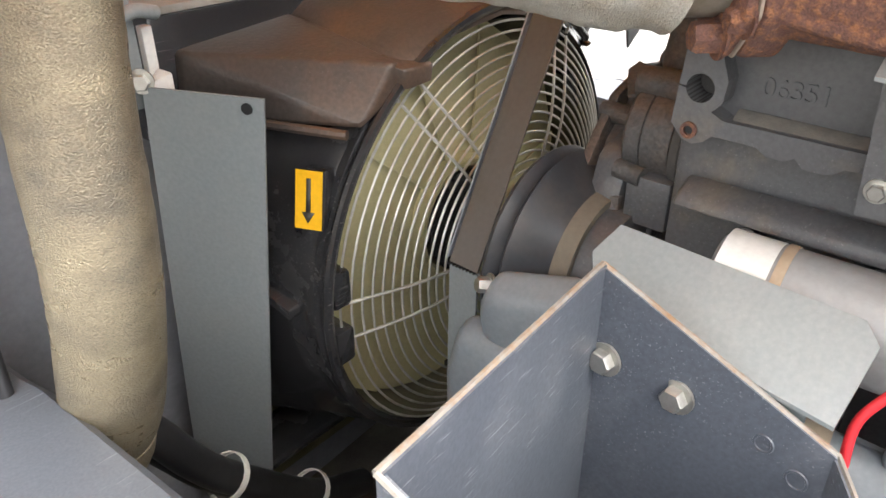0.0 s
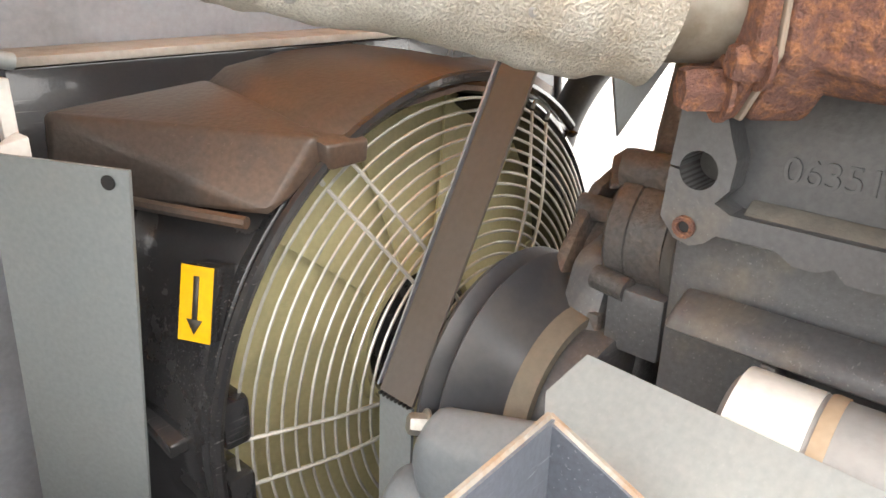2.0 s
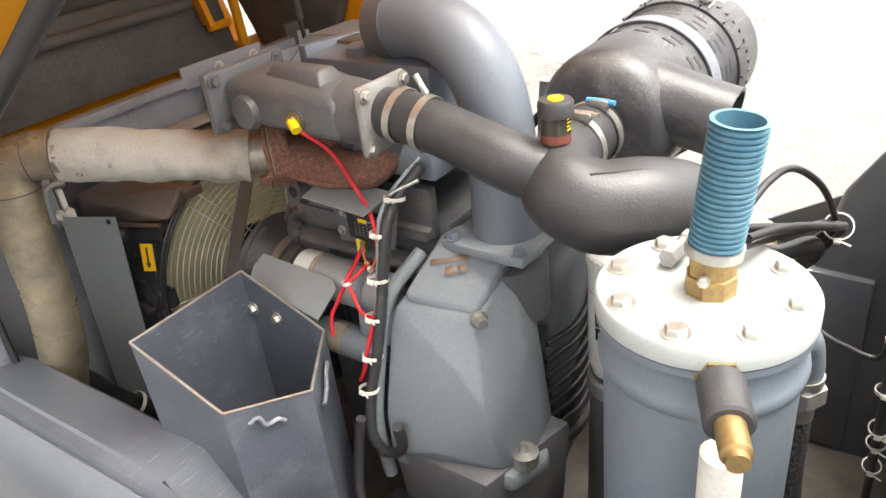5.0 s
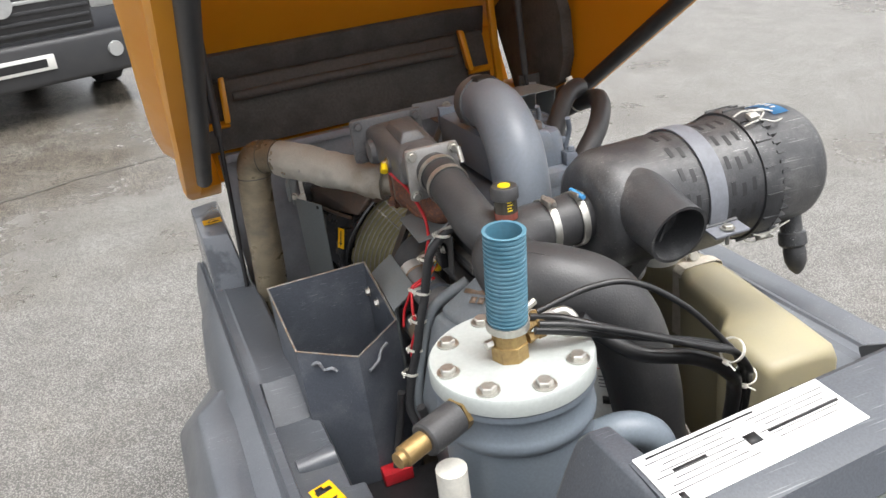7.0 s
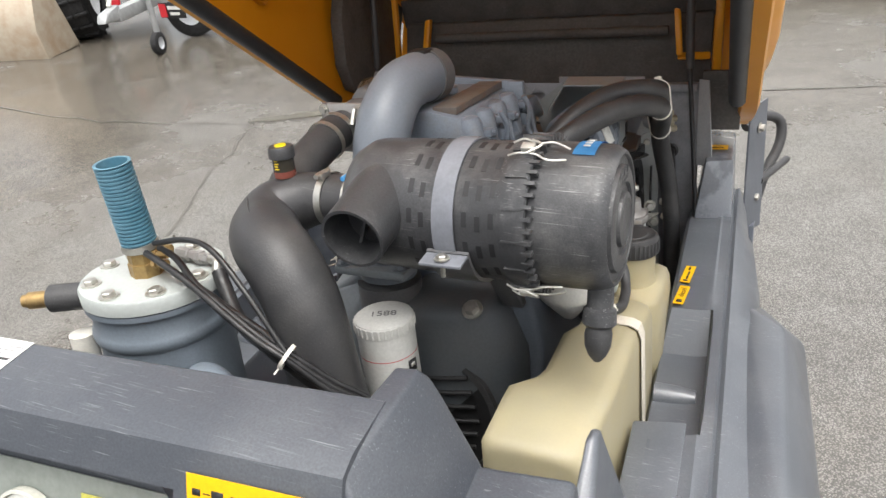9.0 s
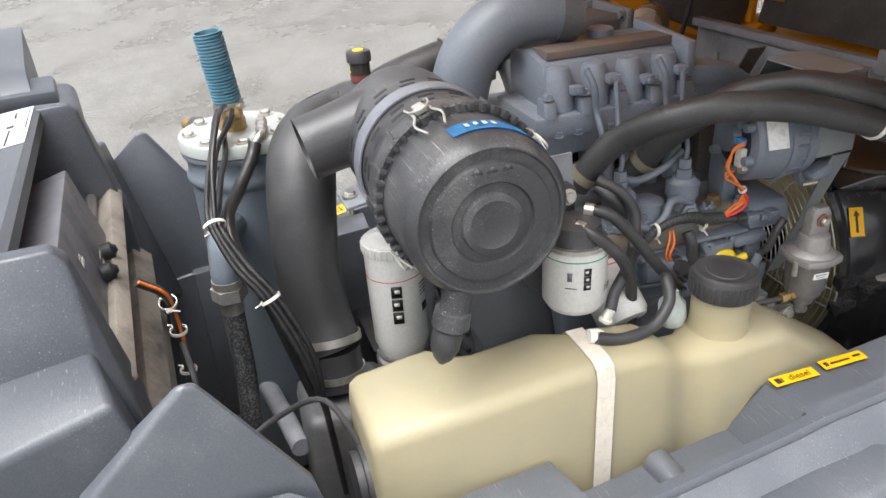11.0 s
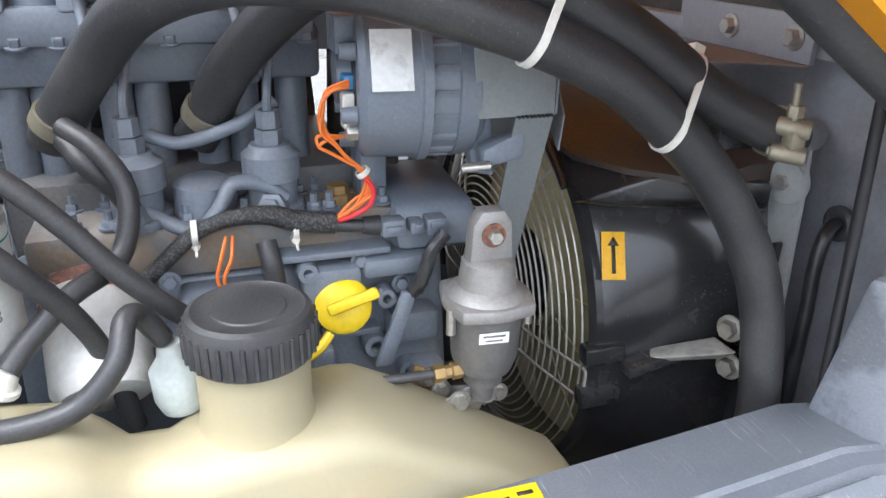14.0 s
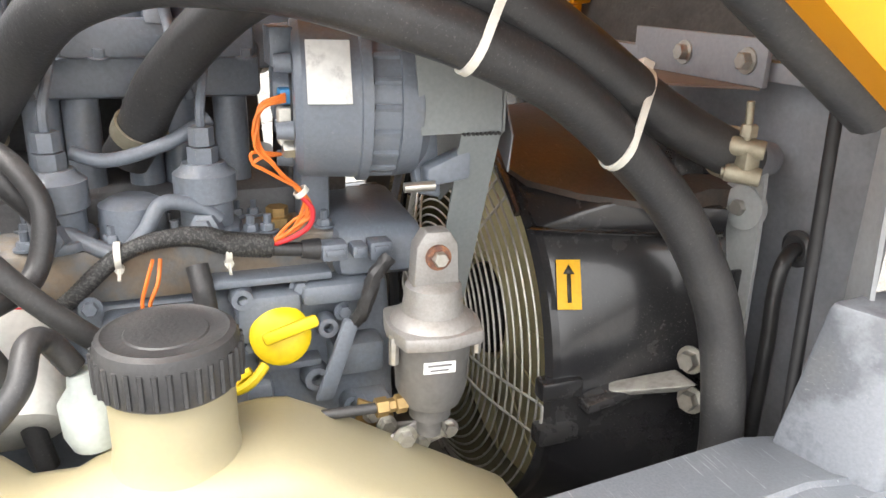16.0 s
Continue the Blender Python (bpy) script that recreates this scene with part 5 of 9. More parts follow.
    part("blade_ring", lathe([(-0.012, 0.058), (-0.016, 0.062), (-0.016, 0.066), (0.0, 0.07)], (FC.x, 1.278, FC.z), (0, 1, 0), 48, closed=False), FANPL, fan)

    g = thing("fan_guard", (0.045, 1.21, 0.70), "round zinc wire fan guard with concentric rings", "fan guard")
    k = 0
    for i in range(19):
        r = 0.046 + 0.0089 * i
        y = 1.195 + 0.034 * (i / 18) ** 2.2
        bm = bmesh.new()
        n, m_ = 72, 6
        rings = []
        for a in range(n):
            th = 2 * math.pi * a / n
            d = V(math.cos(th), 0, math.sin(th))
            rings.append([bm.verts.new(V(FC.x, y, FC.z) + d * (r + 0.0012 * math.cos(2 * math.pi * b / m_)) + V(0, 0.0012 * math.sin(2 * math.pi * b / m_), 0)) for b in range(m_)])
        for a in range(n):
            for b in range(m_):
                bm.faces.new((rings[a][b], rings[(a + 1) % n][b], rings[(a + 1) % n][(b + 1) % m_], rings[a][(b + 1) % m_]))
        part("ring", bm, STEELWIRE, g)
    for a0, wide in ((124, 0.0125), (181, 0.018), (-6, 0.018), (60, 0.0125), (258, 0.0125)):
        d = V(math.cos(radians(a0)), 0, math.sin(radians(a0)))
        w = V(-d.z, 0, d.x)
        for e in (-1, 1):
            part("spoke", pipe([V(FC.x, 1.1935, FC.z) + d * 0.046 + w * 0.0085 * e, V(FC.x, 1.2, FC.z) + d * 0.125 + w * (0.004 + wide * 0.6) * e, V(FC.x, 1.228, FC.z) + d * 0.207 + w * wide * e], 0.0015, 6, 4), STEELWIRE, g)
        d = V(math.cos(radians(a0)), 0, math.sin(radians(a0)))
        w = V(-d.z, 0, d.x)
        p = V(FC.x, 1.229, FC.z) + d * 0.21
        part("end_hook", pipe([p + w * wide, p + d * 0.007 + w * (wide - 0.002), p + d * 0.007 - w * (wide - 0.002), p - w * wide], 0.0018, 6, 4), STEELWIRE, g)

    b = thing("belt_guard", (0.0, 1.15, 0.75), "grey-brown sheet metal belt guard strip", "belt guard")
    part("upper_strip", slab([(-0.101, 1.168, 0.976), (-0.102, 1.139, 0.976), (0.075, 1.139, 1.292), (0.078, 1.168, 1.292)], (0.0022, 0, -0.0012)), surface("rust_dusted_grey_sheet", (0.1, 0.085, 0.07), 0.5, col2=(0.13, 0.12, 0.115), amount=0.7, scale=6, bump=0.05), b)
    part("lower_strip", slab([(-0.101, 1.168, 0.974), (-0.102, 1.139, 0.974), (-0.112, 1.139, 0.62), (-0.111, 1.168, 0.62)], (0.0022, 0, 0)), SHEET, b)
    for i in range(8):
        part("fold_hole", rod((-0.1035, 1.1415 + i * 0.0035, 0.975), (-0.0985, 1.1415 + i * 0.0035, 0.975), 0.0012, seg=6), INK, b)
    part("front_web", slab([(-0.098, 1.1725, 0.976), (0.078, 1.1725, 1.292), (0.20, 1.1725, 1.292), (0.27, 1.1725, 1.185), (0.265, 1.1725, 1.155), (0.10, 1.1725, 1.285), (-0.075, 1.1725, 0.976)], (0, 0.0015, 0)), BAYWALL, b)

    p = thing("crank_pulley", (0.0, 1.12, 0.85), "black grooved crank pulley with belt", "pulley")
    c = V(-0.012, 1.09, 0.962)
    part("pulley_wheel", lathe([(0, 0.05), (0.0, 0.066), (0.014, 0.078), (0.024, 0.09), (0.027, 0.0925), (0.03, 0.089), (0.034, 0.083), (0.038, 0.089), (0.042, 0.0925), (0.046, 0.09), (0.05, 0.05)], c, (0, 1, 0), 64), surface("worn_black_pulley", (0.05, 0.053, 0.06), 0.3, col2=(0.1, 0.095, 0.09), amount=0.6, scale=20, bump=0.05), p)
    part("damper", lathe([(-0.035, 0.05), (-0.033, 0.056), (-0.002, 0.058), (0, 0.05)], c, (0, 1, 0), 48), ENGDARK, p)
    part("dusty_ring", lathe([(-0.014, 0.0585), (-0.014, 0.064), (0.0, 0.067)], c, (0, 1, 0), 48, closed=False), surface("beige_dust", (0.2, 0.175, 0.135), 0.8, col2=(0.13, 0.12, 0.105), scale=30), p, "dust-beige rubber ring")


fan_unit()


# ---- engine ----
RUSTYGREY = surface("rust_dusted_casting", (0.085, 0.08, 0.078), 0.45, col2=(0.16, 0.105, 0.07), amount=0.6, scale=30, bump=0.6, fine=300, grain_lo=0.7, grain_hi=1.2)


def engine():
    t = thing("diesel_engine", (0.05, 0.9, 0.55), "grey painted three-cylinder diesel engine, dusty and oily", "engine")
    part("block", box(-0.022, 0.17, 0.74, 1.028, 0.62, 1.13, 0.01, 2), ENGDARK, t, "dusty dark grey cylinder block")
    part("front_cover", hull([(x, y, z) for x, z in ((-0.06, 0.72), (-0.04, 0.95), (0.0, 1.06), (0.14, 1.09), (0.20, 1.0), (0.20, 0.7)) for y in (1.07, 1.10)], 0.008, 2), ENGDARK, t)
    # ribbed timing case: flange with bolts down its edge, stacked steps, a round pump and a stub
    part("case_flange", slab([(-0.035, 1.116, 0.93), (-0.017, 1.116, 0.962), (-0.004, 1.116, 1.005), (-0.003, 1.116, 1.038), (0.019, 1.116, 1.067), (0.043, 1.116, 1.092), (0.09, 1.116, 1.106), (0.13, 1.116, 1.1), (0.13, 1.116, 0.93)], (0, -0.009, 0), 0.003), RUSTYGREY, t, "rust-dusted flange of the timing case")
    part("case_wall", hull([(x, y, z) for y, k in ((1.108, 0.0), (1.05, 0.012)) for x, z in ((-0.012 + k, 0.93), (0.004 + k, 1.0), (0.026 + k, 1.058), (0.06 + k, 1.086), (0.14, 1.09), (0.14, 0.93))], 0.004, 2), RUSTYGREY, t)
    for x, z in ((-0.014, 0.975), (0.001, 1.022), (0.034, 1.082)):
        part("case_lug", lathe([(0, 0.0085), (0.03, 0.0085), (0.032, 0.006)], (x + 0.004, 1.118, z - 0.004), (0, -1, 0), 16), RUSTYGREY, t)
        part("case_bolt", hexbolt((x + 0.004, 1.086, z - 0.004), (0, -1, 0), 0.009, 0.007), RUSTYGREY, t)
    for x, y0, y1, z, h in ((-0.018, 1.075, 1.108, 0.995, 0.011), (-0.012, 1.07, 1.104, 1.018, 0.012), (-0.022, 1.078, 1.112, 0.968, 0.014)):
        part("case_step", hull([(x + dx, y, z + dz) for dx in (0.0, 0.03) for y in (y0, y1) for dz in (-h, h)], 0.003), RUSTYGREY, t)
    part("pump_barrel", lathe([(0, 0.03), (0.002, 0.038), (0.0225, 0.04), (0.023, 0.0385), (0.0245, 0.0385), (0.025, 0.04), (0.037, 0.04), (0.040, 0.037)], (0.034, 1.038, 1.074), (0, 1, 0), 40), RUSTYGREY, t, "rust-dusted pump barrel")
    part("belt_seam", lathe([(0, 0.041), (0.003, 0.043), (0.006, 0.042), (0.01, 0.041)], (0.034, 1.028, 1.072), (0, 1, 0), 40), FOAM, t, "dark frayed seam")
    part("barrel_block", box(-0.012, 0.03, 1.03, 1.066, 1.012, 1.052, 0.002), ENGDARK, t)
    part("barrel_bolt", rod((-0.006, 1.078, 1.052), (-0.008, 1.055, 1.05), 0.0075, seg=16), RUSTYGREY, t)
    part("thermostat_body", hull([(x, y, z) for x, z in ((0.03, 1.09), (0.05, 1.16), (0.06, 1.22), (0.13, 1.22), (0.14, 1.09)) for y in (1.02, 1.07)] + [(0.05, 1.078, 1.13), (0.12, 1.078, 1.15)], 0.004, 2), RUSTYGREY, t, "rust-dusted grey casting")
    part("water_stub", rod((0.024, 1.04, 1.114), (0.024, 1.08, 1.113), 0.0125, seg=20), RUSTYGREY, t)
    part("stub_bracket", hull([(0.012, 1.085, 1.1), (0.06, 1.112, 1.108), (0.012, 1.085, 1.104), (0.08, 1.112, 1.112), (0.04, 1.06, 1.104), (0.06, 1.07, 1.11)], 0.002), RUSTYGREY, t)
    part("gear_case_step", hull([(x, y, z) for x in (-0.07, -0.02) for y in (0.99, 1.07) for z in (0.88, 0.97)], 0.008), ENGDARK, t)
    # left side: plate with a scalloped lower edge over a recessed wall
    bore = [(1.0055 + 0.0092 * math.cos(radians(q)), 1.1405 + 0.0092 * math.sin(radians(q))) for q in range(352, -1, -16)]
    edge = [(0.76, 1.111), (0.914, 1.111), (0.919, 1.107), (0.924, 1.105), (0.936, 1.105), (0.942, 1.1105), (0.948, 1.107), (0.958, 1.107), (0.966, 1.112), (0.993, 1.112), (0.998, 1.107), (1.005, 1.104), (1.013, 1.106), (1.021, 1.1155), (1.0195, 1.1401)] + bore[::1] + [(1.0195, 1.1409), (1.016, 1.181), (1.0, 1.181), (0.994, 1.161), (0.989, 1.148), (0.99, 1.134), (0.996, 1.127), (0.988, 1.123), (0.76, 1.122)]
    part("head_plate_left", slab([(-0.052, y, z) for y, z in edge], (0.022, 0, 0)), ENGDARK, t, "scalloped edge of the cylinder head", smooth=20)
    # cast bore coloured with the foam's black, in place of the shade in it
    part("shaded_port_bore", lathe([(0, 0.0092), (0.022, 0.0092), (0.0225, 0.0)], (-0.0515, 1.0055, 1.1405), (1, 0, 0), 24, closed=False), FOAM, t)
    part("head_ledge", hull([(-0.05, 0.76, 1.12), (-0.05, 0.985, 1.121), (-0.036, 0.76, 1.126), (-0.036, 0.985, 1.129), (-0.03, 0.76, 1.112), (-0.03, 0.985, 1.112), (-0.048, 0.76, 1.113), (-0.048, 0.985, 1.113)], 0.002), surface("sandy_dusty_ledge", (0.2, 0.185, 0.16), 0.7, col2=(0.13, 0.125, 0.12), amount=0.8, scale=45, bump=0.3), t, "dust lying on the ledge of the cylinder head")
    part("head_wall_left", box(-0.036, -0.02, 0.76, 1.0, 1.105, 1.18, 0.002), ENGDARK, t)
    flat_text("06351", 0.0165, on_face((-0.0362, 0.953, 1.1445), (0, -1, 0.02), (0, 0.02, 1)) @ Matrix.Scale(6, 4, (0, 0, 1)), ENGDARK, t, "cast_number")
    part("rust_hole", lathe([(0, 0.0055), (0.002, 0.0055), (0.002, 0.003), (-0.004, 0.0028)], (-0.0525, 1.008, 1.113), (-1, 0, 0), 16, closed=False), RUST, t)
    part("rust_bore", lathe([(0, 0.003), (0.0004, 0.003)], (-0.0522, 1.008, 1.113), (-1, 0, 0), 12), INK, t)
    part("block_lip", hull([(-0.056, 0.75, 1.058), (-0.056, 1.011, 1.06), (-0.052, 0.75, 1.07), (-0.05, 1.009, 1.069), (-0.03, 0.75, 1.075), (-0.03, 1.011, 1.075), (-0.03, 0.75, 1.052), (-0.03, 1.011, 1.052)], 0.003), ENGDARK, t)
    for y in (0.80, 0.88, 0.96):
        part("block_rib", hull([(x, y + d, z) for d in (-0.004, 0.004) for x, z in ((-0.05, 1.056), (-0.03, 1.056), (-0.036, 0.90), (-0.03, 0.90))], 0.002), ENGDARK, t)
    # starter motor on the left
    st = part("starter_motor", lathe([(0, 0.027), (0.004, 0.0315), (0.115, 0.0315), (0.12, 0.029), (0.16, 0.029)], (-0.101, 0.958, 1.045), (0.05, -1, -0.02), 36), surface("starter_grey", (0.25, 0.25, 0.25), 0.36, col2=(0.14, 0.135, 0.13), scale=14), t, "grey starter motor")
    part("white_wrap", lathe([(0.003, 0.032), (0.032, 0.032)], (-0.101, 0.958, 1.045), (0.05, -1, -0.02), 36), WHITEPT, st, "white paper label on the starter")
    part("end_cap", lathe([(0, 0.03), (0.003, 0.034), (0.01, 0.034), (0.012, 0.03)], (-0.095, 0.84, 1.041), (0.05, -1, -0.02), 36), ENGINE, st)
    part("label_edge", lathe([(0.034, 0.0323), (0.036, 0.0326), (0.04, 0.0323)], (-0.101, 0.958, 1.045), (0.05, -1, -0.02), 36), BEIGE, st)
    part("solenoid", lathe([(0, 0.018), (0.002, 0.023), (0.09, 0.023), (0.1, 0.02), (0.102, 0.012), (0.115, 0.012)], (-0.125, 0.92, 0.965), (0.1, -1, -0.12), 28), CASTING, st)
    part("solenoid_collar", lathe([(0, 0.024), (0.02, 0.0245)], (-0.122, 0.893, 0.962), (0.1, -1, -0.12), 28), BEIGE, st, "beige dusted collar")
    part("solenoid_nut", lathe([(0, 0.024), (0.028, 0.024)], (-0.117, 0.862, 0.958), (0.1, -1, -0.12), 6), CASTING, st)
    part("drive_housing", hull([(-0.12, 0.845, 1.02), (-0.10, 0.775, 1.02), (-0.125, 0.845, 0.98), (-0.12, 0.775, 0.975), (-0.07, 0.845, 1.03), (-0.07, 0.775, 1.03), (-0.07, 0.845, 0.93), (-0.07, 0.775, 0.93)], 0.006), CASTING, st)
    # cylinder head: two stepped rows along the right side
    part("head", hull([(x, y, z) for x in (-0.05, 0.145) for y in (0.735, 1.0) for z in (1.20, 1.245)], 0.006, 2), ENGINE, t)
    for y in (0.755, 0.782, 0.832, 0.86, 0.905, 0.933, 0.975):
        part("pushrod_tube", rod((0.135, y, 1.11), (0.125, y, 1.215), 0.014, seg=16), ENGINE, t)
    part("head_deck", hull([(x, y, z) for x in (0.02, 0.155) for y in (0.735, 0.995) for z in (1.232, 1.262)], 0.004), ENGINE, t)
    part("valve_cover", hull([(x, y, z) for x, z in ((0.0, 1.26), (0.14, 1.255), (0.125, 1.288), (0.112, 1.322), (0.06, 1.332), (0.0, 1.33)) for y in (0.765, 0.985)], 0.006, 2), ENGINE, t, "stepped grey valve cover with an oily brown top")
    for i, y in enumerate((0.785, 0.84, 0.895, 0.952)):
        part("cover_dome", lathe([(0, 0.021), (0.05, 0.02), (0.06, 0.016), (0.063, 0.009)], (0.125, y, 1.258), (-0.12, 0, 1), 24), ENGINE, t)
    for y in (0.758, 0.813, 0.868, 0.924, 0.975):
        part("cover_lug", hull([(x, y + d, z) for d in (-0.01, 0.01) for x, z in ((0.13, 1.258), (0.158, 1.258), (0.13, 1.285), (0.15, 1.282))], 0.003), ENGINE, t)
        part("cover_bolt", hexbolt((0.143, y, 1.284), (0, 0, 1), 0.011, 0.007), ENGINE, t)
    part("cover_end", hull([(x, y, z) for y in (0.975, 0.99) for x, z in ((0.0, 1.30), (0.145, 1.26), (0.142, 1.335), (0.0, 1.345))], 0.003), ENGINE, t)
    part("oily_top", box(0.062, 0.104, 0.775, 0.98, 1.325, 1.3365, 0.001), surface("oily_brown_paint", (0.12, 0.102, 0.09), 0.5, col2=(0.16, 0.11, 0.08), amount=0.9, scale=30, bump=0.3), t)
    part("oil_cap", lathe([(0, 0.02), (0.012, 0.02), (0.014, 0.017)], (0.03, 0.90, 1.33), (0, 0, 1), 28), ENGINE, t)
    for y in (0.812, 0.922):
        part("injector_pipe", pipe([(0.165, y - 0.01, 1.325), (0.172, y, 1.30), (0.166, y + 0.008, 1.265), (0.178, y + 0.012, 1.235), (0.172, y + 0.02, 1.205)], 0.0045, 10, 6), ENGINE, t)
    # shelf of the injection pumps
    part("pump_deck", hull([(x, y, z) for x in (0.13, 0.225) for y in (0.76, 1.06) for z in (1.06, 1.105)], 0.008), surface("oily_dusty_deck", (0.2, 0.2, 0.2), 0.5, col2=(0.26, 0.2, 0.14), amount=0.9, scale=28, bump=0.4, lo=0.42, hi=0.6), t, "dusty oily deck of the injection pumps")
    for y in (0.79, 0.815, 0.872, 0.893, 0.916, 0.972, 0.985, 1.03):
        for x in (0.168, 0.214):
            st_ = part("deck_stud", hexbolt((x, y + (0.006 if x > 0.2 else 0), 1.105), (0, 0, 1), 0.0105, 0.007), ENGINE, t)
            part("stud_tip", rod((x, y + (0.006 if x > 0.2 else 0), 1.111), (x, y + (0.006 if x > 0.2 else 0), 1.119), 0.0032, seg=8), ENGINE, st_)
    for y in (0.842, 0.947):
        part("pump_flange", hull([(0.2 + 0.034 * math.cos(radians(a)), y + 0.026 * math.sin(radians(a)), z) for a in range(0, 360, 30) for z in (1.104, 1.112)], 0.002), ENGINE, t)
    for y, z, l in ((0.80, 1.075, 0.05), (0.87, 1.02, 0.08), (0.99, 1.075, 0.09), (0.88, 0.985, 0.1), (1.0, 1.0, 0.05)):
        part("casting_rib", hull([(x, y + dy, z + dz) for x in (0.218, 0.247) for dy in (-l / 2, l / 2) for dz in (-0.003, 0.003)], 0.0015), ENGINE, t)
    for y, z in ((0.81, 1.05), (0.86, 1.066), (0.935, 1.03), (1.01, 1.065), (1.045, 1.04), (0.91, 0.97), (0.97, 1.02)):
        part("case_bolt", hexbolt((0.24, y, z), (1, 0, 0.15), 0.010, 0.007), ENGINE, t)
    for y in (0.77, 0.80, 0.85, 0.88, 0.93, 0.96, 0.988):
        part("head_nut", hexbolt((0.15, y, 1.2335), (0.4, 0, 1), 0.011, 0.008), ENGINE, t)
    for y, z in ((0.80, 1.292), (0.856, 1.30), (0.91, 1.292), (0.965, 1.298)):
        part("cover_clip", hull([(0.146 + dx, y + dy, z + dz) for dx in (-0.012, 0.006) for dy in (-0.009, 0.009) for dz in (-0.006, 0.006)], 0.0015), ENGINE, t)
        part("clip_screw", rod((0.15, y, z), (0.157, y, z), 0.0035, seg=8), ENGINE, t)
    for y in (0.842, 0.947):
        c = V(0.2, y, 1.10)
        pu = part("injection_pump", lathe([(0, 0.02), (0.03, 0.02), (0.032, 0.0235), (0.052, 0.0235), (0.056, 0.018), (0.06, 0.016)], c, (0, 0, 1), 28), ENGINE, t, "grey injection pump with hexagon nuts")
        part("nut", lathe([(0.06, 0.0115), (0.072, 0.0115)], c, (0, 0, 1), 6), ENGINE, pu)
        part("nut", lathe([(0.073, 0.0095), (0.087, 0.0095)], c, (0, 0, 1), 6), ENGINE, pu)
        part("fuel_line", pipe([c + V(0, 0, 0.085), c + V(0, 0.001, 0.105), c + V(-0.03, 0.01, 0.15), c + V(-0.04, 0.01, 0.2)], 0.0036, 8, 5), ENGINE, pu)
        part("banjo", lathe([(0, 0.012), (0.016, 0.012), (0.017, 0.008), (0.024, 0.008)], c + V(0.015, 0.0, 0.012), (0.9, -0.3, 0.2), 6), ENGINE, pu)
    part("governor", lathe([(0, 0.026), (0.045, 0.024), (0.05, 0.015)], (0.195, 0.893, 1.085), (0, 0, 1), 24), ENGINE, t)
    part("return_line", pipe([(0.215, 0.845, 1.118), (0.225, 0.88, 1.10), (0.228, 0.90, 1.115), (0.222, 0.915, 1.135), (0.218, 0.94, 1.13), (0.218, 0.955, 1.118)], 0.006, 10, 7), ENGINE, t, "grey fuel return pipe")
    part("overflow_line", pipe([(0.185, 0.855, 1.168), (0.19, 0.88, 1.162), (0.188, 0.92, 1.172), (0.182, 0.955, 1.19)], 0.0055, 10, 6), ENGINE, t)
    part("deck_plug", lathe([(0, 0.012), (0.014, 0.012), (0.015, 0.009), (0.022, 0.009)], (0.205, 1.0, 1.10), (0, 0, 1), 6), BRASS, t, "brass hexagon plug")
    # right crankcase wall
    part("crankcase", hull([(x, y, z) for x, z in ((0.14, 0.60), (0.235, 0.62), (0.24, 0.95), (0.22, 1.06), (0.14, 1.08)) for y in (0.74, 1.09)], 0.012, 3), ENGINE, t)
    for y, z, w, h in ((0.80, 1.055, 0.05, 0.022), (0.90, 1.04, 0.07, 0.03), (0.985, 1.045, 0.05, 0.04), (1.04, 1.06, 0.06, 0.018), (1.055, 1.0, 0.045, 0.03), (0.96, 0.965, 0.05, 0.05)):
        part("casting_pad", box(0.215, 0.252, y - w / 2, y + w / 2, z - h / 2, z + h / 2, 0.006), ENGINE, t)
    for y, z, r in ((0.965, 1.062, 0.008), (1.02, 0.985, 0.01), (1.05, 0.955, 0.009), (0.93, 1.0, 0.012), (0.99, 0.94, 0.01), (1.03, 1.03, 0.008)):
        part("casting_boss", lathe([(0, r * 1.2), (0.016, r), (0.016, r * 0.5), (0.006, r * 0.45)], (0.236, y, z), (1, 0, 0.1), 18, closed=False), ENGINE, t)
    part("lever", hull([(0.26, 1.015, 0.975), (0.268, 1.015, 0.975), (0.26, 1.04, 1.045), (0.268, 1.04, 1.045), (0.26, 1.03, 0.975), (0.268, 1.03, 0.975), (0.26, 1.052, 1.04), (0.268, 1.052, 1.04)], 0.003), ENGINE, t)
    part("gear_cover", hull([(x, y, z) for x, z in ((0.10, 1.03), (0.245, 1.07), (0.235, 1.108), (0.12, 1.115)) for y in (1.04, 1.115)], 0.01, 2), ENGINE, t)
    part("bell_end", hull([(x, y, z) for x, z in ((-0.11, 0.62), (-0.11, 0.95), (-0.05, 1.09), (0.13, 1.10), (0.2, 0.96), (0.2, 0.62)) for y in (0.725, 0.75)], 0.006), ENGINE, t)
    part("rear_beam", hull([(x, y, z) for x, z in ((0.05, 1.222), (0.135, 1.222), (0.135, 1.272), (0.05, 1.276)) for y in (0.985, 1.065)] + [(0.06, 1.075, 1.28), (0.13, 1.075, 1.278)], 0.006, 2), ENGINE, t)
    part("beam_web", hull([(x, y, z) for x in (0.09, 0.10) for y, z in ((1.06, 1.28), (1.06, 1.20), (1.115, 1.225), (1.13, 1.215), (1.13, 1.235))], 0.003), ENGINE, t)
    part("beam_hole", lathe([(0, 0.012), (0.001, 0.012)], (0.1355, 1.03, 1.235), (1, 0, 0), 20), INK, t)
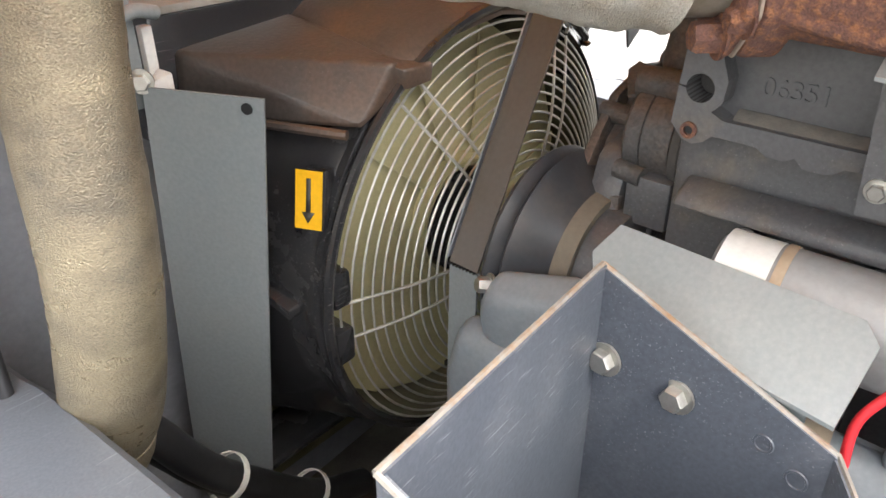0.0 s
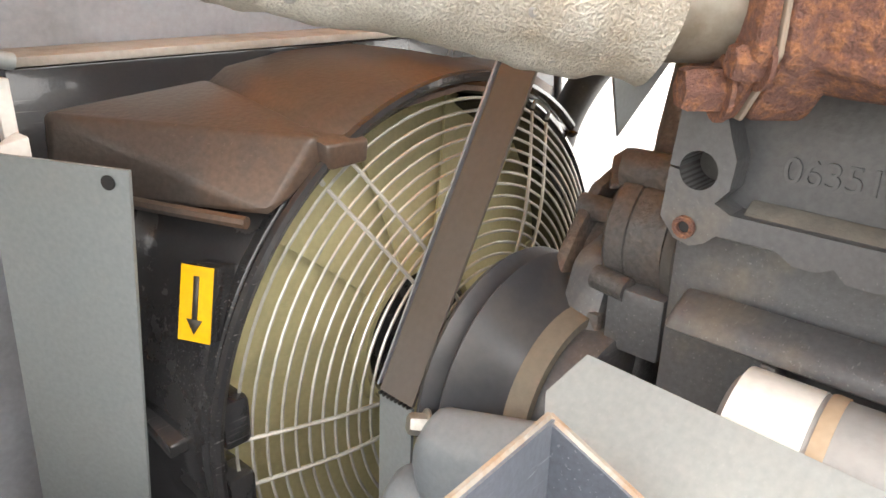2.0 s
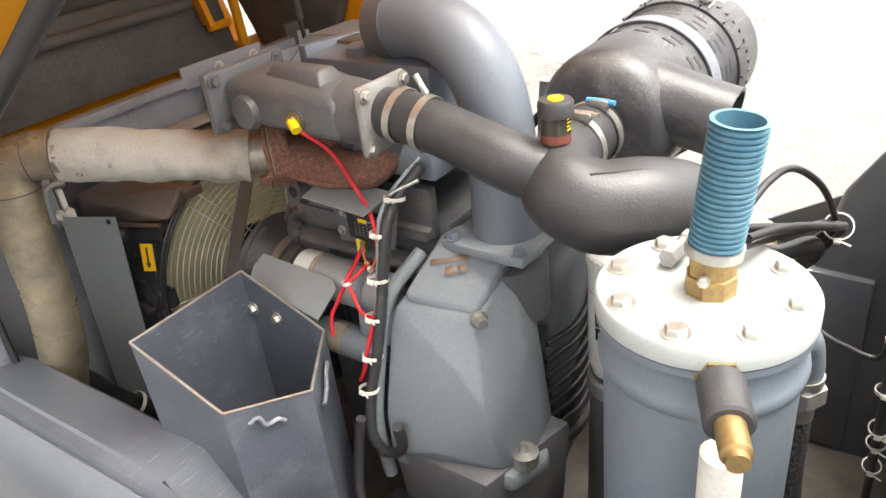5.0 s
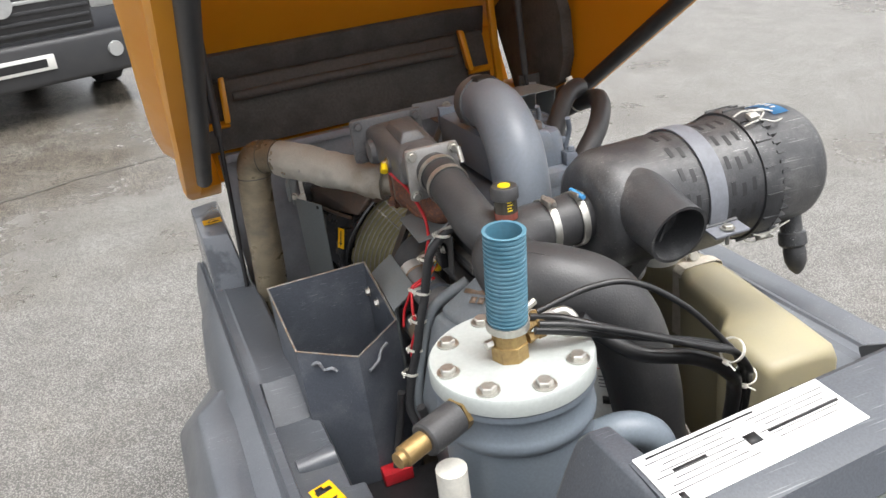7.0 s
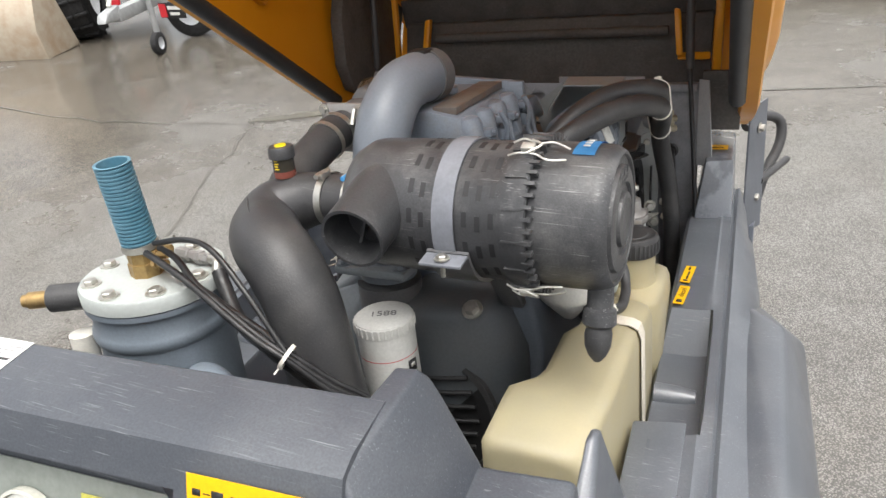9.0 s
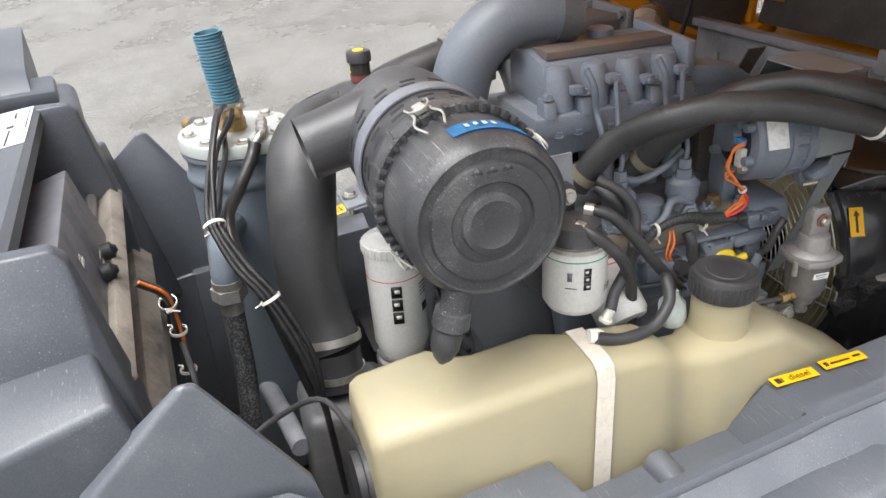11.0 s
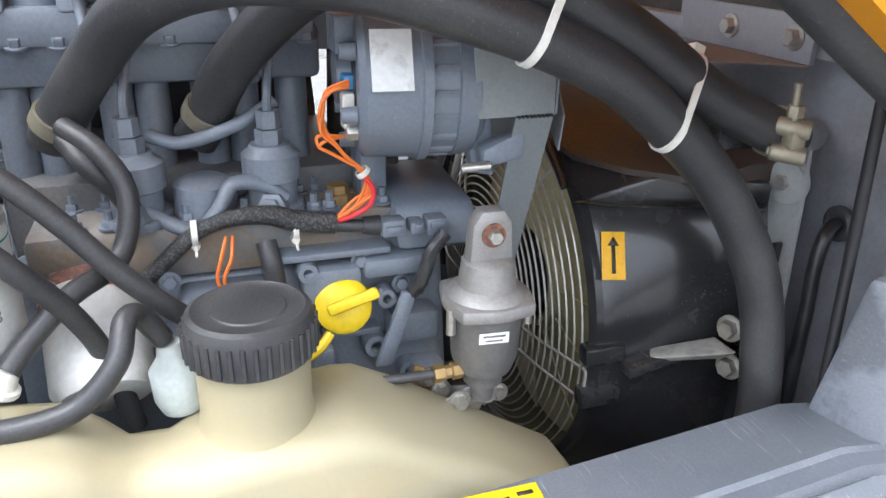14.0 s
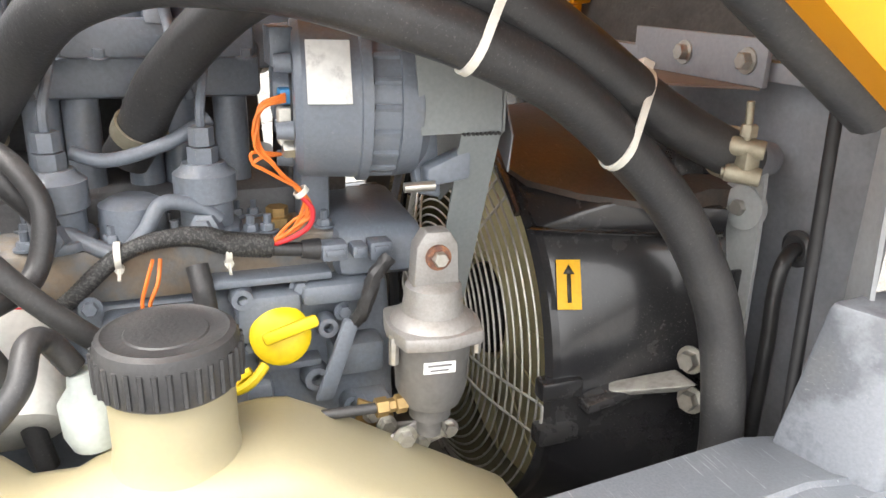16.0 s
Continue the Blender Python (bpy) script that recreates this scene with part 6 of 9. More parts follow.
    part("rear_bracket", hull([(x, y, z) for x, y, z in ((0.06, 0.99, 1.265), (0.06, 1.09, 1.27), (0.14, 0.99, 1.30), (0.14, 1.06, 1.295), (0.06, 0.99, 1.30), (0.14, 0.99, 1.27), (0.13, 1.13, 1.235), (0.08, 1.13, 1.235), (0.13, 1.13, 1.25), (0.14, 1.06, 1.27))], 0.006), ENGINE, t)
    part("mount_foot", hull([(-0.124, 1.112, 0.975), (-0.116, 1.128, 0.96), (-0.104, 1.118, 0.99), (-0.092, 1.05, 1.005), (-0.112, 1.045, 0.985), (-0.122, 1.05, 0.93), (-0.120, 1.12, 0.93), (-0.082, 1.12, 0.97), (-0.072, 1.05, 0.98), (-0.072, 1.12, 0.9), (-0.072, 1.05, 0.9)], 0.01, 3), CASTING, t, "pale grey cast mounting foot")
    part("mount_lobe", hull([(-0.127, 1.142, 0.935), (-0.097, 1.145, 0.942), (-0.130, 1.155, 0.88), (-0.124, 1.15, 0.62), (-0.087, 1.155, 0.9), (-0.087, 1.15, 0.62), (-0.132, 1.06, 0.93), (-0.132, 1.06, 0.62), (-0.087, 1.06, 0.94), (-0.087, 1.06, 0.62)], 0.014, 3), CASTING, t)
    part("mount_bolt", hexbolt((-0.106, 1.122, 0.974), (-0.75, 0.5, 0.2), 0.0115, 0.012), ZINC, t)
    return t


engine()


def compressor_block():
    t = thing("compressor_housing_casting", (0.03, 0.66, 0.55), "grey cast compressor bell housing with bolted flange", "compressor casting")
    left = [(-0.05, 0.745, 1.095), (-0.125, 0.765, 1.055), (-0.135, 0.77, 1.03), (-0.105, 0.655, 1.045), (-0.02, 0.655, 1.085), (-0.02, 0.745, 1.1), (-0.168, 0.775, 0.90), (-0.17, 0.775, 0.83), (-0.165, 0.70, 0.86), (-0.14, 0.63, 0.95), (-0.13, 0.615, 0.84), (-0.07, 0.60, 0.84), (-0.06, 0.61, 0.99), (0.0, 0.63, 1.0), (0.0, 0.61, 0.8), (0.0, 0.775, 0.8), (-0.14, 0.66, 0.99)]
    part("left_casting", hull(left, 0.016, 3), CASTING, t, "stained grey casting with rounded ribs")
    part("left_top_boss", hull([(-0.045, 0.742, 1.125), (-0.118, 0.757, 1.07), (-0.095, 0.66, 1.055), (-0.01, 0.65, 1.11), (-0.01, 0.735, 1.128), (-0.11, 0.74, 1.03), (-0.09, 0.66, 1.03), (-0.03, 0.66, 1.05)], 0.007, 3), CASTING, t)
    mtx = on_face((-0.062, 0.703, 1.0985), (0.5, -0.78, 0.1), (0.75, 0.45, 0.48))
    bars("cast_mark", mtx, [(-0.012, 0.008, 0.05, 0.009), (0.004, -0.008, 0.012, 0.012), (-0.012, -0.008, 0.012, 0.012)], surface("rust_stain_paint", (0.3, 0.2, 0.13), 0.7, col2=(0.2, 0.18, 0.17), scale=90, lo=0.4, hi=0.6), t)
    part("side_flange", pipe([(-0.06, 0.765, 1.10), (-0.125, 0.777, 1.06), (-0.155, 0.785, 0.97), (-0.172, 0.79, 0.88), (-0.165, 0.79, 0.78)], 0.010, 10, 6), CASTING, t)
    part("lower_block", hull([(x, y, z) for x, y, z in ((-0.165, 0.62, 0.84), (-0.165, 0.78, 0.84), (0.0, 0.58, 0.84), (0.0, 0.78, 0.84), (-0.15, 0.64, 0.62), (-0.15, 0.78, 0.62), (0.0, 0.6, 0.62), (0.0, 0.78, 0.62))], 0.012), ENGDARK, t)
    part("gear_bolt", hexbolt((-0.101, 0.652, 1.053), (-0.6, -0.8, 0.1), 0.015, 0.016), ZINC, t)
    part("lower_flange", hull([(-0.168, 0.775, 0.835), (-0.06, 0.585, 0.825), (-0.168, 0.775, 0.805), (-0.06, 0.585, 0.795), (-0.02, 0.62, 0.83), (-0.13, 0.60, 0.835), (-0.13, 0.60, 0.805), (-0.02, 0.62, 0.80)], 0.008), CASTING, t)
    part("drain_plug", lathe([(0, 0.017), (0.01, 0.019), (0.022, 0.019), (0.024, 0.006), (0.036, 0.005)], (-0.10, 0.60, 0.835), (0, 0, 1), 20), ZINC, t, "bright zinc plug")
    right = [(0.04, 0.62, 1.05), (0.04, 0.75, 1.075), (0.14, 0.625, 1.06), (0.185, 0.66, 1.055), (0.18, 0.74, 1.07), (0.215, 0.66, 0.95), (0.22, 0.75, 0.95), (0.225, 0.66, 0.66), (0.225, 0.75, 0.66), (0.0, 0.62, 0.66), (0.0, 0.75, 0.66)]
    part("bell_housing", hull(right, 0.02, 3), surface("dark_grey_casting", (0.075, 0.085, 0.095), 0.5, col2=(0.12, 0.12, 0.12), scale=10, bump=0.15), t, "dark grey bell housing")
    part("bell_bolt", hexbolt((0.165, 0.642, 1.06), (0, -0.6, 0.8), 0.02, 0.013), ZINC, t)
    part("opening_ring", lathe([(0.0, 0.118), (0.012, 0.118), (0.012, 0.108), (0.0, 0.106)], (0.085, 0.632, 0.86), (0, -1, 0.12), 56, closed=False), RUBBER, t, "round black rim")
    # flat black disc in place of the shaded depth behind the grille
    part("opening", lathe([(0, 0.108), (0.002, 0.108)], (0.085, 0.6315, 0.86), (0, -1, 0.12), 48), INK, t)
    for i in range(7):
        part("grille_bar", pipe([(0.0 + 0.01 * abs(i - 3) * 0.5, 0.625, 0.79 + 0.026 * i), (0.085, 0.615, 0.785 + 0.026 * i), (0.17 - 0.01 * abs(i - 3) * 0.5, 0.625, 0.79 + 0.026 * i)], 0.004, 10, 5), BATTERY, t)
    part("column", pipe([(0.008, 0.672, 1.0), (0.008, 0.672, 1.08)], 0.052, 30, 2), ENGDARK, t)
    return t


compressor_block()


# ---- intake manifold, exhaust ----
def manifold():
    t = thing("intake_manifold", (-0.1, 0.88, 1.25), "dark grey cast intake manifold with bolted flanges", "manifold")
    body = [(-0.135, 0.80, 1.275), (-0.135, 0.80, 1.325), (-0.06, 0.80, 1.275), (-0.06, 0.80, 1.325), (-0.14, 0.99, 1.285), (-0.14, 0.99, 1.335), (-0.05, 0.99, 1.285), (-0.05, 0.99, 1.34), (-0.12, 0.95, 1.345), (-0.07, 0.95, 1.345), (-0.115, 0.83, 1.338), (-0.07, 0.83, 1.338)]
    part("plenum", hull(body, 0.009, 3), ENGDARK, t)
    part("raised_top", hull([(-0.122, 0.83, 1.335), (-0.075, 0.83, 1.335), (-0.118, 0.93, 1.34), (-0.08, 0.93, 1.34), (-0.112, 0.84, 1.352), (-0.085, 0.84, 1.352), (-0.11, 0.92, 1.354), (-0.088, 0.92, 1.354)], 0.003), ENGDARK, t)
    part("neck", lathe([(0, 0.034), (0.045, 0.04)], (-0.095, 0.765, 1.302), (0, 1, 0), 30), ENGDARK, t)
    fl = part("hose_flange", hull([(x, y, z) for x in (-0.137, -0.05) for y in (0.756, 0.768) for z in (1.262, 1.345)], 0.006), ALU, t, "bright square flange")
    for x, z in ((-0.128, 1.272), (-0.06, 1.272), (-0.128, 1.335), (-0.06, 1.335)):
        part("bolt", hexbolt((x, 0.756, z), (0, -1, 0), 0.011, 0.006), ZINC, fl)
    part("end_flange", hull([(x, y, z) for x in (-0.165, -0.03) for y in (0.985, 1.0) for z in (1.27, 1.352)], 0.008), ENGDARK, t)
    for x, z in ((-0.152, 1.282), (-0.045, 1.282), (-0.152, 1.34), (-0.045, 1.34)):
        part("bolt", hexbolt((x, 0.985, z), (0, -1, 0), 0.012, 0.007), ENGDARK, t)
    part("side_boss", lathe([(0, 0.024), (0.012, 0.02), (0.014, 0.012)], (-0.135, 0.95, 1.30), (-1, 0, 0), 24), ENGDARK, t)
    part("lug_boss", lathe([(0, 0.016), (0.008, 0.015)], (-0.132, 0.866, 1.297), (-1, 0, 0.1), 20), ENGDARK, t)
    part("lug_nut", hexbolt((-0.14, 0.866, 1.297), (-1, 0, 0.1), 0.014, 0.008), BRASS, t, "brass cable nut")
    for y in (0.80, 0.88, 0.96):
        part("runner", pipe([(-0.09, y, 1.29), (-0.05, y, 1.26), (-0.03, y, 1.23)], 0.022, 18, 4), ENGDARK, t)
    return t


manifold()


def exhaust():
    t = thing("exhaust_pipe", (-0.33, 1.25, 0.86), "heat-stained exhaust pipe wrapped in soiled pale insulation", "exhaust pipe")
    part("vertical_pipe", pipe([(-0.351, 1.288, 0.895), (-0.347, 1.262, 0.95), (-0.342, 1.238, 1.05), (-0.335, 1.238, 1.17), (-0.328, 1.236, 1.232)], [0.033, 0.0345, 0.034, 0.034, 0.033], 30, 10, wobble=0.02), HOTPIPE, t, "crinkled heat-tinted pipe wrap")
    part("elbow", pipe([(-0.328, 1.236, 1.226), (-0.325, 1.234, 1.246), (-0.315, 1.226, 1.26), (-0.295, 1.205, 1.265), (-0.272, 1.18, 1.262)], [0.034, 0.034, 0.034, 0.033, 0.033], 28, 6, wobble=0.015), HOTPIPE, t)
    part("lower_elbow", pipe([(-0.350, 1.282, 0.905), (-0.352, 1.293, 0.88), (-0.362, 1.304, 0.862), (-0.385, 1.312, 0.854), (-0.42, 1.316, 0.85)], 0.0335, 24, 6), HOTPIPE, t)
    for c, ax in (((-0.329, 1.2365, 1.222), (0.05, 0, 1)), ((-0.301, 1.212, 1.2635), (0.72, -0.7, 0.02)), ((-0.279, 1.187, 1.2625), (0.72, -0.7, -0.1))):
        part("wrap_seam", band(c, ax, 0.0338, 0.0016, 0.0008), FOAM, t, "dark seam of the wrap")
    wrap = pipe([(-0.278, 1.186, 1.262), (-0.255, 1.162, 1.257), (-0.23, 1.136, 1.25), (-0.205, 1.109, 1.2435), (-0.18, 1.083, 1.237), (-0.155, 1.056, 1.231), (-0.13, 1.03, 1.225), (-0.108, 1.008, 1.22)], [0.0335, 0.0362, 0.0358, 0.0352, 0.0346, 0.0352, 0.0366, 0.0362], 44, 12, seed=8)
    wrap.normal_update()
    for v in wrap.verts:
        v.co += v.normal * (0.0034 * noise.noise(v.co * 38) + 0.0014 * noise.noise(v.co * 110)) if v.normal.length else V(0, 0, 0)
    part("insulation", wrap, CLOTH, t, "soiled woven insulation wrap with rusty studs")
    part("bare_end", pipe([(-0.112, 1.012, 1.220), (-0.085, 0.985, 1.220)], 0.027, 24, 2), surface("pale_bare_pipe", (0.36, 0.33, 0.28), 0.4, metal=0.4, col2=(0.2, 0.16, 0.11), amount=0.8, scale=30, bump=0.2), t, "bare pale pipe end")
    RUSTSPOT = surface("rust_stain_cloth", (0.24, 0.15, 0.07), 0.7, col2=(0.44, 0.38, 0.29), amount=0.9, scale=160, bump=0.4)
    axis = V(-0.108 + 0.278, 1.008 - 1.186, 1.22 - 1.262)
    for f, ang in ((0.12, 208), (0.30, 182), (0.47, 228), (0.82, 172), (0.84, 240), (0.22, 238), (0.80, 205)):
        c = V(-0.278, 1.186, 1.262) + axis * f
        side = V(-0.72, -0.69, 0).normalized()
        d = (side * -math.cos(radians(ang)) + V(0, 0, 1) * math.sin(radians(ang))).normalized()
        p = c + d * 0.0352
        part("rust_stain", lathe([(0, 0.0046), (0.0005, 0.0036), (0.0008, 0.0)], p, d, 14, closed=False), RUSTSPOT, t, "rust-stained patch round a stud")
        part("stud", lathe([(0.0, 0.0024), (0.002, 0.0024), (0.0023, 0.0012), (0.0014, 0.0)], p, d, 12, closed=False), ALU, t, "small steel pin")
    m = thing("exhaust_manifold", (-0.06, 0.9, 1.2), "rusted cast iron exhaust manifold", "exhaust manifold")
    fc, fe, fs = V(-0.086, 0.983, 1.220), V(0.7, -0.7, 0).normalized(), V(0.7, 0.7, 0).normalized()
    def flange_plate(a0, a1, grow):
        return hull([fc + fe * a + fs * b + V(0, 0, c) for a in (a0, a1) for b, c in ((-0.014 - grow, -0.046), (0.012, -0.046), (-0.036 - grow, -0.02), (0.034, -0.02), (-0.036 - grow, 0.03), (0.034, 0.03), (-0.02, 0.046), (0.02, 0.046))], 0.004)
    part("pipe_flange", flange_plate(-0.010, -0.002, 0.0), RUST, m)
    part("gasket", flange_plate(-0.0022, 0.0002, -0.0006), surface("pale_gasket", (0.3, 0.24, 0.19), 0.7), m, "pale gasket edge")
    part("flange", flange_plate(0.0, 0.024, 0.001), RUST, m)
    part("flange_nut", hexbolt(fc + fe * -0.010 + V(-0.010, -0.010, -0.034), (-0.7, 0.7, 0), 0.015, 0.016), RUST, m)
    part("log", pipe([(-0.08, 0.975, 1.219), (-0.077, 0.95, 1.213), (-0.075, 0.90, 1.209), (-0.073, 0.86, 1.208), (-0.066, 0.825, 1.213), (-0.045, 0.812, 1.232), (-0.03, 0.812, 1.25)], [0.031, 0.0285, 0.0265, 0.0255, 0.025, 0.025, 0.026], 26, 7, wobble=0.02), RUST, m)
    part("log_rib", pipe([(-0.098, 0.958, 1.201), (-0.098, 0.91, 1.195), (-0.095, 0.87, 1.194), (-0.084, 0.83, 1.2)], 0.0055, 10, 5), RUST, m)
    part("runner", pipe([(-0.07, 0.905, 1.205), (-0.045, 0.905, 1.232), (-0.02, 0.905, 1.245)], 0.02, 18, 4), RUST, m)
    for s in (-1, 1):
        part("stud", hexbolt(V(-0.092, 0.98, 1.223) + V(0.5, 0.5, 0).normalized() * 0.02 * s + V(0, 0, 0.026 * s), (-0.7, 0.7, 0), 0.012, 0.012), RUST, m)


exhaust()


# ---- sheet metal on the left ----
def sheet_box():
    t = thing("sheet_metal_box", (-0.27, 0.9, 0.56), "open scratched dark blue-grey sheet metal box", "metal box")
    top = [V(-0.184, 0.991, 1.08), V(-0.371, 0.975, 1.086), V(-0.356, 0.847, 1.017), V(-0.26, 0.799, 1.0), V(-0.171, 0.86, 1.014)]
    c = sum(top, V(0, 0, 0)) / 5
    RAWEDGE = surface("bare_scratched_edge", (0.3, 0.28, 0.25), 0.5, metal=0.4, col2=(0.3, 0.16, 0.07), amount=0.8, scale=60)
    bot = [V(p.x, p.y, 0.56) for p in top]
    for i in range(5):
        a, b, a2, b2 = top[i], top[(i + 1) % 5], bot[i], bot[(i + 1) % 5]
        nrm = (b - a).cross(a2 - a).normalized()
        if nrm.dot(c - a) < 0:
            nrm = -nrm
        part("side_panel", slab([a, b, b2, a2], nrm * 0.0028), DARKSHEET, t, "scratched dark sheet panel")
        part("raw_edge", pipe([a, b], 0.0016, 6, 1, False), RAWEDGE, t)
    part("floor_panel", slab([p + V(0, 0, 0.002) for p in bot], (0, 0, 0.003)), DARKSHEET, t)
    for p in (V(-0.1915, 0.982, 1.0215), V(-0.187, 0.940, 1.0145)):
        part("bolt", hexbolt(p + V(0.006, 0, 0), (-1, 0.1, 0), 0.013, 0.008), ZINC, t)
    for p, r in ((V(-0.1825, 0.975, 1.066), 0.003), (V(-0.178, 0.893, 1.007), 0.0045), (V(-0.176, 0.874, 0.992), 0.005)):
        part("hole", lathe([(0, r * 1.3), (0.0008, r * 1.2), (0.0008, r), (0.0002, r * 0.9), (0.0002, 0)], p, (-1, 0.1, 0), 18, closed=False), DARKSHEET, t, "plugged punched hole")
    for pts in (((-0.335, 0.835, 0.99), (-0.325, 0.829, 0.995), (-0.318, 0.826, 0.98), (-0.305, 0.819, 0.982), (-0.298, 0.816, 0.975)), ((-0.245, 0.803, 0.965), (-0.225, 0.817, 0.97), (-0.215, 0.824, 0.985), (-0.2, 0.834, 0.99))):
        part("weld_bead", pipe([V(*p) + V(0, -0.002, 0) for p in pts], 0.003, 8, 5, wobble=0.3), surface("grey_weld", (0.25, 0.26, 0.28), 0.5, metal=0.4), t)
    f = thing("cover_plate", (-0.13, 0.93, 0.95), "bent light grey sheet metal cover plate", "cover plate")
    part("plate_face", slab([(-0.172, 1.0, 1.05), (-0.142, 1.02, 1.058), (-0.126, 1.011, 1.073), (-0.127, 0.872, 1.066), (-0.134, 0.862, 1.058), (-0.172, 0.866, 1.03)], (0, 0, -0.0025)), SHEET, f)
    part("plate_stay", box(-0.166, -0.162, 0.88, 0.98, 0.58, 1.03, 0.0), SHEET, f)
    g = thing("baffle_plate", (-0.225, 1.28, 0.6), "tall light grey sheet metal baffle plate", "baffle plate")
    part("plate_face", slab([(-0.206, 1.245, 1.122), (-0.248, 1.328, 1.124), (-0.245, 1.40, 0.60), (-0.203, 1.32, 0.60), (-0.2035, 1.315, 0.724)], (0.002, 0.001, 0)), SHEET, g)
    part("plate_hole", lathe([(0, 0.0042), (0.0008, 0.0042)], (-0.2125, 1.2565, 1.1145), (-0.88, -0.44, 0), 16), INK, g)
    part("bracket", box(-0.252, -0.239, 1.338, 1.344, 1.105, 1.195, 0.001), SHEET, g)
    part("bracket_foot", hull([(-0.246, 1.325, 1.108), (-0.224, 1.325, 1.108), (-0.246, 1.325, 1.126), (-0.224, 1.325, 1.13), (-0.24, 1.345, 1.108), (-0.224, 1.345, 1.13)], 0.002), WHITEPT, g)
    part("bracket_pipe", pipe([(-0.258, 1.33, 1.12), (-0.258, 1.33, 1.15), (-0.254, 1.332, 1.168), (-0.24, 1.334, 1.174), (-0.222, 1.336, 1.17)], 0.005, 12, 5), SHEET, g, "pale bent pipe")
    part("bracket_bolt", hexbolt((-0.247, 1.328, 1.128), (-0.7, -0.7, 0), 0.011, 0.006), ZINC, g)
    h = thing("cooler_top_box", (0.0, 1.34, 1.15), "dark sheet metal duct on top of the cooler", "duct")
    part("duct_body", box(-0.222, 0.24, 1.352, 1.398, 1.06, 1.164, 0.002), BLACKGLOSS, h, "black cooler duct")


sheet_box()


# ---- right side: filters, hoses, alternator ----
def spin_on(name, label, top, axis, r, L, parent_kind="filter"):
    t = thing(name, top, label, "filter")
    ax = Vector(axis).normalized()
    part("can", lathe([(0, r * 0.93), (0.002, r), (L * 0.88, r), (L * 0.93, r * 0.93), (L * 0.985, r * 0.86), (L, r * 0.7)], top, ax, 44), WHITEPT, t)
    return t


def fuel_filter():
    c = V(0.287, 0.727, 1.147)
    ax = V(0.02, 0, -1)
    t = spin_on("fuel_filter", "white spin-on fuel filter with black pictograms and a green band", c, ax, 0.0415, 0.092)
    part("rim", lathe([(-0.003, 0.0422), (0.003, 0.0422)], c, ax, 44), ZINC, t)
    part("green_band", lathe([(0.012, 0.0417), (0.0135, 0.0417)], c, ax, 44), GREENINK, t)
    part("drain", lathe([(0.088, 0.012), (0.094, 0.011), (0.095, 0.007), (0.106, 0.006)], c, ax, 16), WHITEPT, t)
    part("drain_tab", hull([c + ax * 0.09 + V(dx, dy, dz) for dx in (-0.003, 0.003) for dy in (-0.018, 0.018) for dz in (-0.006, 0.004)], 0.001), WHITEPT, t)
    hd = part("filter_head", lathe([(-0.03, 0.022), (-0.026, 0.031), (-0.006, 0.034), (-0.003, 0.036)], c, ax, 32), RUBBER, t, "black filter head")
    for p in (V(0.262, 0.694, 1.193), V(0.263, 0.730, 1.194)):
        part("head_lug", hull([p + V(dx, dy, dz) for dx in (-0.03, -0.003) for dy in (-0.011, 0.011) for dz in (-0.03, 0.012)], 0.003), RUBBER, hd)
        part("bolt", hexbolt(p + V(-0.003, 0, 0), (1, 0, 0.15), 0.013, 0.008), ZINC, hd)
    d = V(0.97, -0.12, 0.02).normalized()
    m = on_face(c + ax * 0.036 + d * 0.0417, V(0.12, 0.97, 0), (0.02, 0, 1))
    for i in range(3):
        bars("pictogram", m, [(0.0, 0.011 - 0.0105 * i, 0.0095, 0.0098)], INK, t)
    bars("print", m @ Matrix.Translation((0, 0, 0.0004)), [(-0.001 + 0.001 * i, 0.011 - 0.0105 * i, 0.004, 0.0035) for i in range(3)], WHITEPT, t)
    m2 = on_face(c + ax * 0.036 + V(0.80, -0.6, 0.02).normalized() * 0.0417, V(0.6, 0.8, 0), (0.02, 0, 1))
    bars("print", m2, [(0, 0.004, 0.006, 0.012), (0.002, -0.012, 0.014, 0.0015)], GREYINK, t)
    m3 = on_face(c + ax * 0.058 + V(0.75, 0.66, 0.02).normalized() * 0.0417, V(-0.66, 0.75, 0), (0.02, 0, 1))
    flat_text("158", 0.013, m3 @ Matrix.Translation((0, 0, 0.0006)), GREYINK, t, "handwriting")
    part("bracket_plate", slab([(0.238, 0.665, 1.243), (0.238, 0.745, 1.243), (0.238, 0.755, 1.13), (0.238, 0.64, 1.13)], (-0.003, 0, 0)), BAYWALL, t, "dark grey bracket plate")
    o = spin_on("oil_filter", "white spin-on oil filter with black pictograms", V(0.07, 0.541, 1.092), V(0.02, 0.02, -1), 0.0425, 0.2)
    c = V(0.07, 0.541, 1.092)
    ax = V(0.02, 0.02, -1).normalized()
    part("knurled_top", lathe([(0.002, 0.041), (0.004, 0.0437), (0.018, 0.0437), (0.02, 0.043)], c, ax, 40), WHITEPT, o)
    for k in range(30):
        a = 2 * math.pi * k / 30
        p = c + V(math.cos(a), math.sin(a), 0) * 0.0438
        part("flute", rod(p + ax * 0.005, p + ax * 0.018, 0.0016, seg=5), WHITEPT, o)
    part("red_line", lathe([(0.056, 0.0427), (0.0572, 0.0427)], c, ax, 40), REDPL, o)
    flat_text("1588", 0.02, on_face(c - ax * 0.0008, (0.9, 0.4, 0), (-0.4, 0.9, 0)), GREYINK, o, "handwriting")
    for ang in (-14, 168):
        d = V(math.cos(radians(ang)), math.sin(radians(ang)), 0)
        m = on_face(c + ax * 0.1 + d * 0.0429, V(-d.y, d.x, 0), -ax)
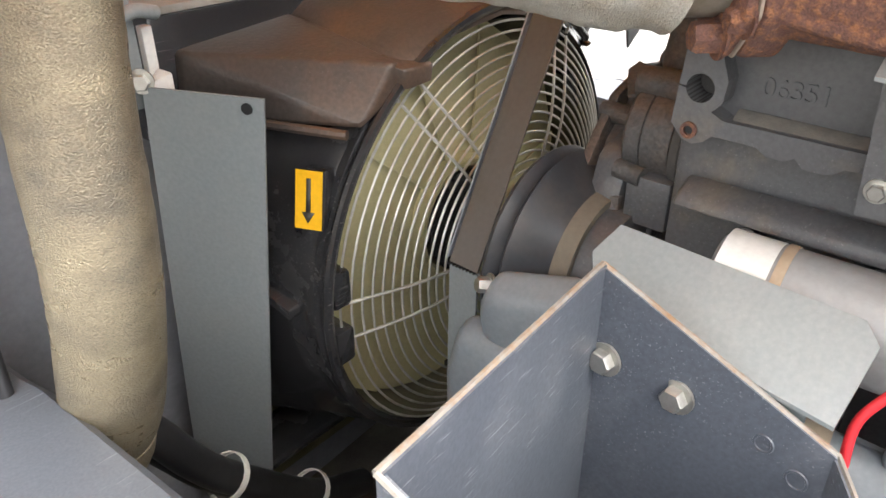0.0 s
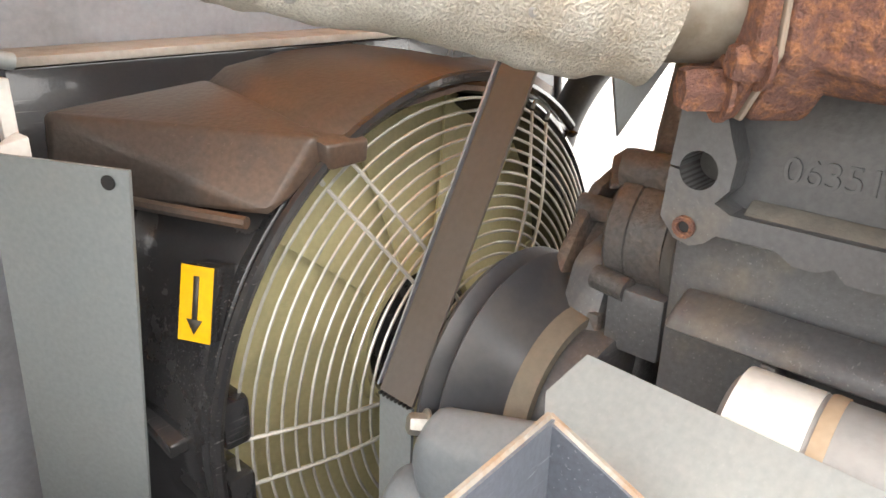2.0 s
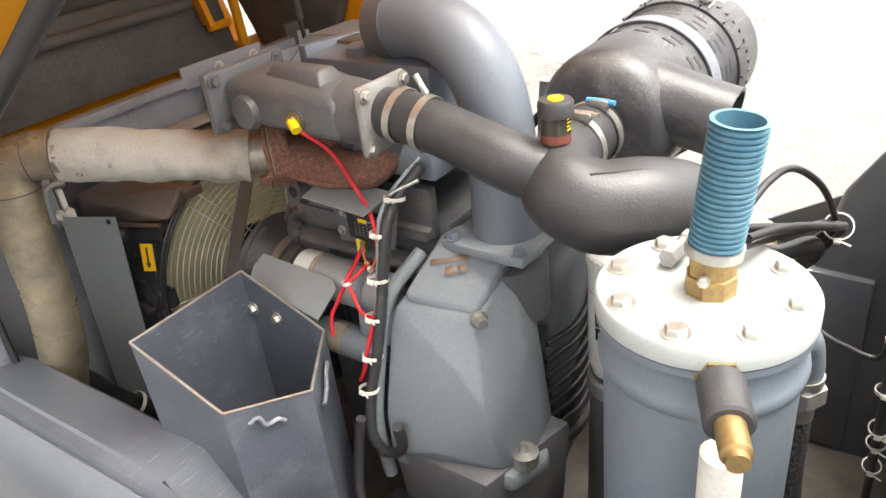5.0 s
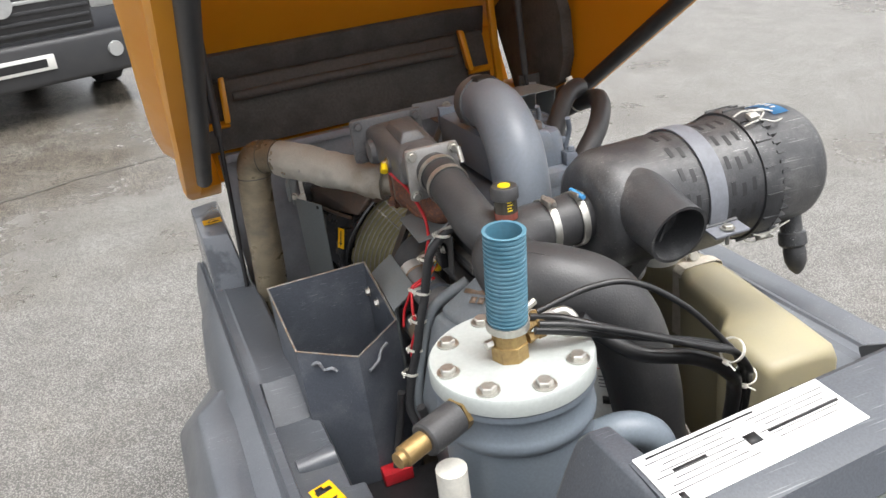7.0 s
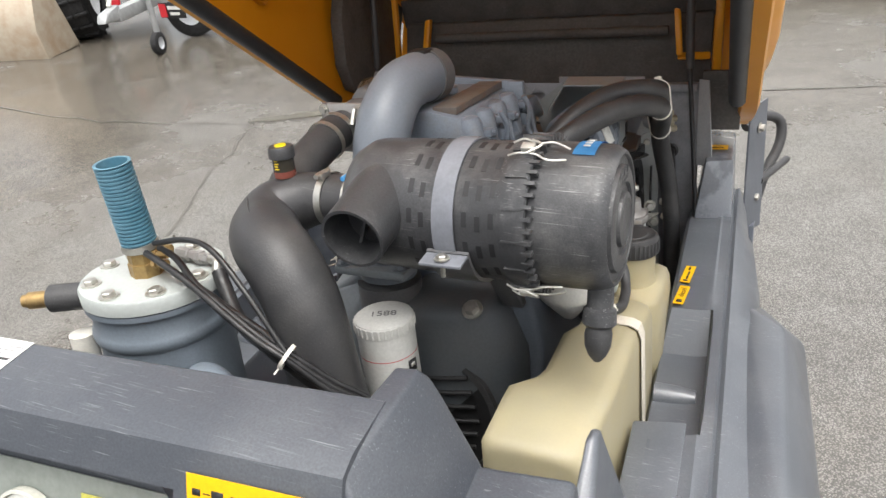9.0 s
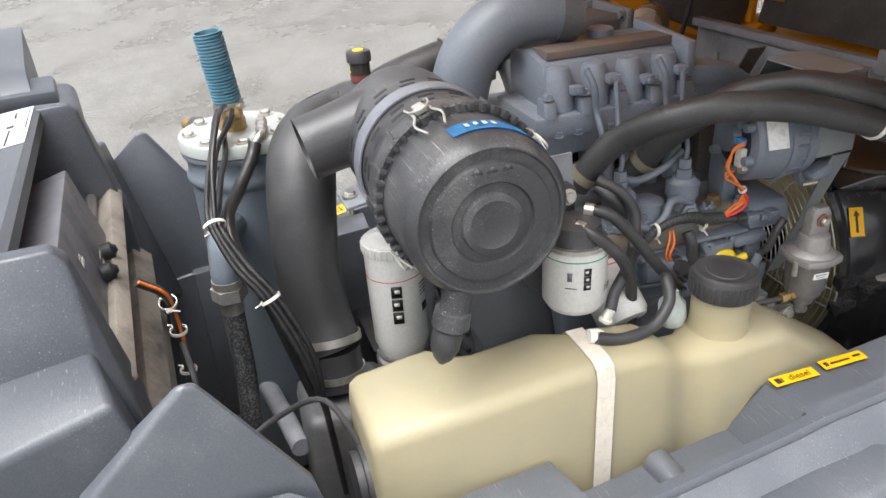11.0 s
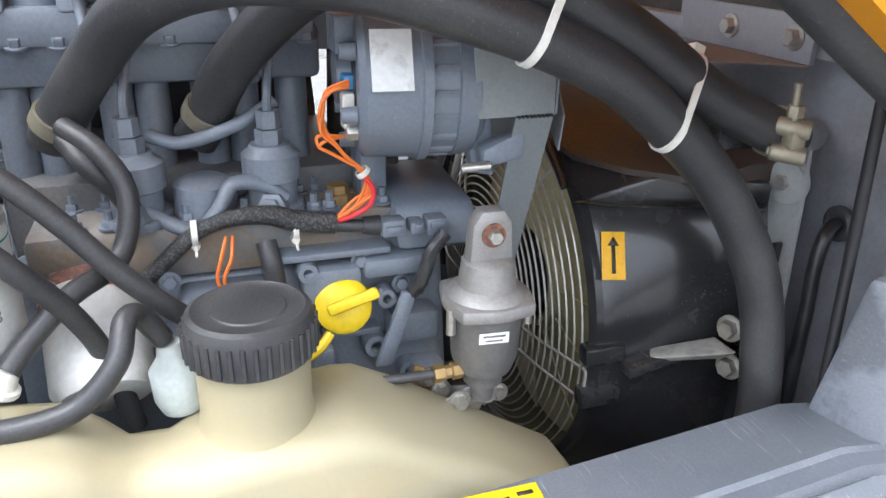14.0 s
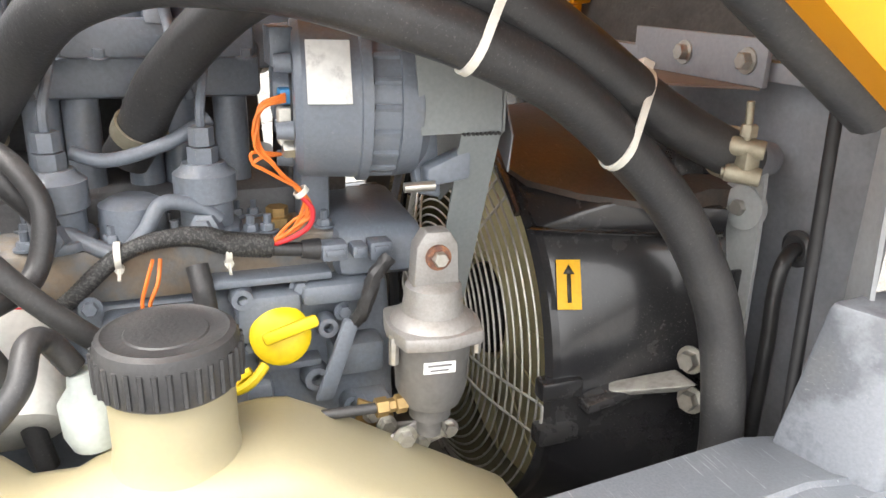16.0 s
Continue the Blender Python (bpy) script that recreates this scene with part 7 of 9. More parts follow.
        for i in range(3):
            bars("pictogram", m, [(0.0, 0.028 - 0.022 * i, 0.016, 0.0195)], INK, o)
            bars("print", m @ Matrix.Translation((0, 0, 0.0004)), [(0.001 - 0.002 * (i % 2), 0.029 - 0.022 * i, 0.008, 0.006)], WHITEPT, o)
    for ang in (228, 48):
        d = V(math.cos(radians(ang)), math.sin(radians(ang)), 0)
        m = on_face(c + ax * 0.1 + d * 0.0429, V(-d.y, d.x, 0), -ax)
        for i in range(4):
            bars("fine_print", m, [(0.0, 0.03 - 0.006 * i, 0.02 - 0.003 * (i % 2), 0.002)], GREYINK, o)
        bars("pictogram", m, [(0.002, -0.012, 0.014, 0.014)], INK, o)
    part("foot", lathe([(0.2, 0.036), (0.208, 0.044), (0.23, 0.044)], c, ax, 30), ALU, o)
    part("stand", pipe([c + ax * 0.2, V(0.08, 0.556, 0.6), V(0.08, 0.556, 0.55)], 0.04, 20, 3), ENGDARK, o)
    e = spin_on("engine_oil_filter", "white spin-on engine oil filter lying aslant beside the block", V(0.225, 0.80, 1.055), V(0.75, 0.1, -0.62), 0.037, 0.085)
    part("red_line", lathe([(0.008, 0.0375), (0.0095, 0.0375)], V(0.225, 0.80, 1.055), V(0.75, 0.1, -0.62), 40), REDPL, e)
    part("rust_collar", lathe([(-0.01, 0.034), (0.001, 0.036)], V(0.225, 0.80, 1.055), V(0.75, 0.1, -0.62), 32), RUST, e)


fuel_filter()


DULLZINC = surface("dull_yellow_zinc", (0.36, 0.33, 0.25), 0.45, metal=0.6, col2=(0.25, 0.22, 0.16), scale=50)


def hose_set():
    t = thing("coolant_hoses", (0.3, 1.1, 1.2), "two thick black rubber oil cooler hoses tied together", "hose")
    h1 = [(0.176, 0.787, 1.165), (0.182, 0.795, 1.182), (0.203, 0.828, 1.23), (0.258, 0.8655, 1.272), (0.298, 0.915, 1.292), (0.325, 0.964, 1.294), (0.344, 1.006, 1.289), (0.357, 1.064, 1.273), (0.359, 1.108, 1.258), (0.352, 1.165, 1.232), (0.340, 1.222, 1.192), (0.334, 1.275, 1.145), (0.336, 1.312, 1.095), (0.342, 1.337, 1.04), (0.348, 1.35, 0.97), (0.352, 1.355, 0.88), (0.354, 1.356, 0.62)]
    part("lower_hose", pipe(h1, 0.0185, 22, 8), RUBBER, t)
    h2 = [(0.155, 0.89, 1.155), (0.162, 0.902, 1.175), (0.19, 0.925, 1.222), (0.24, 0.975, 1.278), (0.29, 1.025, 1.303), (0.336, 1.062, 1.303), (0.353, 1.116, 1.289), (0.344, 1.183, 1.255), (0.326, 1.263, 1.21), (0.32, 1.335, 1.176), (0.32, 1.36, 1.166)]
    part("upper_hose", pipe(h2, 0.0185, 22, 8), RUBBER, t)
    for p, d in (((0.182, 0.795, 1.182), (0.4, 0.55, 0.9)), ((0.164, 0.903, 1.178), (0.5, 0.4, 0.8)), ((0.321, 1.34, 1.174), (-0.05, 1, -0.4))):
        part("hose_clamp", band(p, d, 0.0188, 0.012, 0.0022), DULLZINC, t, "yellow-zinc hose clamp")
    part("pipe_stub", pipe([(0.32, 1.345, 1.172), (0.30, 1.38, 1.163), (0.282, 1.415, 1.157)], 0.0155, 16, 4), BAYWALL, t)
    part("clamp_bolt", rod((0.344, 1.336, 1.158), (0.3425, 1.332, 1.218), 0.003, seg=10), DULLZINC, t)
    part("clamp_collar", hexbolt((0.3434, 1.334, 1.192), (0, 0, 1), 0.0115, 0.009, False), DULLZINC, t)
    for z in (1.184, 1.163):
        part("clamp_trunnion", rod((0.333, 1.326, z), (0.352, 1.345, z - 0.002), 0.0075, seg=16, w=0.0015), DULLZINC, t)
        part("trunnion_cap", rod((0.3315, 1.3245, z), (0.334, 1.327, z), 0.0045, seg=12), DULLZINC, t)
    part("clamp_lug", box(0.336, 0.35, 1.330, 1.345, 1.166, 1.182, 0.003), DULLZINC, t)
    c1, c2 = smooth_path(h1, 8), smooth_path(h2, 8)
    for p in ((0.360, 1.107, 1.275), (0.336, 1.23, 1.206)):
        c = V(*p)
        d = V(0.1, 0.9, -0.4).normalized()
        # the strap follows the outline of both hoses in its plane
        pair = [min(q, key=lambda v: abs((v - c).dot(d)) + 0.2 * (v - c).length) for q in (c1, c2)]
        pair = [v - d * (v - c).dot(d) for v in pair]
        u = (pair[1] - pair[0]).normalized()
        w = d.cross(u)
        loop = []
        for i in range(25):
            a = 2 * math.pi * i / 24
            loop.append((pair[1] if math.cos(a) >= 0 else pair[0]) + (u * math.cos(a) + w * math.sin(a)) * 0.0192)
        mid = (pair[0] + pair[1]) / 2
        bm = loft([[q + d * 0.003, q - d * 0.003, q - d * 0.0026 + (q - mid).normalized() * 0.0018, q + d * 0.0026 + (q - mid).normalized() * 0.0018] for q in loop])
        top = pair[1] + u * 0.022
        join(bm, hull([top + d * a + w * b + u * e for a in (-0.005, 0.005) for b in (-0.005, 0.007) for e in (-0.004, 0.004)], 0.001))
        part("cable_tie", bm, NYLON, t, "white cable tie")
    f = thing("fuel_hoses", (0.3, 0.76, 1.1), "thin black rubber fuel hoses with crimped ends", "hose")
    part("hose", pipe([(0.297, 0.722, 1.17), (0.318, 0.735, 1.165), (0.322, 0.77, 1.13), (0.305, 0.80, 1.08), (0.29, 0.815, 1.03), (0.285, 0.825, 0.97)], 0.0078, 14, 8), RUBBER, f)
    part("hose", pipe([(0.275, 0.745, 1.18), (0.292, 0.77, 1.175), (0.296, 0.80, 1.145), (0.298, 0.835, 1.10), (0.29, 0.87, 1.06), (0.275, 0.90, 1.03)], 0.0078, 14, 8), RUBBER, f)
    part("hose", pipe([(0.362, 0.718, 1.048), (0.366, 0.755, 1.038), (0.362, 0.80, 1.042), (0.352, 0.828, 1.065), (0.335, 0.835, 1.085), (0.322, 0.843, 1.082), (0.318, 0.855, 1.06)], 0.0078, 14, 8), RUBBER, f)
    part("hose", pipe([(0.325, 0.76, 1.055), (0.31, 0.775, 1.07), (0.295, 0.80, 1.09), (0.262, 0.83, 1.10), (0.245, 0.84, 1.14), (0.232, 0.825, 1.17), (0.21, 0.80, 1.185)], 0.0078, 14, 8), RUBBER, f)
    part("hose", pipe([(0.21, 0.80, 1.175), (0.228, 0.815, 1.16), (0.222, 0.835, 1.13), (0.20, 0.85, 1.08)], 0.0085, 12, 6), RUBBER, f)
    for p, d in (((0.303, 0.725, 1.169), (1, 0.6, -0.1)), ((0.28, 0.75, 1.179), (0.8, 0.8, 0))):
        part("crimp", band(p, d, 0.0082, 0.012, 0.0014, 18), ZINC, f)
    part("end_cap", lathe([(0, 0.009), (0.012, 0.009)], (0.356, 0.712, 1.048), (0.2, 1, -0.1), 14), NYLON, f)
    b = thing("pump_bulb", (0.318, 0.863, 1.0), "frosted clear plastic inline fuel bulb", "fuel bulb")
    part("bulb", lathe([(0, 0.016), (0.01, 0.019), (0.032, 0.018), (0.042, 0.01), (0.052, 0.008)], (0.318, 0.863, 1.005), (0, -0.1, 1), 24), surface("frosted_plastic", (0.5, 0.55, 0.53), 0.35, bump=0.0), b)
    # control hoses from the separator
    c = thing("control_hoses", (0.0, 0.35, 1.1), "bundle of thin black control hoses with white ties", "hose")
    for dy, dz, sp in ((0.01, 0.0, 0.0), (0.0, -0.012, 0.009), (-0.012, 0.002, -0.007)):
        part("hose", pipe([(-0.135, 0.352 + dy, 1.252 + dz), (-0.10, 0.343 + dy, 1.244 + dz), (-0.05, 0.328 + sp, 1.226 + dz), (0.002, 0.315 + sp, 1.205 + dz * 0.5), (0.05, 0.306 + sp, 1.184), (0.087, 0.303 + sp * 0.7, 1.166), (0.125, 0.324 + sp, 1.12), (0.153, 0.353 + sp, 1.078), (0.176, 0.385 + sp, 0.99), (0.18, 0.40, 0.88), (0.17, 0.41, 0.72)], 0.0043, 10, 8), BLACKHOSE, c)
    part("high_loop", pipe([(-0.13, 0.352, 1.262), (-0.07, 0.345, 1.276), (-0.02, 0.334, 1.272), (0.035, 0.316, 1.232), (0.087, 0.304, 1.168)], 0.0036, 10, 8), BLACKHOSE, c)
    part("thick_hose", pipe([(-0.064, 0.382, 1.218), (-0.05, 0.372, 1.2), (-0.01, 0.345, 1.172), (0.05, 0.322, 1.158), (0.1, 0.325, 1.12), (0.135, 0.352, 1.06), (0.15, 0.39, 0.9)], 0.0095, 14, 8), BLACKHOSE, c)
    tie("cable_tie", (0.087, 0.303, 1.166), (0.8, 0.15, -0.6), 0.014, c)
    tie("cable_tie", (0.153, 0.353, 1.078), (0.4, 0.4, -0.9), 0.013, c)


hose_set()


def sediment_bowl():
    t = thing("lift_pump", (0.305, 1.1, 0.955), "cast aluminium shut-off cylinder with mounting eye", "actuator")
    c = V(0.306, 1.098, 0)
    part("bowl", lathe([(0.957, 0.010), (0.972, 0.0105), (0.974, 0.0165), (0.986, 0.0165), (0.988, 0.0235), (1.0, 0.0275), (1.045, 0.030), (1.047, 0.03)], c, (0, 0, 1), 36), surface("dull_grey_alloy", (0.2, 0.195, 0.19), 0.45, metal=0.5, scale=40), t, "dull grey metal bowl")
    part("flange", hull([c + V(0.038 * math.cos(radians(a)) * (1.12 if a % 90 == 45 else 0.95), 0.038 * math.sin(radians(a)) * (1.12 if a % 90 == 45 else 0.95), z) for a in range(0, 360, 15) for z in (1.045, 1.056)], 0.002), ALU, t)
    part("dome", lathe([(1.054, 0.033), (1.06, 0.03), (1.064, 0.0235), (1.084, 0.021), (1.087, 0.017)], c, (0, 0, 1), 32), ALU, t)
    part("mounting_eye", hull([c + V(dx, dy, z) for dx in (-0.008, 0.008) for dy, z in ((-0.018, 1.08), (0.018, 1.08), (0.016, 1.116), (-0.016, 1.116), (0.009, 1.127), (-0.009, 1.127))], 0.002), ALU, t)
    part("washer", lathe([(0, 0.0095), (0.003, 0.0095)], c + V(0.008, 0, 1.108), (1, 0, 0), 20), RUST, t)
    part("eye_bolt", hexbolt(c + V(0.011, 0, 1.108), (1, 0, 0), 0.010, 0.006, False), ZINC, t)
    for dy in (-0.033, 0.033):
        part("flange_bolt", rod(c + V(0.01, dy, 1.028), c + V(0.01, dy, 1.05), 0.004, seg=8), ZINC, t)
    m = on_face(c + V(0.0293, -0.004, 1.03), (0.1, 1, 0), (0.05, 0, 1))
    lab = part("type_label", plate(m, 0.024, 0.0095), WHITELAB, t, "small pale type label")
    bars("print", m, [(0, 0.002, 0.018, 0.0016), (0, -0.002, 0.014, 0.0012)], GREYINK, lab)
    part("brass_union", lathe([(0, 0.0075), (0.008, 0.0075), (0.009, 0.0055), (0.014, 0.0055), (0.015, 0.0075), (0.024, 0.0075)], c + V(0.005, -0.022, 0.99), (0.05, -1, 0.0), 6), BRASS, t)
    part("air_line", pipe([c + V(0.006, -0.045, 0.99), c + V(0.0, -0.09, 0.988), c + V(-0.02, -0.13, 0.98), c + V(-0.04, -0.16, 0.985)], 0.0042, 10, 5), RUBBER, t)
    part("link", hull([V(0.30 + dx, y, z + dz) for dx in (0, 0.004) for y, z in ((1.098, 0.962), (1.05, 0.94)) for dz in (-0.008, 0.008)], 0.002), ALU, t)
    for y, z in ((1.102, 0.958), (1.078, 0.955)):
        part("link_bolt", hexbolt((0.305, y, z), (1, 0, 0), 0.012, 0.008), ZINC, t)
    part("link_arm", hull([(0.276 + dx, y, z + dz) for dx in (0, 0.004) for y, z in ((1.062, 0.947), (1.1, 0.929), (1.127, 0.938)) for dz in (-0.007, 0.007)], 0.002), ALU, t)
    for y, z in ((1.07, 0.952), (1.1, 0.93), (1.125, 0.938)):
        part("link_bolt", hexbolt((0.28, y, z), (1, 0, 0.1), 0.0105, 0.007), ZINC, t)
    part("cable_boot", pipe([(0.27, 1.075, 1.095), (0.272, 1.062, 1.08), (0.27, 1.055, 1.055), (0.262, 1.05, 1.04)], 0.006, 10, 6, wobble=0.3), RUBBER, t)
    a = thing("control_bracket", (0.27, 1.06, 0.93), "yellow-zinc bracket with bolts", "bracket")
    part("bracket_plate", hull([(0.262 + dx, y, z) for dx in (0, 0.005) for y, z in ((1.045, 0.93), (1.085, 0.925), (1.08, 0.955), (1.05, 0.972))], 0.002), BRASS, a)
    part("bolt", hexbolt((0.267, 1.062, 0.957), (1, 0, 0), 0.011, 0.007), ZINC, a)
    part("stay", box(0.2, 0.262, 1.05, 1.08, 0.925, 0.965, 0.003), ENGINE, a)


sediment_bowl()


def alternator():
    t = thing("alternator", (0.23, 1.06, 1.15), "grey painted alternator with white type label", "alternator")
    o = V(0.219, 1.012, 1.211)
    ax = V(0.12, 1, 0.0).normalized()
    part("body", lathe([(0, 0.046), (0.001, 0.055), (0.006, 0.06), (0.046, 0.0615), (0.047, 0.064), (0.054, 0.064), (0.055, 0.0585), (0.074, 0.0585), (0.075, 0.0615), (0.09, 0.0595), (0.098, 0.05)], o, ax, 56), ENGINE, t)
    for k in range(20):
        a = 2 * math.pi * k / 20
        u, v = frame_of(ax)
        d = u * math.cos(a) + v * math.sin(a)
        part("vent_rib", rod(o + ax * 0.055 + d * 0.0585, o + ax * 0.074 + d * 0.0585, 0.0028, seg=6), ENGINE, t)
    for k in range(6):
        a = 2 * math.pi * k / 6 + 0.4
        u, v = frame_of(ax)
        d = u * math.cos(a) + v * math.sin(a)
        part("back_boss", lathe([(0, 0.007), (0.012, 0.006)], o + d * 0.046, -ax, 12), ENGINE, t)
    d = V(0.915, -0.11, 0.39).normalized()
    m = on_face(o + ax * 0.024 + d * 0.0605, ax, d.cross(ax))
    if (m.to_3x3() @ V(0, 0, 1)).dot(d) < 0:
        m = on_face(o + ax * 0.03 + d * 0.0562, ax, ax.cross(d))
        if (m.to_3x3() @ V(0, 0, 1)).dot(d) < 0:
            m = on_face(o + ax * 0.03 + d * 0.0562, -ax, d.cross(ax))
    part("type_label", plate(m, 0.03, 0.044, 0.002), WHITELAB, t, "blank white type label")
    part("rear_recess", lathe([(0, 0.038), (0.0015, 0.038)], o, -ax, 36), BATTERY, t)
    part("slip_ring_cover", lathe([(0, 0.024), (0.012, 0.022), (0.014, 0.015)], o + V(-0.006, 0, 0.004), -ax, 28), ENGINE, t)
    for k in range(5):
        part("regulator_fin", box(0.212 + k * 0.007, 0.216 + k * 0.007, 0.995, 1.012, 1.235, 1.262, 0.001), ENGINE, t)
    part("blue_plug", box(0.22, 0.248, 1.0, 1.012, 1.209, 1.22, 0.002), BLUELAB, t)
    part("white_plug", box(0.238, 0.252, 0.998, 1.012, 1.18, 1.207, 0.002), NYLON, t)
    part("terminal", hexbolt((0.25, 1.012, 1.178), (0, -1, 0), 0.012, 0.012), ZINC, t)
    part("tension_arm", hull([(0.245 + dx, y, z) for dx in (0, 0.016) for y, z in ((1.09, 1.19), (1.115, 1.19), (1.10, 1.14), (1.12, 1.135))], 0.004), ENGINE, t)
    part("tension_lug", hull([(0.262 + dx, y, z) for dx in (0, 0.02) for y, z in ((1.10, 1.15), (1.135, 1.155), (1.10, 1.165), (1.135, 1.18))], 0.004), ENGINE, t)
    part("tension_bolt", rod((0.282, 1.082, 1.152), (0.284, 1.105, 1.153), 0.0038, seg=10), ZINC, t)
    part("mount", hull([(x, y, z) for x in (0.16, 0.20) for y in (1.02, 1.045) for z in (1.10, 1.20)], 0.006), ENGINE, t)
    g = thing("belt_cover", (0.25, 1.13, 1.15), "grey sheet metal belt cover with perforated fold", "belt cover")
    part("side_plate", slab([(0.287, 1.093, 1.191), (0.284, 1.157, 1.191), (0.285, 1.152, 1.306), (0.293, 1.08, 1.306)], (-0.002, 0, 0)), SHEET, g)
    part("top_plate", slab([(0.186, 1.075, 1.308), (0.294, 1.079, 1.307), (0.285, 1.153, 1.307), (0.175, 1.155, 1.308)], (0, 0, -0.002)), SHEET, g)
    part("top_apron", slab([(0.186, 1.075, 1.306), (0.175, 1.155, 1.306), (0.135, 1.155, 1.25), (0.15, 1.085, 1.25)], (0.002, 0, 0)), SHEET, g)
    part("rear_plate", slab([(0.175, 1.158, 1.306), (0.284, 1.158, 1.306), (0.283, 1.158, 1.191), (0.15, 1.158, 1.10), (0.10, 1.158, 1.25)], (0, 0.002, 0)), SHEET, g)
    part("lower_strip", slab([(0.286, 1.124, 1.19), (0.285, 1.156, 1.19), (0.238, 1.156, 1.065), (0.20, 1.156, 0.96), (0.205, 1.124, 0.96), (0.25, 1.124, 1.075)], (-0.002, 0, 0)), SHEET, g)
    for i in range(9):
        part("fold_hole", rod((0.282, 1.126 + i * 0.0035, 1.1905), (0.288, 1.126 + i * 0.0035, 1.1905), 0.0013, seg=6), INK, g)
    for i in range(14):
        part("fold_tooth", box(0.2895 - i * 0.0006, 0.2945 - i * 0.0006, 1.081 + i * 0.0051, 1.0835 + i * 0.0051, 1.302, 1.3075, 0), SHEET, g)


alternator()


def small_right():
    d = thing("oil_filler_cap", (0.256, 0.99, 1.02), "yellow oil filler cap with a yellow dipstick loop", "filler cap")
    part("cap", lathe([(0, 0.021), (0.006, 0.0235), (0.016, 0.0235), (0.02, 0.02), (0.022, 0.01)], (0.243, 0.993, 1.028), (0.85, -0.1, 0.35), 30), YELLOWPL, d)
    part("grip", hull([V(0.262, 0.993, 1.037) + V(0.85, -0.1, 0.35).normalized() * a + V(0.05, 0.95, 0.3).normalized() * b + V(-0.3, -0.3, 0.9).normalized() * c for a in (0, 0.01) for b in (-0.016, 0.028) for c in (-0.004, 0.006)], 0.003), YELLOWPL, d)
    part("dipstick_loop", pipe([(0.272, 0.977, 1.018), (0.278, 0.968, 1.01), (0.279, 0.958, 1.004), (0.274, 0.953, 1.002), (0.268, 0.957, 1.006), (0.268, 0.967, 1.012)], 0.004, 8, 5), YELLOWPL, d)
    part("dipstick_tube", pipe([(0.272, 0.958, 1.0), (0.268, 0.958, 0.9), (0.262, 0.955, 0.7)], 0.005, 10, 4), BAYWALL, d)
    h = thing("wiring_loom_right", (0.24, 0.95, 1.1), "orange wires and black corrugated wiring loom with white ties", "wiring")
    rnd = random.Random(4)
    for k in range(6):
        j = lambda s=0.003: (rnd.random() - 0.5) * s
        ends = (0.24 + 0.0016 * (k % 3), 0.988 + j(), 1.101 + 0.0026 * (k // 3))
        gather = (0.2475 + 0.0022 * (k % 3 - 1), 1.013, 1.144 + 0.0022 * (k // 3 - 0.5))
        low = [(0.249 + j(0.006), 1.017 + j(0.01), 1.13 + j(0.004)), (0.246 + j(0.006), 1.006 + j(0.008), 1.117 + j(0.008)), ends]
        if k < 4:
            top = [(0.248, 1.004, 1.215 + 0.0016 * (k - 2)), (0.248 + j(), 0.988 + j(), 1.209 + j()), (0.247 + j(0.005), 0.982 + j(0.004), 1.195 + j()), (0.247 + j(0.005), 0.983 + j(0.004), 1.18 + j()), (0.248 + j(0.005), 0.991 + j(0.006), 1.167 + j()), (0.248 + j(), 1.001 + j(0.004), 1.156 + j())]
        else:
            top = [(0.24, 1.0, 1.172), (0.249, 0.985 - 0.006 * (k - 4), 1.172 + 0.004 * (k - 4)), (0.25, 0.979, 1.168), (0.25, 0.985, 1.164), (0.25, 0.996, 1.157)]
        part("orange_wire", pipe(top + [gather] + low, 0.0014, 6, 6), ORANGEWIRE, h)
    part("red_wire", pipe([(0.249, 1.012, 1.142), (0.251, 1.02, 1.131), (0.251, 1.017, 1.118), (0.248, 1.004, 1.109), (0.242, 0.99, 1.1025)], 0.002, 8, 6), REDCABLE, h)
    part("bundle_tie", band((0.2478, 1.0125, 1.1445), (0, 0.6, -0.8), 0.0046, 0.0042, 0.0014, 16), NYLON, h)
    braid = pipe([(0.24, 0.99, 1.101), (0.241, 0.961, 1.106), (0.241, 0.941, 1.113), (0.24, 0.919, 1.114), (0.238, 0.896, 1.109), (0.237, 0.876, 1.098), (0.238, 0.85, 1.075), (0.24, 0.83, 1.06)], [0.0088, 0.009, 0.0078, 0.0066, 0.006, 0.006, 0.006, 0.006], 16, 22)
    braid.normal_update()
    for i, v in enumerate(braid.verts):
        v.co += v.normal * (0.0006 if (i // 16 + i) % 2 else -0.0004)
    part("loom", braid, surface("braided_loom_sleeve", (0.03, 0.03, 0.031), 0.4, col2=(0.13, 0.13, 0.125), amount=0.7, scale=420, bump=0.5, lo=0.5, hi=0.56), h, "black braided loom sleeve")
    part("loom_tail", pipe([(0.24, 0.985, 1.1), (0.242, 1.0, 1.0985), (0.244, 1.02, 1.097)], 0.0055, 12, 4), RUBBER, h)
    part("plug_boot", lathe([(0, 0.007), (0.012, 0.0085), (0.014, 0.0085)], (0.244, 1.012, 1.098), (0.02, 1, -0.08), 14), RUBBER, h)
    for y0, y1, hh in ((1.026, 1.046, 0.007), (1.05, 1.062, 0.005), (1.064, 1.082, 0.0075)):
        part("plug_socket", box(0.238, 0.255, y0, y1, 1.096 - hh - 0.05 * (y0 - 1.026), 1.096 + hh - 0.05 * (y0 - 1.026), 0.002), ENGINE, h)
        part("plug_latch", box(0.254, 0.2575, y0 + 0.003, y1 - 0.003, 1.094, 1.099, 0.0008), ENGINE, h)
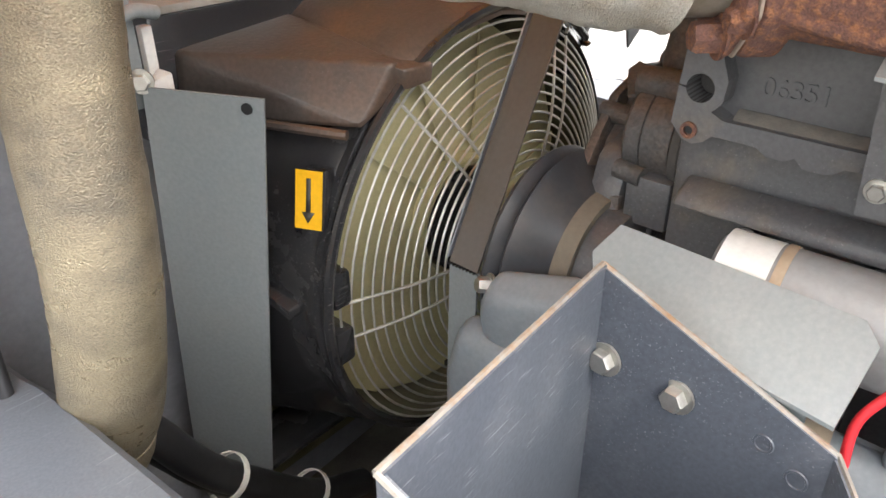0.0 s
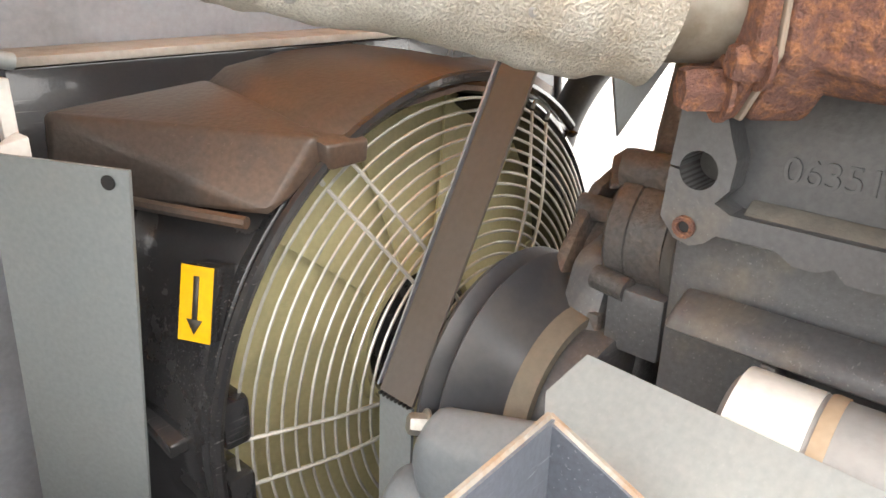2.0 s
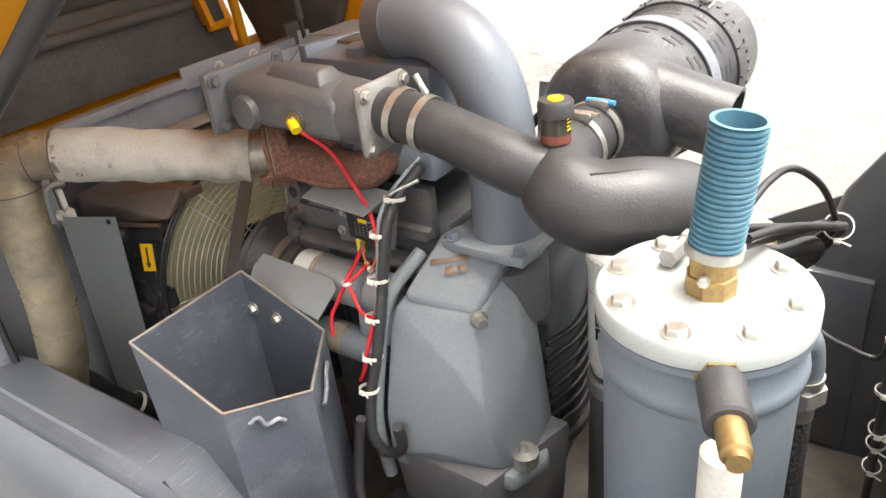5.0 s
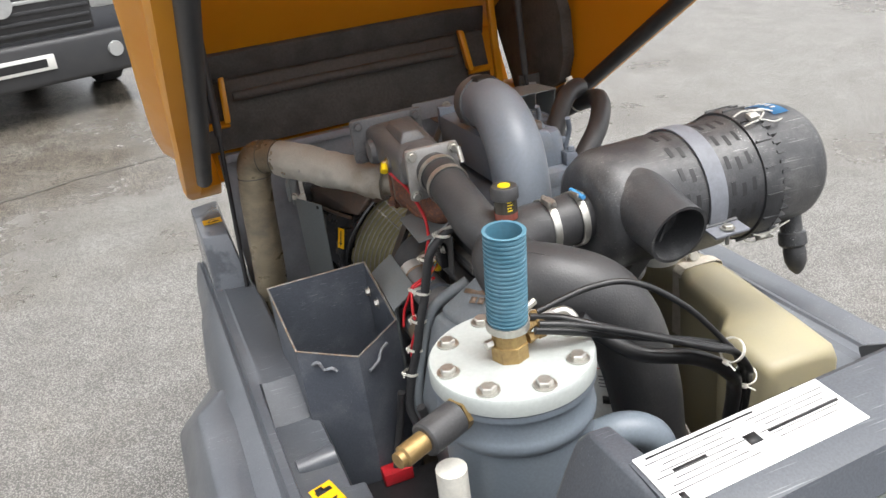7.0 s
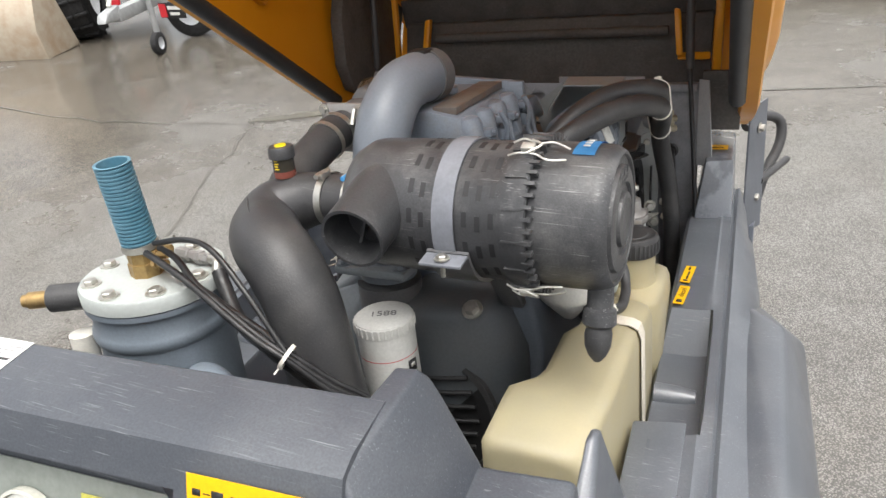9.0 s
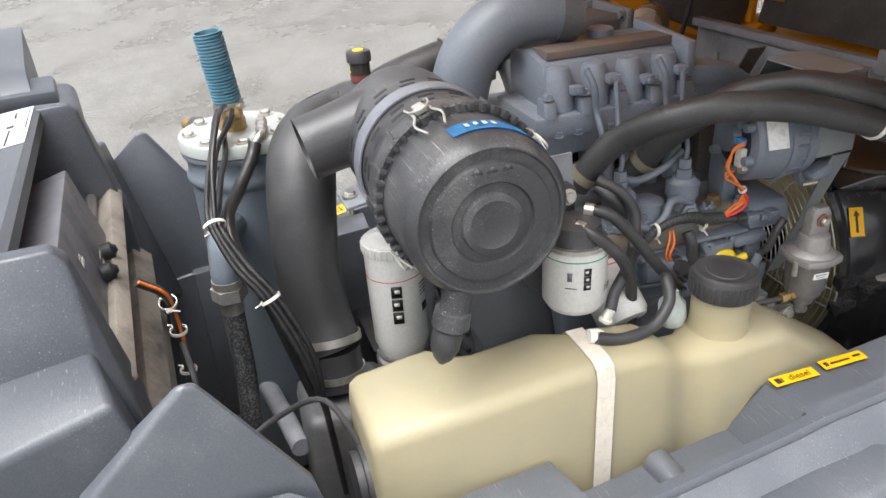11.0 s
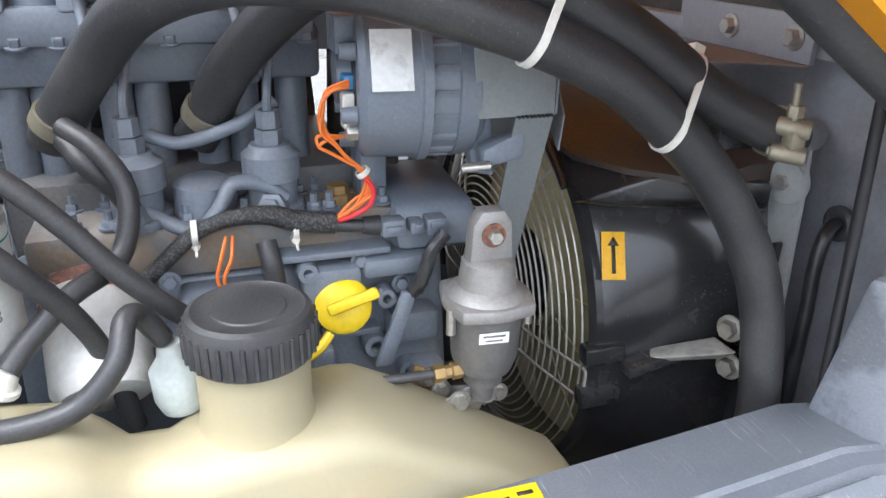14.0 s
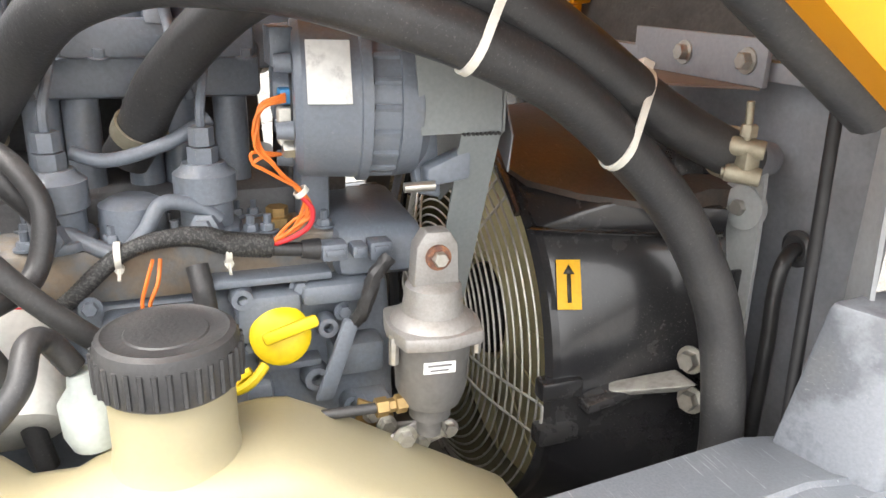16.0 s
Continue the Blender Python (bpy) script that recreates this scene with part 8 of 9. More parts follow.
    part("orange_loop", pipe([(0.238, 0.905, 1.098), (0.246, 0.90, 1.085), (0.248, 0.895, 1.065), (0.246, 0.905, 1.05)], 0.0016, 6, 6), ORANGEWIRE, h)
    part("orange_loop", pipe([(0.238, 0.91, 1.098), (0.248, 0.907, 1.083), (0.25, 0.90, 1.065), (0.246, 0.91, 1.05)], 0.0016, 6, 6), ORANGEWIRE, h)
    for p in ((0.236, 0.882, 1.103), (0.239, 0.958, 1.101)):
        tie("cable_tie", p, (0, 1, 0), 0.0085, h)
    part("breather_hose", pipe([(0.238, 0.935, 1.09), (0.248, 0.938, 1.07), (0.248, 0.94, 1.04), (0.244, 0.94, 1.02)], 0.0085, 12, 5), RUBBER, h)
    part("pressure_switch", lathe([(0, 0.013), (0.01, 0.013), (0.011, 0.010), (0.018, 0.010), (0.019, 0.012), (0.026, 0.011)], (0.24, 0.915, 1.045), (1, 0, 0.1), 6), RUBBER, h, "small black switch")
    # rear right corner
    r = thing("cooler_flange", (0.28, 1.40, 0.7), "grey sheet metal cooler side flange with bolts", "flange")
    # paler than SHEET, to make up for light that the bay lacks here
    PALESHEET = surface("light_lifted_grey_sheet", (0.38, 0.4, 0.4), 0.45, col2=(0.3, 0.31, 0.31), amount=0.6, scale=12, bump=0.05, scratch=0.3)
    part("flange_sheet", slab([(0.262, 1.398, 0.60), (0.325, 1.398, 0.60), (0.306, 1.398, 1.10), (0.302, 1.398, 1.15), (0.27, 1.398, 1.16), (0.256, 1.398, 1.12)], (0, 0.004, 0)), PALESHEET, r)
    part("corner_ear", lathe([(0, 0.02), (0.008, 0.02), (0.009, 0.017)], (0.285, 1.402, 1.115), (0.2, -1, 0), 24), PALESHEET, r)
    part("ear_bolt", hexbolt((0.284, 1.395, 1.115), (0.2, -1, 0), 0.013, 0.008), ZINC, r)
    for x, z in ((0.301, 0.978), (0.309, 0.941)):
        part("stay_bolt", hexbolt((x, 1.352, z), (0.4, -1, 0.1), 0.016, 0.011), ZINC, r)
    for x, z in ((0.325, 0.99), (0.329, 0.956)):
        part("stay_nut", lathe([(0, 0.0075), (0.012, 0.0075)], (x, 1.352, z), (0.9, -0.3, 0), 12), NYLON, r, "pale nut")
    part("stay_arm", hull([(0.244, 1.255, 0.927), (0.249, 1.258, 0.926), (0.29, 1.345, 0.963), (0.327, 1.34, 0.968), (0.309, 1.335, 0.952), (0.26, 1.29, 0.942), (0.269, 1.285, 0.933), (0.238, 1.261, 0.923), (0.243, 1.264, 0.922), (0.284, 1.351, 0.959), (0.321, 1.346, 0.964), (0.303, 1.341, 0.948), (0.254, 1.296, 0.938), (0.263, 1.291, 0.929)], 0.0015), surface("mottled_pale_stay", (0.34, 0.33, 0.3), 0.5, col2=(0.14, 0.13, 0.12), amount=0.8, scale=40, bump=0.1), r, "pale wedge of the stay with darker mottling")
    part("shroud_edge", box(0.294, 0.298, 1.383, 1.396, 0.62, 1.06, 0.001), BLACKGLOSS, r)
    s = thing("top_shelf", (0.2, 1.36, 1.2), "rust-dusted grey sheet metal shelf bolted to the rear wall", "shelf bracket")
    part("shelf_sheet", slab([(0.12, 1.30, 1.215), (0.12, 1.405, 1.215), (0.272, 1.405, 1.215), (0.22, 1.33, 1.215)], (0, 0, 0.002)), surface("rusty_beige_sheet", (0.16, 0.11, 0.085), 0.6, col2=(0.22, 0.19, 0.17), scale=9), s)
    part("shelf_back", box(0.08, 0.274, 1.405, 1.411, 1.217, 1.258, 0.001), BAYWALL, s)
    for x in (0.165, 0.252):
        part("bolt", hexbolt((x, 1.405, 1.238), (0, -1, 0), 0.014, 0.009), ZINC, s)
    k = thing("drain_hose", (0.35, 1.40, 0.9), "thin black rubber hose through a grommet in the rear wall", "hose")
    part("hose", pipe([(0.335, 1.425, 1.09), (0.337, 1.405, 1.088), (0.342, 1.392, 1.06), (0.345, 1.392, 0.98), (0.346, 1.392, 0.70)], 0.0065, 12, 6), BLACKHOSE, k)
    part("grommet", lathe([(0, 0.016), (0.004, 0.016), (0.006, 0.012), (0.004, 0.009)], (0.335, 1.4175, 1.091), (0, -1, 0), 20), RUBBER, k)
    for y0, text in ((0.983, "diesel"), (1.063, None)):
        m = on_face((0.425, y0, 0.9505 + 0.05 * (y0 - 0.983)), (0.06, 1, 0.05), (-1, 0.06, 0))
        lab = part("fuel_label" if text else "oil_label", plate(m, 0.066, 0.018, 0.0006), YELLOW, housing, "yellow diesel label" if text else "yellow oil label with a small black symbol")
        if text:
            flat_text("diesel", 0.0145, m @ Matrix.Translation((0.008, 0, 0.0009)), INK, lab)
            bars("pump_symbol", m, [(-0.024, 0, 0.008, 0.010), (-0.018, 0.0, 0.002, 0.008)], INK, lab)
        else:
            bars("oil_symbol", m, [(0.022, 0.001, 0.012, 0.004), (-0.026, 0, 0.006, 0.008), (-0.005, -0.001, 0.03, 0.0035)], INK, lab)


small_right()


def left_wiring():
    r = thing("starter_cable", (-0.14, 0.87, 1.29), "red battery cable with yellow lugs and white ties", "cable")
    part("cable", pipe([(-0.144, 0.866, 1.293), (-0.135, 0.856, 1.28), (-0.12, 0.843, 1.26), (-0.11, 0.835, 1.238), (-0.1, 0.827, 1.204), (-0.105, 0.805, 1.18), (-0.118, 0.785, 1.16), (-0.125, 0.78, 1.131), (-0.133, 0.78, 1.097), (-0.14, 0.782, 1.066), (-0.15, 0.783, 1.04), (-0.165, 0.79, 1.0), (-0.168, 0.80, 0.965), (-0.165, 0.815, 0.94)], 0.0028, 10, 8), REDCABLE, r)
    part("lug", lathe([(0, 0.006), (0.016, 0.0065)], (-0.144, 0.866, 1.299), (-0.3, -0.7, -0.5), 12), YELLOWPL, r, "yellow crimp sleeve")
    part("branch", pipe([(-0.085, 0.846, 1.104), (-0.112, 0.838, 1.092), (-0.134, 0.832, 1.086), (-0.141, 0.833, 1.078), (-0.148, 0.848, 1.048), (-0.154, 0.859, 1.025), (-0.16, 0.858, 0.997)], 0.0027, 10, 7), REDCABLE, r)
    part("branch", pipe([(-0.1, 0.823, 1.093), (-0.122, 0.816, 1.094), (-0.137, 0.82, 1.087), (-0.141, 0.828, 1.08), (-0.147, 0.816, 1.069), (-0.152, 0.804, 1.053), (-0.155, 0.791, 1.048), (-0.157, 0.777, 1.052)], 0.0027, 10, 7), REDCABLE, r)
    part("lug", lathe([(0, 0.006), (0.02, 0.006)], (-0.079, 0.855, 1.11), (-0.15, -0.1, -0.9), 12), YELLOWPL, r, "yellow crimp sleeve")
    part("blue_wire", pipe([(-0.084, 0.85, 1.108), (-0.1, 0.832, 1.098), (-0.11, 0.818, 1.09), (-0.12, 0.79, 1.1)], 0.0015, 6, 6), BLUEWIRE, r)
    part("orange_wire", pipe([(-0.084, 0.846, 1.105), (-0.105, 0.826, 1.098), (-0.12, 0.804, 1.095), (-0.122, 0.788, 1.118), (-0.124, 0.782, 1.13)], 0.0015, 6, 6), ORANGEWIRE, r)
    for p in ((-0.11, 0.819, 1.0935), (-0.12, 0.804, 1.0955)):
        part("small_tie", band(p, (-0.3, -0.8, -0.2), 0.0026, 0.004, 0.0012, 12), NYLON, r)
    part("small_tie", band((-0.141, 0.83, 1.08), (0, -0.2, -1), 0.0055, 0.005, 0.0014, 14), NYLON, r)
    l = thing("wiring_loom_left", (-0.17, 0.75, 0.9), "black corrugated wiring loom with white cable ties", "wiring")
    part("loom", pipe([(-0.058, 0.748, 1.225), (-0.09, 0.765, 1.193), (-0.118, 0.764, 1.168), (-0.131, 0.766, 1.123), (-0.138, 0.77, 1.087), (-0.152, 0.77, 1.045), (-0.163, 0.778, 0.99), (-0.177, 0.785, 0.94), (-0.19, 0.785, 0.88), (-0.185, 0.775, 0.845)], 0.0075, 12, 16, wobble=0.12), RUBBER, l)
    part("pale_wire", pipe([(-0.05, 0.755, 1.232), (-0.085, 0.775, 1.2), (-0.108, 0.778, 1.18), (-0.12, 0.778, 1.156), (-0.134, 0.778, 1.1), (-0.15, 0.779, 1.045)], 0.003, 8, 6), surface("clear_grey_tube", (0.3, 0.34, 0.36), 0.3, bump=0.0), l, "clear grey tube")
    part("steel_rod", pipe([(-0.075, 0.74, 1.215), (-0.095, 0.775, 1.195), (-0.095, 0.785, 1.165)], 0.003, 8, 4), ZINC, l)
    for p in ((-0.092, 0.768, 1.193), (-0.121, 0.774, 1.156), (-0.138, 0.775, 1.099), (-0.151, 0.778, 1.048), (-0.162, 0.785, 0.991), (-0.176, 0.789, 0.944)):
        tie("cable_tie", p, (-0.2, 0.0, -1), 0.0125, l)
    part("lower_loom", pipe([(-0.185, 0.775, 0.845), (-0.17, 0.765, 0.835), (-0.172, 0.75, 0.86), (-0.18, 0.745, 0.90)], 0.008, 12, 6), RUBBER, l)
    x = thing("relay_module", (-0.085, 0.85, 1.13), "black relay module with a yellow mark", "relay")
    part("module", hull([(xx, y, z) for xx in (-0.086, -0.073) for y, z in ((0.815, 1.152), (0.868, 1.157), (0.815, 1.108), (0.868, 1.113))], 0.003), BATTERY, x)
    m = on_face((-0.0865, 0.837, 1.1435), (0, -1, 0), (0, 0, 1))
    bars("yellow_mark", m, [(0, 0, 0.016, 0.006)], YELLOWPL, x)
    bars("print", m, [(0.013, 0.001, 0.008, 0.003)] + [(0.014 - 0.007 * i, -0.005 - 0.0042 * j, 0.0045 - 0.001 * ((i + j) % 3), 0.0011) for i in range(5) for j in range(5)], surface("pale_print", (0.3, 0.3, 0.3), 0.5, bump=0.0), x)
    for y in (0.808, 0.875):
        part("bolt", hexbolt((-0.08, y, 1.147), (-1, 0, 0), 0.0085, 0.006), ZINC, x)
    part("module_plate", slab([(-0.0725, 0.78, 1.178), (-0.0725, 0.905, 1.178), (-0.0725, 0.90, 1.095), (-0.0725, 0.80, 1.10)], (0.002, 0, 0)), ENGDARK, x)
    part("bolt", hexbolt((-0.0725, 0.892, 1.112), (-1, 0, 0), 0.0085, 0.006), ZINC, x)
    part("heat_shield", slab([(-0.125, 0.795, 1.176), (-0.125, 0.90, 1.183), (-0.07, 0.905, 1.19), (-0.07, 0.79, 1.185)], (0, 0, 0.002)), SHEET, x)
    b = thing("battery", (-0.22, 0.72, 0.56), "black starter battery with a red terminal cover", "battery")
    part("case", box(-0.33, -0.15, 0.54, 0.80, 0.56, 0.735, 0.006), BATTERY, b)
    part("red_cover", hull([(-0.262 + dx, 0.77 + dy, z) for dx in (0, 0.055) for dy in (0, 0.032) for z in (0.735, 0.762)], 0.004), REDPL, b, "red terminal cover")
    part("terminal_cable", pipe([(-0.235, 0.785, 0.755), (-0.22, 0.80, 0.80), (-0.205, 0.80, 0.86), (-0.2, 0.79, 0.91)], 0.007, 10, 6), RUBBER, b)
    m = on_face((-0.285, 0.66, 0.7355), (1, 0.2, 0), (-0.2, 1, 0))
    lab = part("battery_label", plate(m, 0.03, 0.04), WHITELAB, b, "white battery label")
    bars("print", m, [(0, 0.012 - 0.006 * i, 0.024, 0.002) for i in range(5)], GREYINK, lab)
    m = on_face((-0.374, 0.547, 0.9445), (0.9, 0.3, 0), (-0.3, 0.95, 0.1))
    lab = part("lift_label", plate(m, 0.035, 0.07, 0.0008), YELLOW, housing, "yellow label with black hand symbols")
    bars("print", m, [(0, 0.022, 0.024, 0.008), (-0.004, 0.026, 0.012, 0.012), (0, 0.002, 0.02, 0.003), (0.006, -0.004, 0.003, 0.012), (-0.008, -0.006, 0.004, 0.008), (0, -0.022, 0.026, 0.014)], INK, lab)
    h = thing("low_hoses", (-0.26, 1.25, 0.7), "black hoses with white ties on the bay floor", "hose")
    part("hose", pipe([(-0.345, 1.31, 0.90), (-0.314, 1.302, 0.86), (-0.288, 1.3, 0.811), (-0.255, 1.298, 0.764), (-0.172, 1.296, 0.675), (-0.1, 1.3, 0.63)], 0.0155, 16, 6), BLACKHOSE, h)
    part("hose", pipe([(-0.33, 1.325, 0.865), (-0.30, 1.318, 0.815), (-0.268, 1.312, 0.765), (-0.2, 1.305, 0.69), (-0.13, 1.30, 0.64)], 0.013, 14, 6), BLACKHOSE, h)
    for p in ((-0.258, 1.302, 0.766), (-0.172, 1.3, 0.676)):
        tie("cable_tie", p, (0.65, 0, -0.75), 0.0215, h, 0.007)


left_wiring()


def console_wiring():
    t = thing("console_cable", (0.2, 0.2, 0.7), "black cable with an orange wire and white ties", "cable")
    pth = [(0.15, 0.20, 1.14), (0.137, 0.226, 1.108), (0.104, 0.228, 1.049), (0.096, 0.228, 0.986), (0.102, 0.226, 0.906), (0.122, 0.226, 0.874), (0.145, 0.226, 0.812), (0.19, 0.226, 0.738), (0.21, 0.226, 0.58)]
    part("cable", pipe(pth, 0.006, 10, 6), RUBBER, t)
    part("orange_wire", pipe([V(*p) + V(0.007, 0.003, 0.003) for p in pth], 0.0022, 8, 6), ORANGEWIRE, t)
    for k in (1, 2, 3, 4, 5, 6):
        a, b = V(*pth[k]), V(*pth[k + 1])
        tie("cable_tie", a.lerp(b, 0.3), b - a, 0.0105, t)
    part("loop_cable", pipe([(0.12, 0.23, 1.02), (0.19, 0.24, 1.01), (0.228, 0.24, 0.95), (0.231, 0.248, 0.911), (0.228, 0.28, 0.915), (0.224, 0.33, 0.941), (0.27, 0.39, 0.985), (0.33, 0.425, 0.93)], 0.004, 8, 7), RUBBER, t)
    s = thing("frame_brackets", (0.1, 0.3, 0.55), "dark triangular steel brackets on the bay floor", "bracket")
    for y in (0.28, 0.37):
        part("gusset", slab([(0.02, y, 0.56), (0.22, y, 0.56), (0.02, y, 0.72)], (0, 0.005, 0)), BAYWALL, s)
    part("cross_tube", rod((-0.1, 0.33, 0.76), (0.1, 0.36, 0.77), 0.016, seg=18), BAYWALL, s)


console_wiring()


# ---- things standing in the yard ----
TURNED["level"] = False
BLACKPT = surface("black_bumper_plastic", (0.03, 0.031, 0.034), 0.45, col2=(0.05, 0.05, 0.05), scale=9, bump=0.1)
def wheel(name, c, axis, r, w, parent, rim_label=""):
    ax = Vector(axis).normalized()
    ty = part("tyre", lathe([(-w / 2, r * 0.55), (-w / 2, r * 0.9), (-w * 0.38, r), (w * 0.38, r), (w / 2, r * 0.9), (w / 2, r * 0.55)], c, ax, 36, closed=False), TYRE, parent)
    part("rim", lathe([(-w * 0.42, r * 0.56), (-w * 0.3, r * 0.5), (-w * 0.1, r * 0.2), (-w * 0.1, 0.0)], c, ax, 28, closed=False), RIMPT, ty)
    part("rim", lathe([(w * 0.42, r * 0.56), (w * 0.3, r * 0.5), (w * 0.1, r * 0.2), (w * 0.1, 0.0)], c, ax, 28, closed=False), RIMPT, ty)


def van(at, yaw):
    t = thing("delivery_van", at, "dark blue-black delivery van parked on the wet yard", "van")
    M = Matrix.Translation(at) @ Matrix.Rotation(yaw, 4, "Z")
    def put(bm):
        bmesh.ops.transform(bm, matrix=M, verts=bm.verts)
        return bm
    prof = [(-0.1, 0.35), (-0.12, 0.75), (0.0, 0.98), (0.75, 1.12), (1.45, 1.9), (4.6, 1.95), (4.7, 1.1), (4.65, 0.35)]
    part("body", put(bevel(loft([[(x, y, z) for y, z in prof] for x in (-0.95, -0.85, 0.85, 0.95)]), 0.04, 2)), CARPT, t)
    part("windscreen", put(slab([(-0.75, 0.80, 1.20), (0.75, 0.80, 1.20), (0.68, 1.36, 1.82), (-0.68, 1.36, 1.82)], (0, -0.012, 0.008))), GREENPLUG, t)
    for k in range(4):
        part("grille_bar", put(box(-0.6, 0.6, -0.145, -0.12, 0.66 + 0.07 * k, 0.685 + 0.07 * k, 0.004)), GALV if k == 3 else BLACKPT, t)
    part("grille", put(box(-0.62, 0.62, -0.13, -0.105, 0.63, 0.93, 0.01)), BATTERY, t)
    part("badge", put(lathe([(0, 0.095), (0.02, 0.09)], (0, -0.15, 0.89), (0, -1, 0), 24)), GALV, t, "round plain badge")
    part("bumper", put(box(-0.94, 0.94, -0.16, 0.1, 0.27, 0.6, 0.04, 3)), BLACKPT, t)
    for s in (-1, 1):
        part("headlight", put(box(min(s * 0.62, s * 0.9), max(s * 0.62, s * 0.9), -0.13, 0.02, 0.76, 0.93, 0.03)), GALV, t, "clear headlight")
        part("fog_lamp", put(lathe([(0, 0.06), (0.02, 0.055)], (s * 0.72, -0.16, 0.45), (0, -1, 0), 20)), GALV, t)
    pl = part("number_plate", put(box(-0.26, 0.26, -0.18, -0.16, 0.395, 0.505, 0.004)), WHITEPT, t, "white number plate")
    part("plate_bar", put(box(-0.2, 0.2, -0.1815, -0.18, 0.42, 0.48, 0.0)), INK, pl)
    for x in (-0.86, 0.86):
        for y in (0.75, 3.75):
            wheel("wheel", M @ V(x, y, 0.33), M.to_3x3() @ V(1, 0, 0), 0.33, 0.22, t)
    return t


van((-1.58, 6.19, 0), radians(21))


def trailer(at, yaw, label, with_box=True, body=True):
    t = thing("car_trailer", at, label, "trailer")
    M = Matrix.Translation(at) @ Matrix.Rotation(yaw, 4, "Z")
    def put(bm):
        bmesh.ops.transform(bm, matrix=M, verts=bm.verts)
        return bm
    part("drawbar", put(box(-0.06, 0.06, 0.0, 1.5, 0.42, 0.54, 0.01)), GALV, t)
    for s in (-1, 1):
        part("drawbar_arm", put(hull([(s * 0.04 + d, y, z) for d in (-0.03, 0.03) for y in (0.8,) for z in (0.42, 0.52)] + [(s * 0.65 + d, 1.9, z) for d in (-0.03, 0.03) for z in (0.42, 0.52)], 0.0)), GALV, t)
        if not body:
            continue
        wheel("wheel", M @ V(s * 0.95, 3.0, 0.3), M.to_3x3() @ V(1, 0, 0), 0.3, 0.18, t)
        part("mudguard", put(box(min(s * 0.85, s * 1.07), max(s * 0.85, s * 1.07), 2.65, 3.35, 0.6, 0.66, 0.02)), GALV, t)
    part("coupling", put(hull([(x, y, z) for x in (-0.05, 0.05) for y, z in ((-0.25, 0.46), (0.05, 0.44), (-0.2, 0.54), (0.05, 0.58))], 0.02)), GALV, t)
    part("coupling_lever", put(pipe([(0, -0.05, 0.58), (0, 0.05, 0.68), (0, 0.2, 0.72)], 0.02, 10, 4)), NYLON, t)
    part("jockey_post", put(rod((0.12, 0.45, 0.2), (0.12, 0.45, 0.95), 0.03, seg=14)), GALV, t)
    part("jockey_crank", put(pipe([(0.12, 0.45, 0.95), (0.12, 0.38, 0.98), (0.2, 0.3, 0.98)], 0.012, 8, 4)), GALV, t)
    wheel("jockey_wheel", M @ V(0.12, 0.42, 0.11), M.to_3x3() @ V(1, 0, 0), 0.11, 0.07, t)
    if body:
        part("chassis", put(box(-0.8, 0.8, 1.5, 4.4, 0.5, 0.6, 0.01)), GALV, t)
    if with_box and body:
        part("side_board", put(box(-0.82, 0.82, 1.48, 1.52, 0.6, 1.0, 0.005)), GALV, t)
        for s in (-1, 1):
            part("side_board", put(box(min(s * 0.8, s * 0.83), max(s * 0.8, s * 0.83), 1.5, 4.4, 0.6, 1.0, 0.005)), GALV, t)
        part("deck", put(box(-0.79, 0.79, 1.53, 4.39, 0.605, 0.62, 0.0)), BEIGE, t)
    part("red_lamp", put(box(-0.5, -0.38, 0.75, 0.78, 0.44, 0.5, 0.005)), REDPL, t)
    return t


trailer((-3.80, 5.82, 0), radians(-28), "galvanised trailer with yellow markings on its drawbar", False, False)
# unseen trailer, added so that the wet ground has something to reflect
trailer((4.6, 10.4, 0), radians(-60), "added galvanised trailer out of view, there for its reflection")
tw = thing("twin_wheel_dolly", (-3.57, 5.95, 0), "pair of small black dolly wheels under a drawbar", "dolly wheel")
for c in (V(-3.70, 5.92, 0.16), V(-3.46, 6.02, 0.16)):
    wheel("wheel", c, V(0.9, 0.35, 0), 0.16, 0.1, tw)
part("axle", rod((-3.70, 5.92, 0.16), (-3.46, 6.02, 0.16), 0.02, seg=10), BLACKPT, tw)
part("post", rod((-3.58, 5.97, 0.16), (-3.58, 5.97, 0.95), 0.035, seg=12), GALV, tw)
part("marking", box(-3.66, -3.60, 5.86, 5.93, 0.44, 0.54, 0.004), YELLOWPL, tw, "yellow marking plate")

# sign on the drawbar
sg = thing("drawbar_sign", (-4.75, 5.12, 0.4), "black and red sign plate on the trailer drawbar", "sign")
part("plate", box(-4.92, -4.62, 5.27, 5.285, 0.42, 0.56, 0.004), INK, sg)
part("red_field", box(-4.91, -4.83, 5.263, 5.27, 0.43, 0.55, 0.0), REDPL, sg, "red field")
part("lettering_bar", box(-4.81, -4.66, 5.265, 5.27, 0.5, 0.53, 0.0), WHITEPT, sg)
part("lettering_bar", box(-4.79, -4.68, 5.265, 5.27, 0.45, 0.475, 0.0), WHITEPT, sg)
part("clamp", box(-4.86, -4.70, 5.285, 5.5, 0.45, 0.53, 0.0), GALV, sg)

# flat trailer with lattice rails behind the drawbar
ft = trailer((-5.30, 5.08, 0), radians(16), "galvanised flat trailer with lattice side rails and jockey wheel", False, False)
FM = Matrix.Translation((-6.55, 5.75, 0)) @ Matrix.Rotation(radians(14), 4, "Z")
def lay(bm):
    bmesh.ops.transform(bm, matrix=FM, verts=bm.verts)
    return bm
part("deck", lay(box(0, 2.4, 0, 1.5, 0.52, 0.58, 0.004)), GALV, ft)
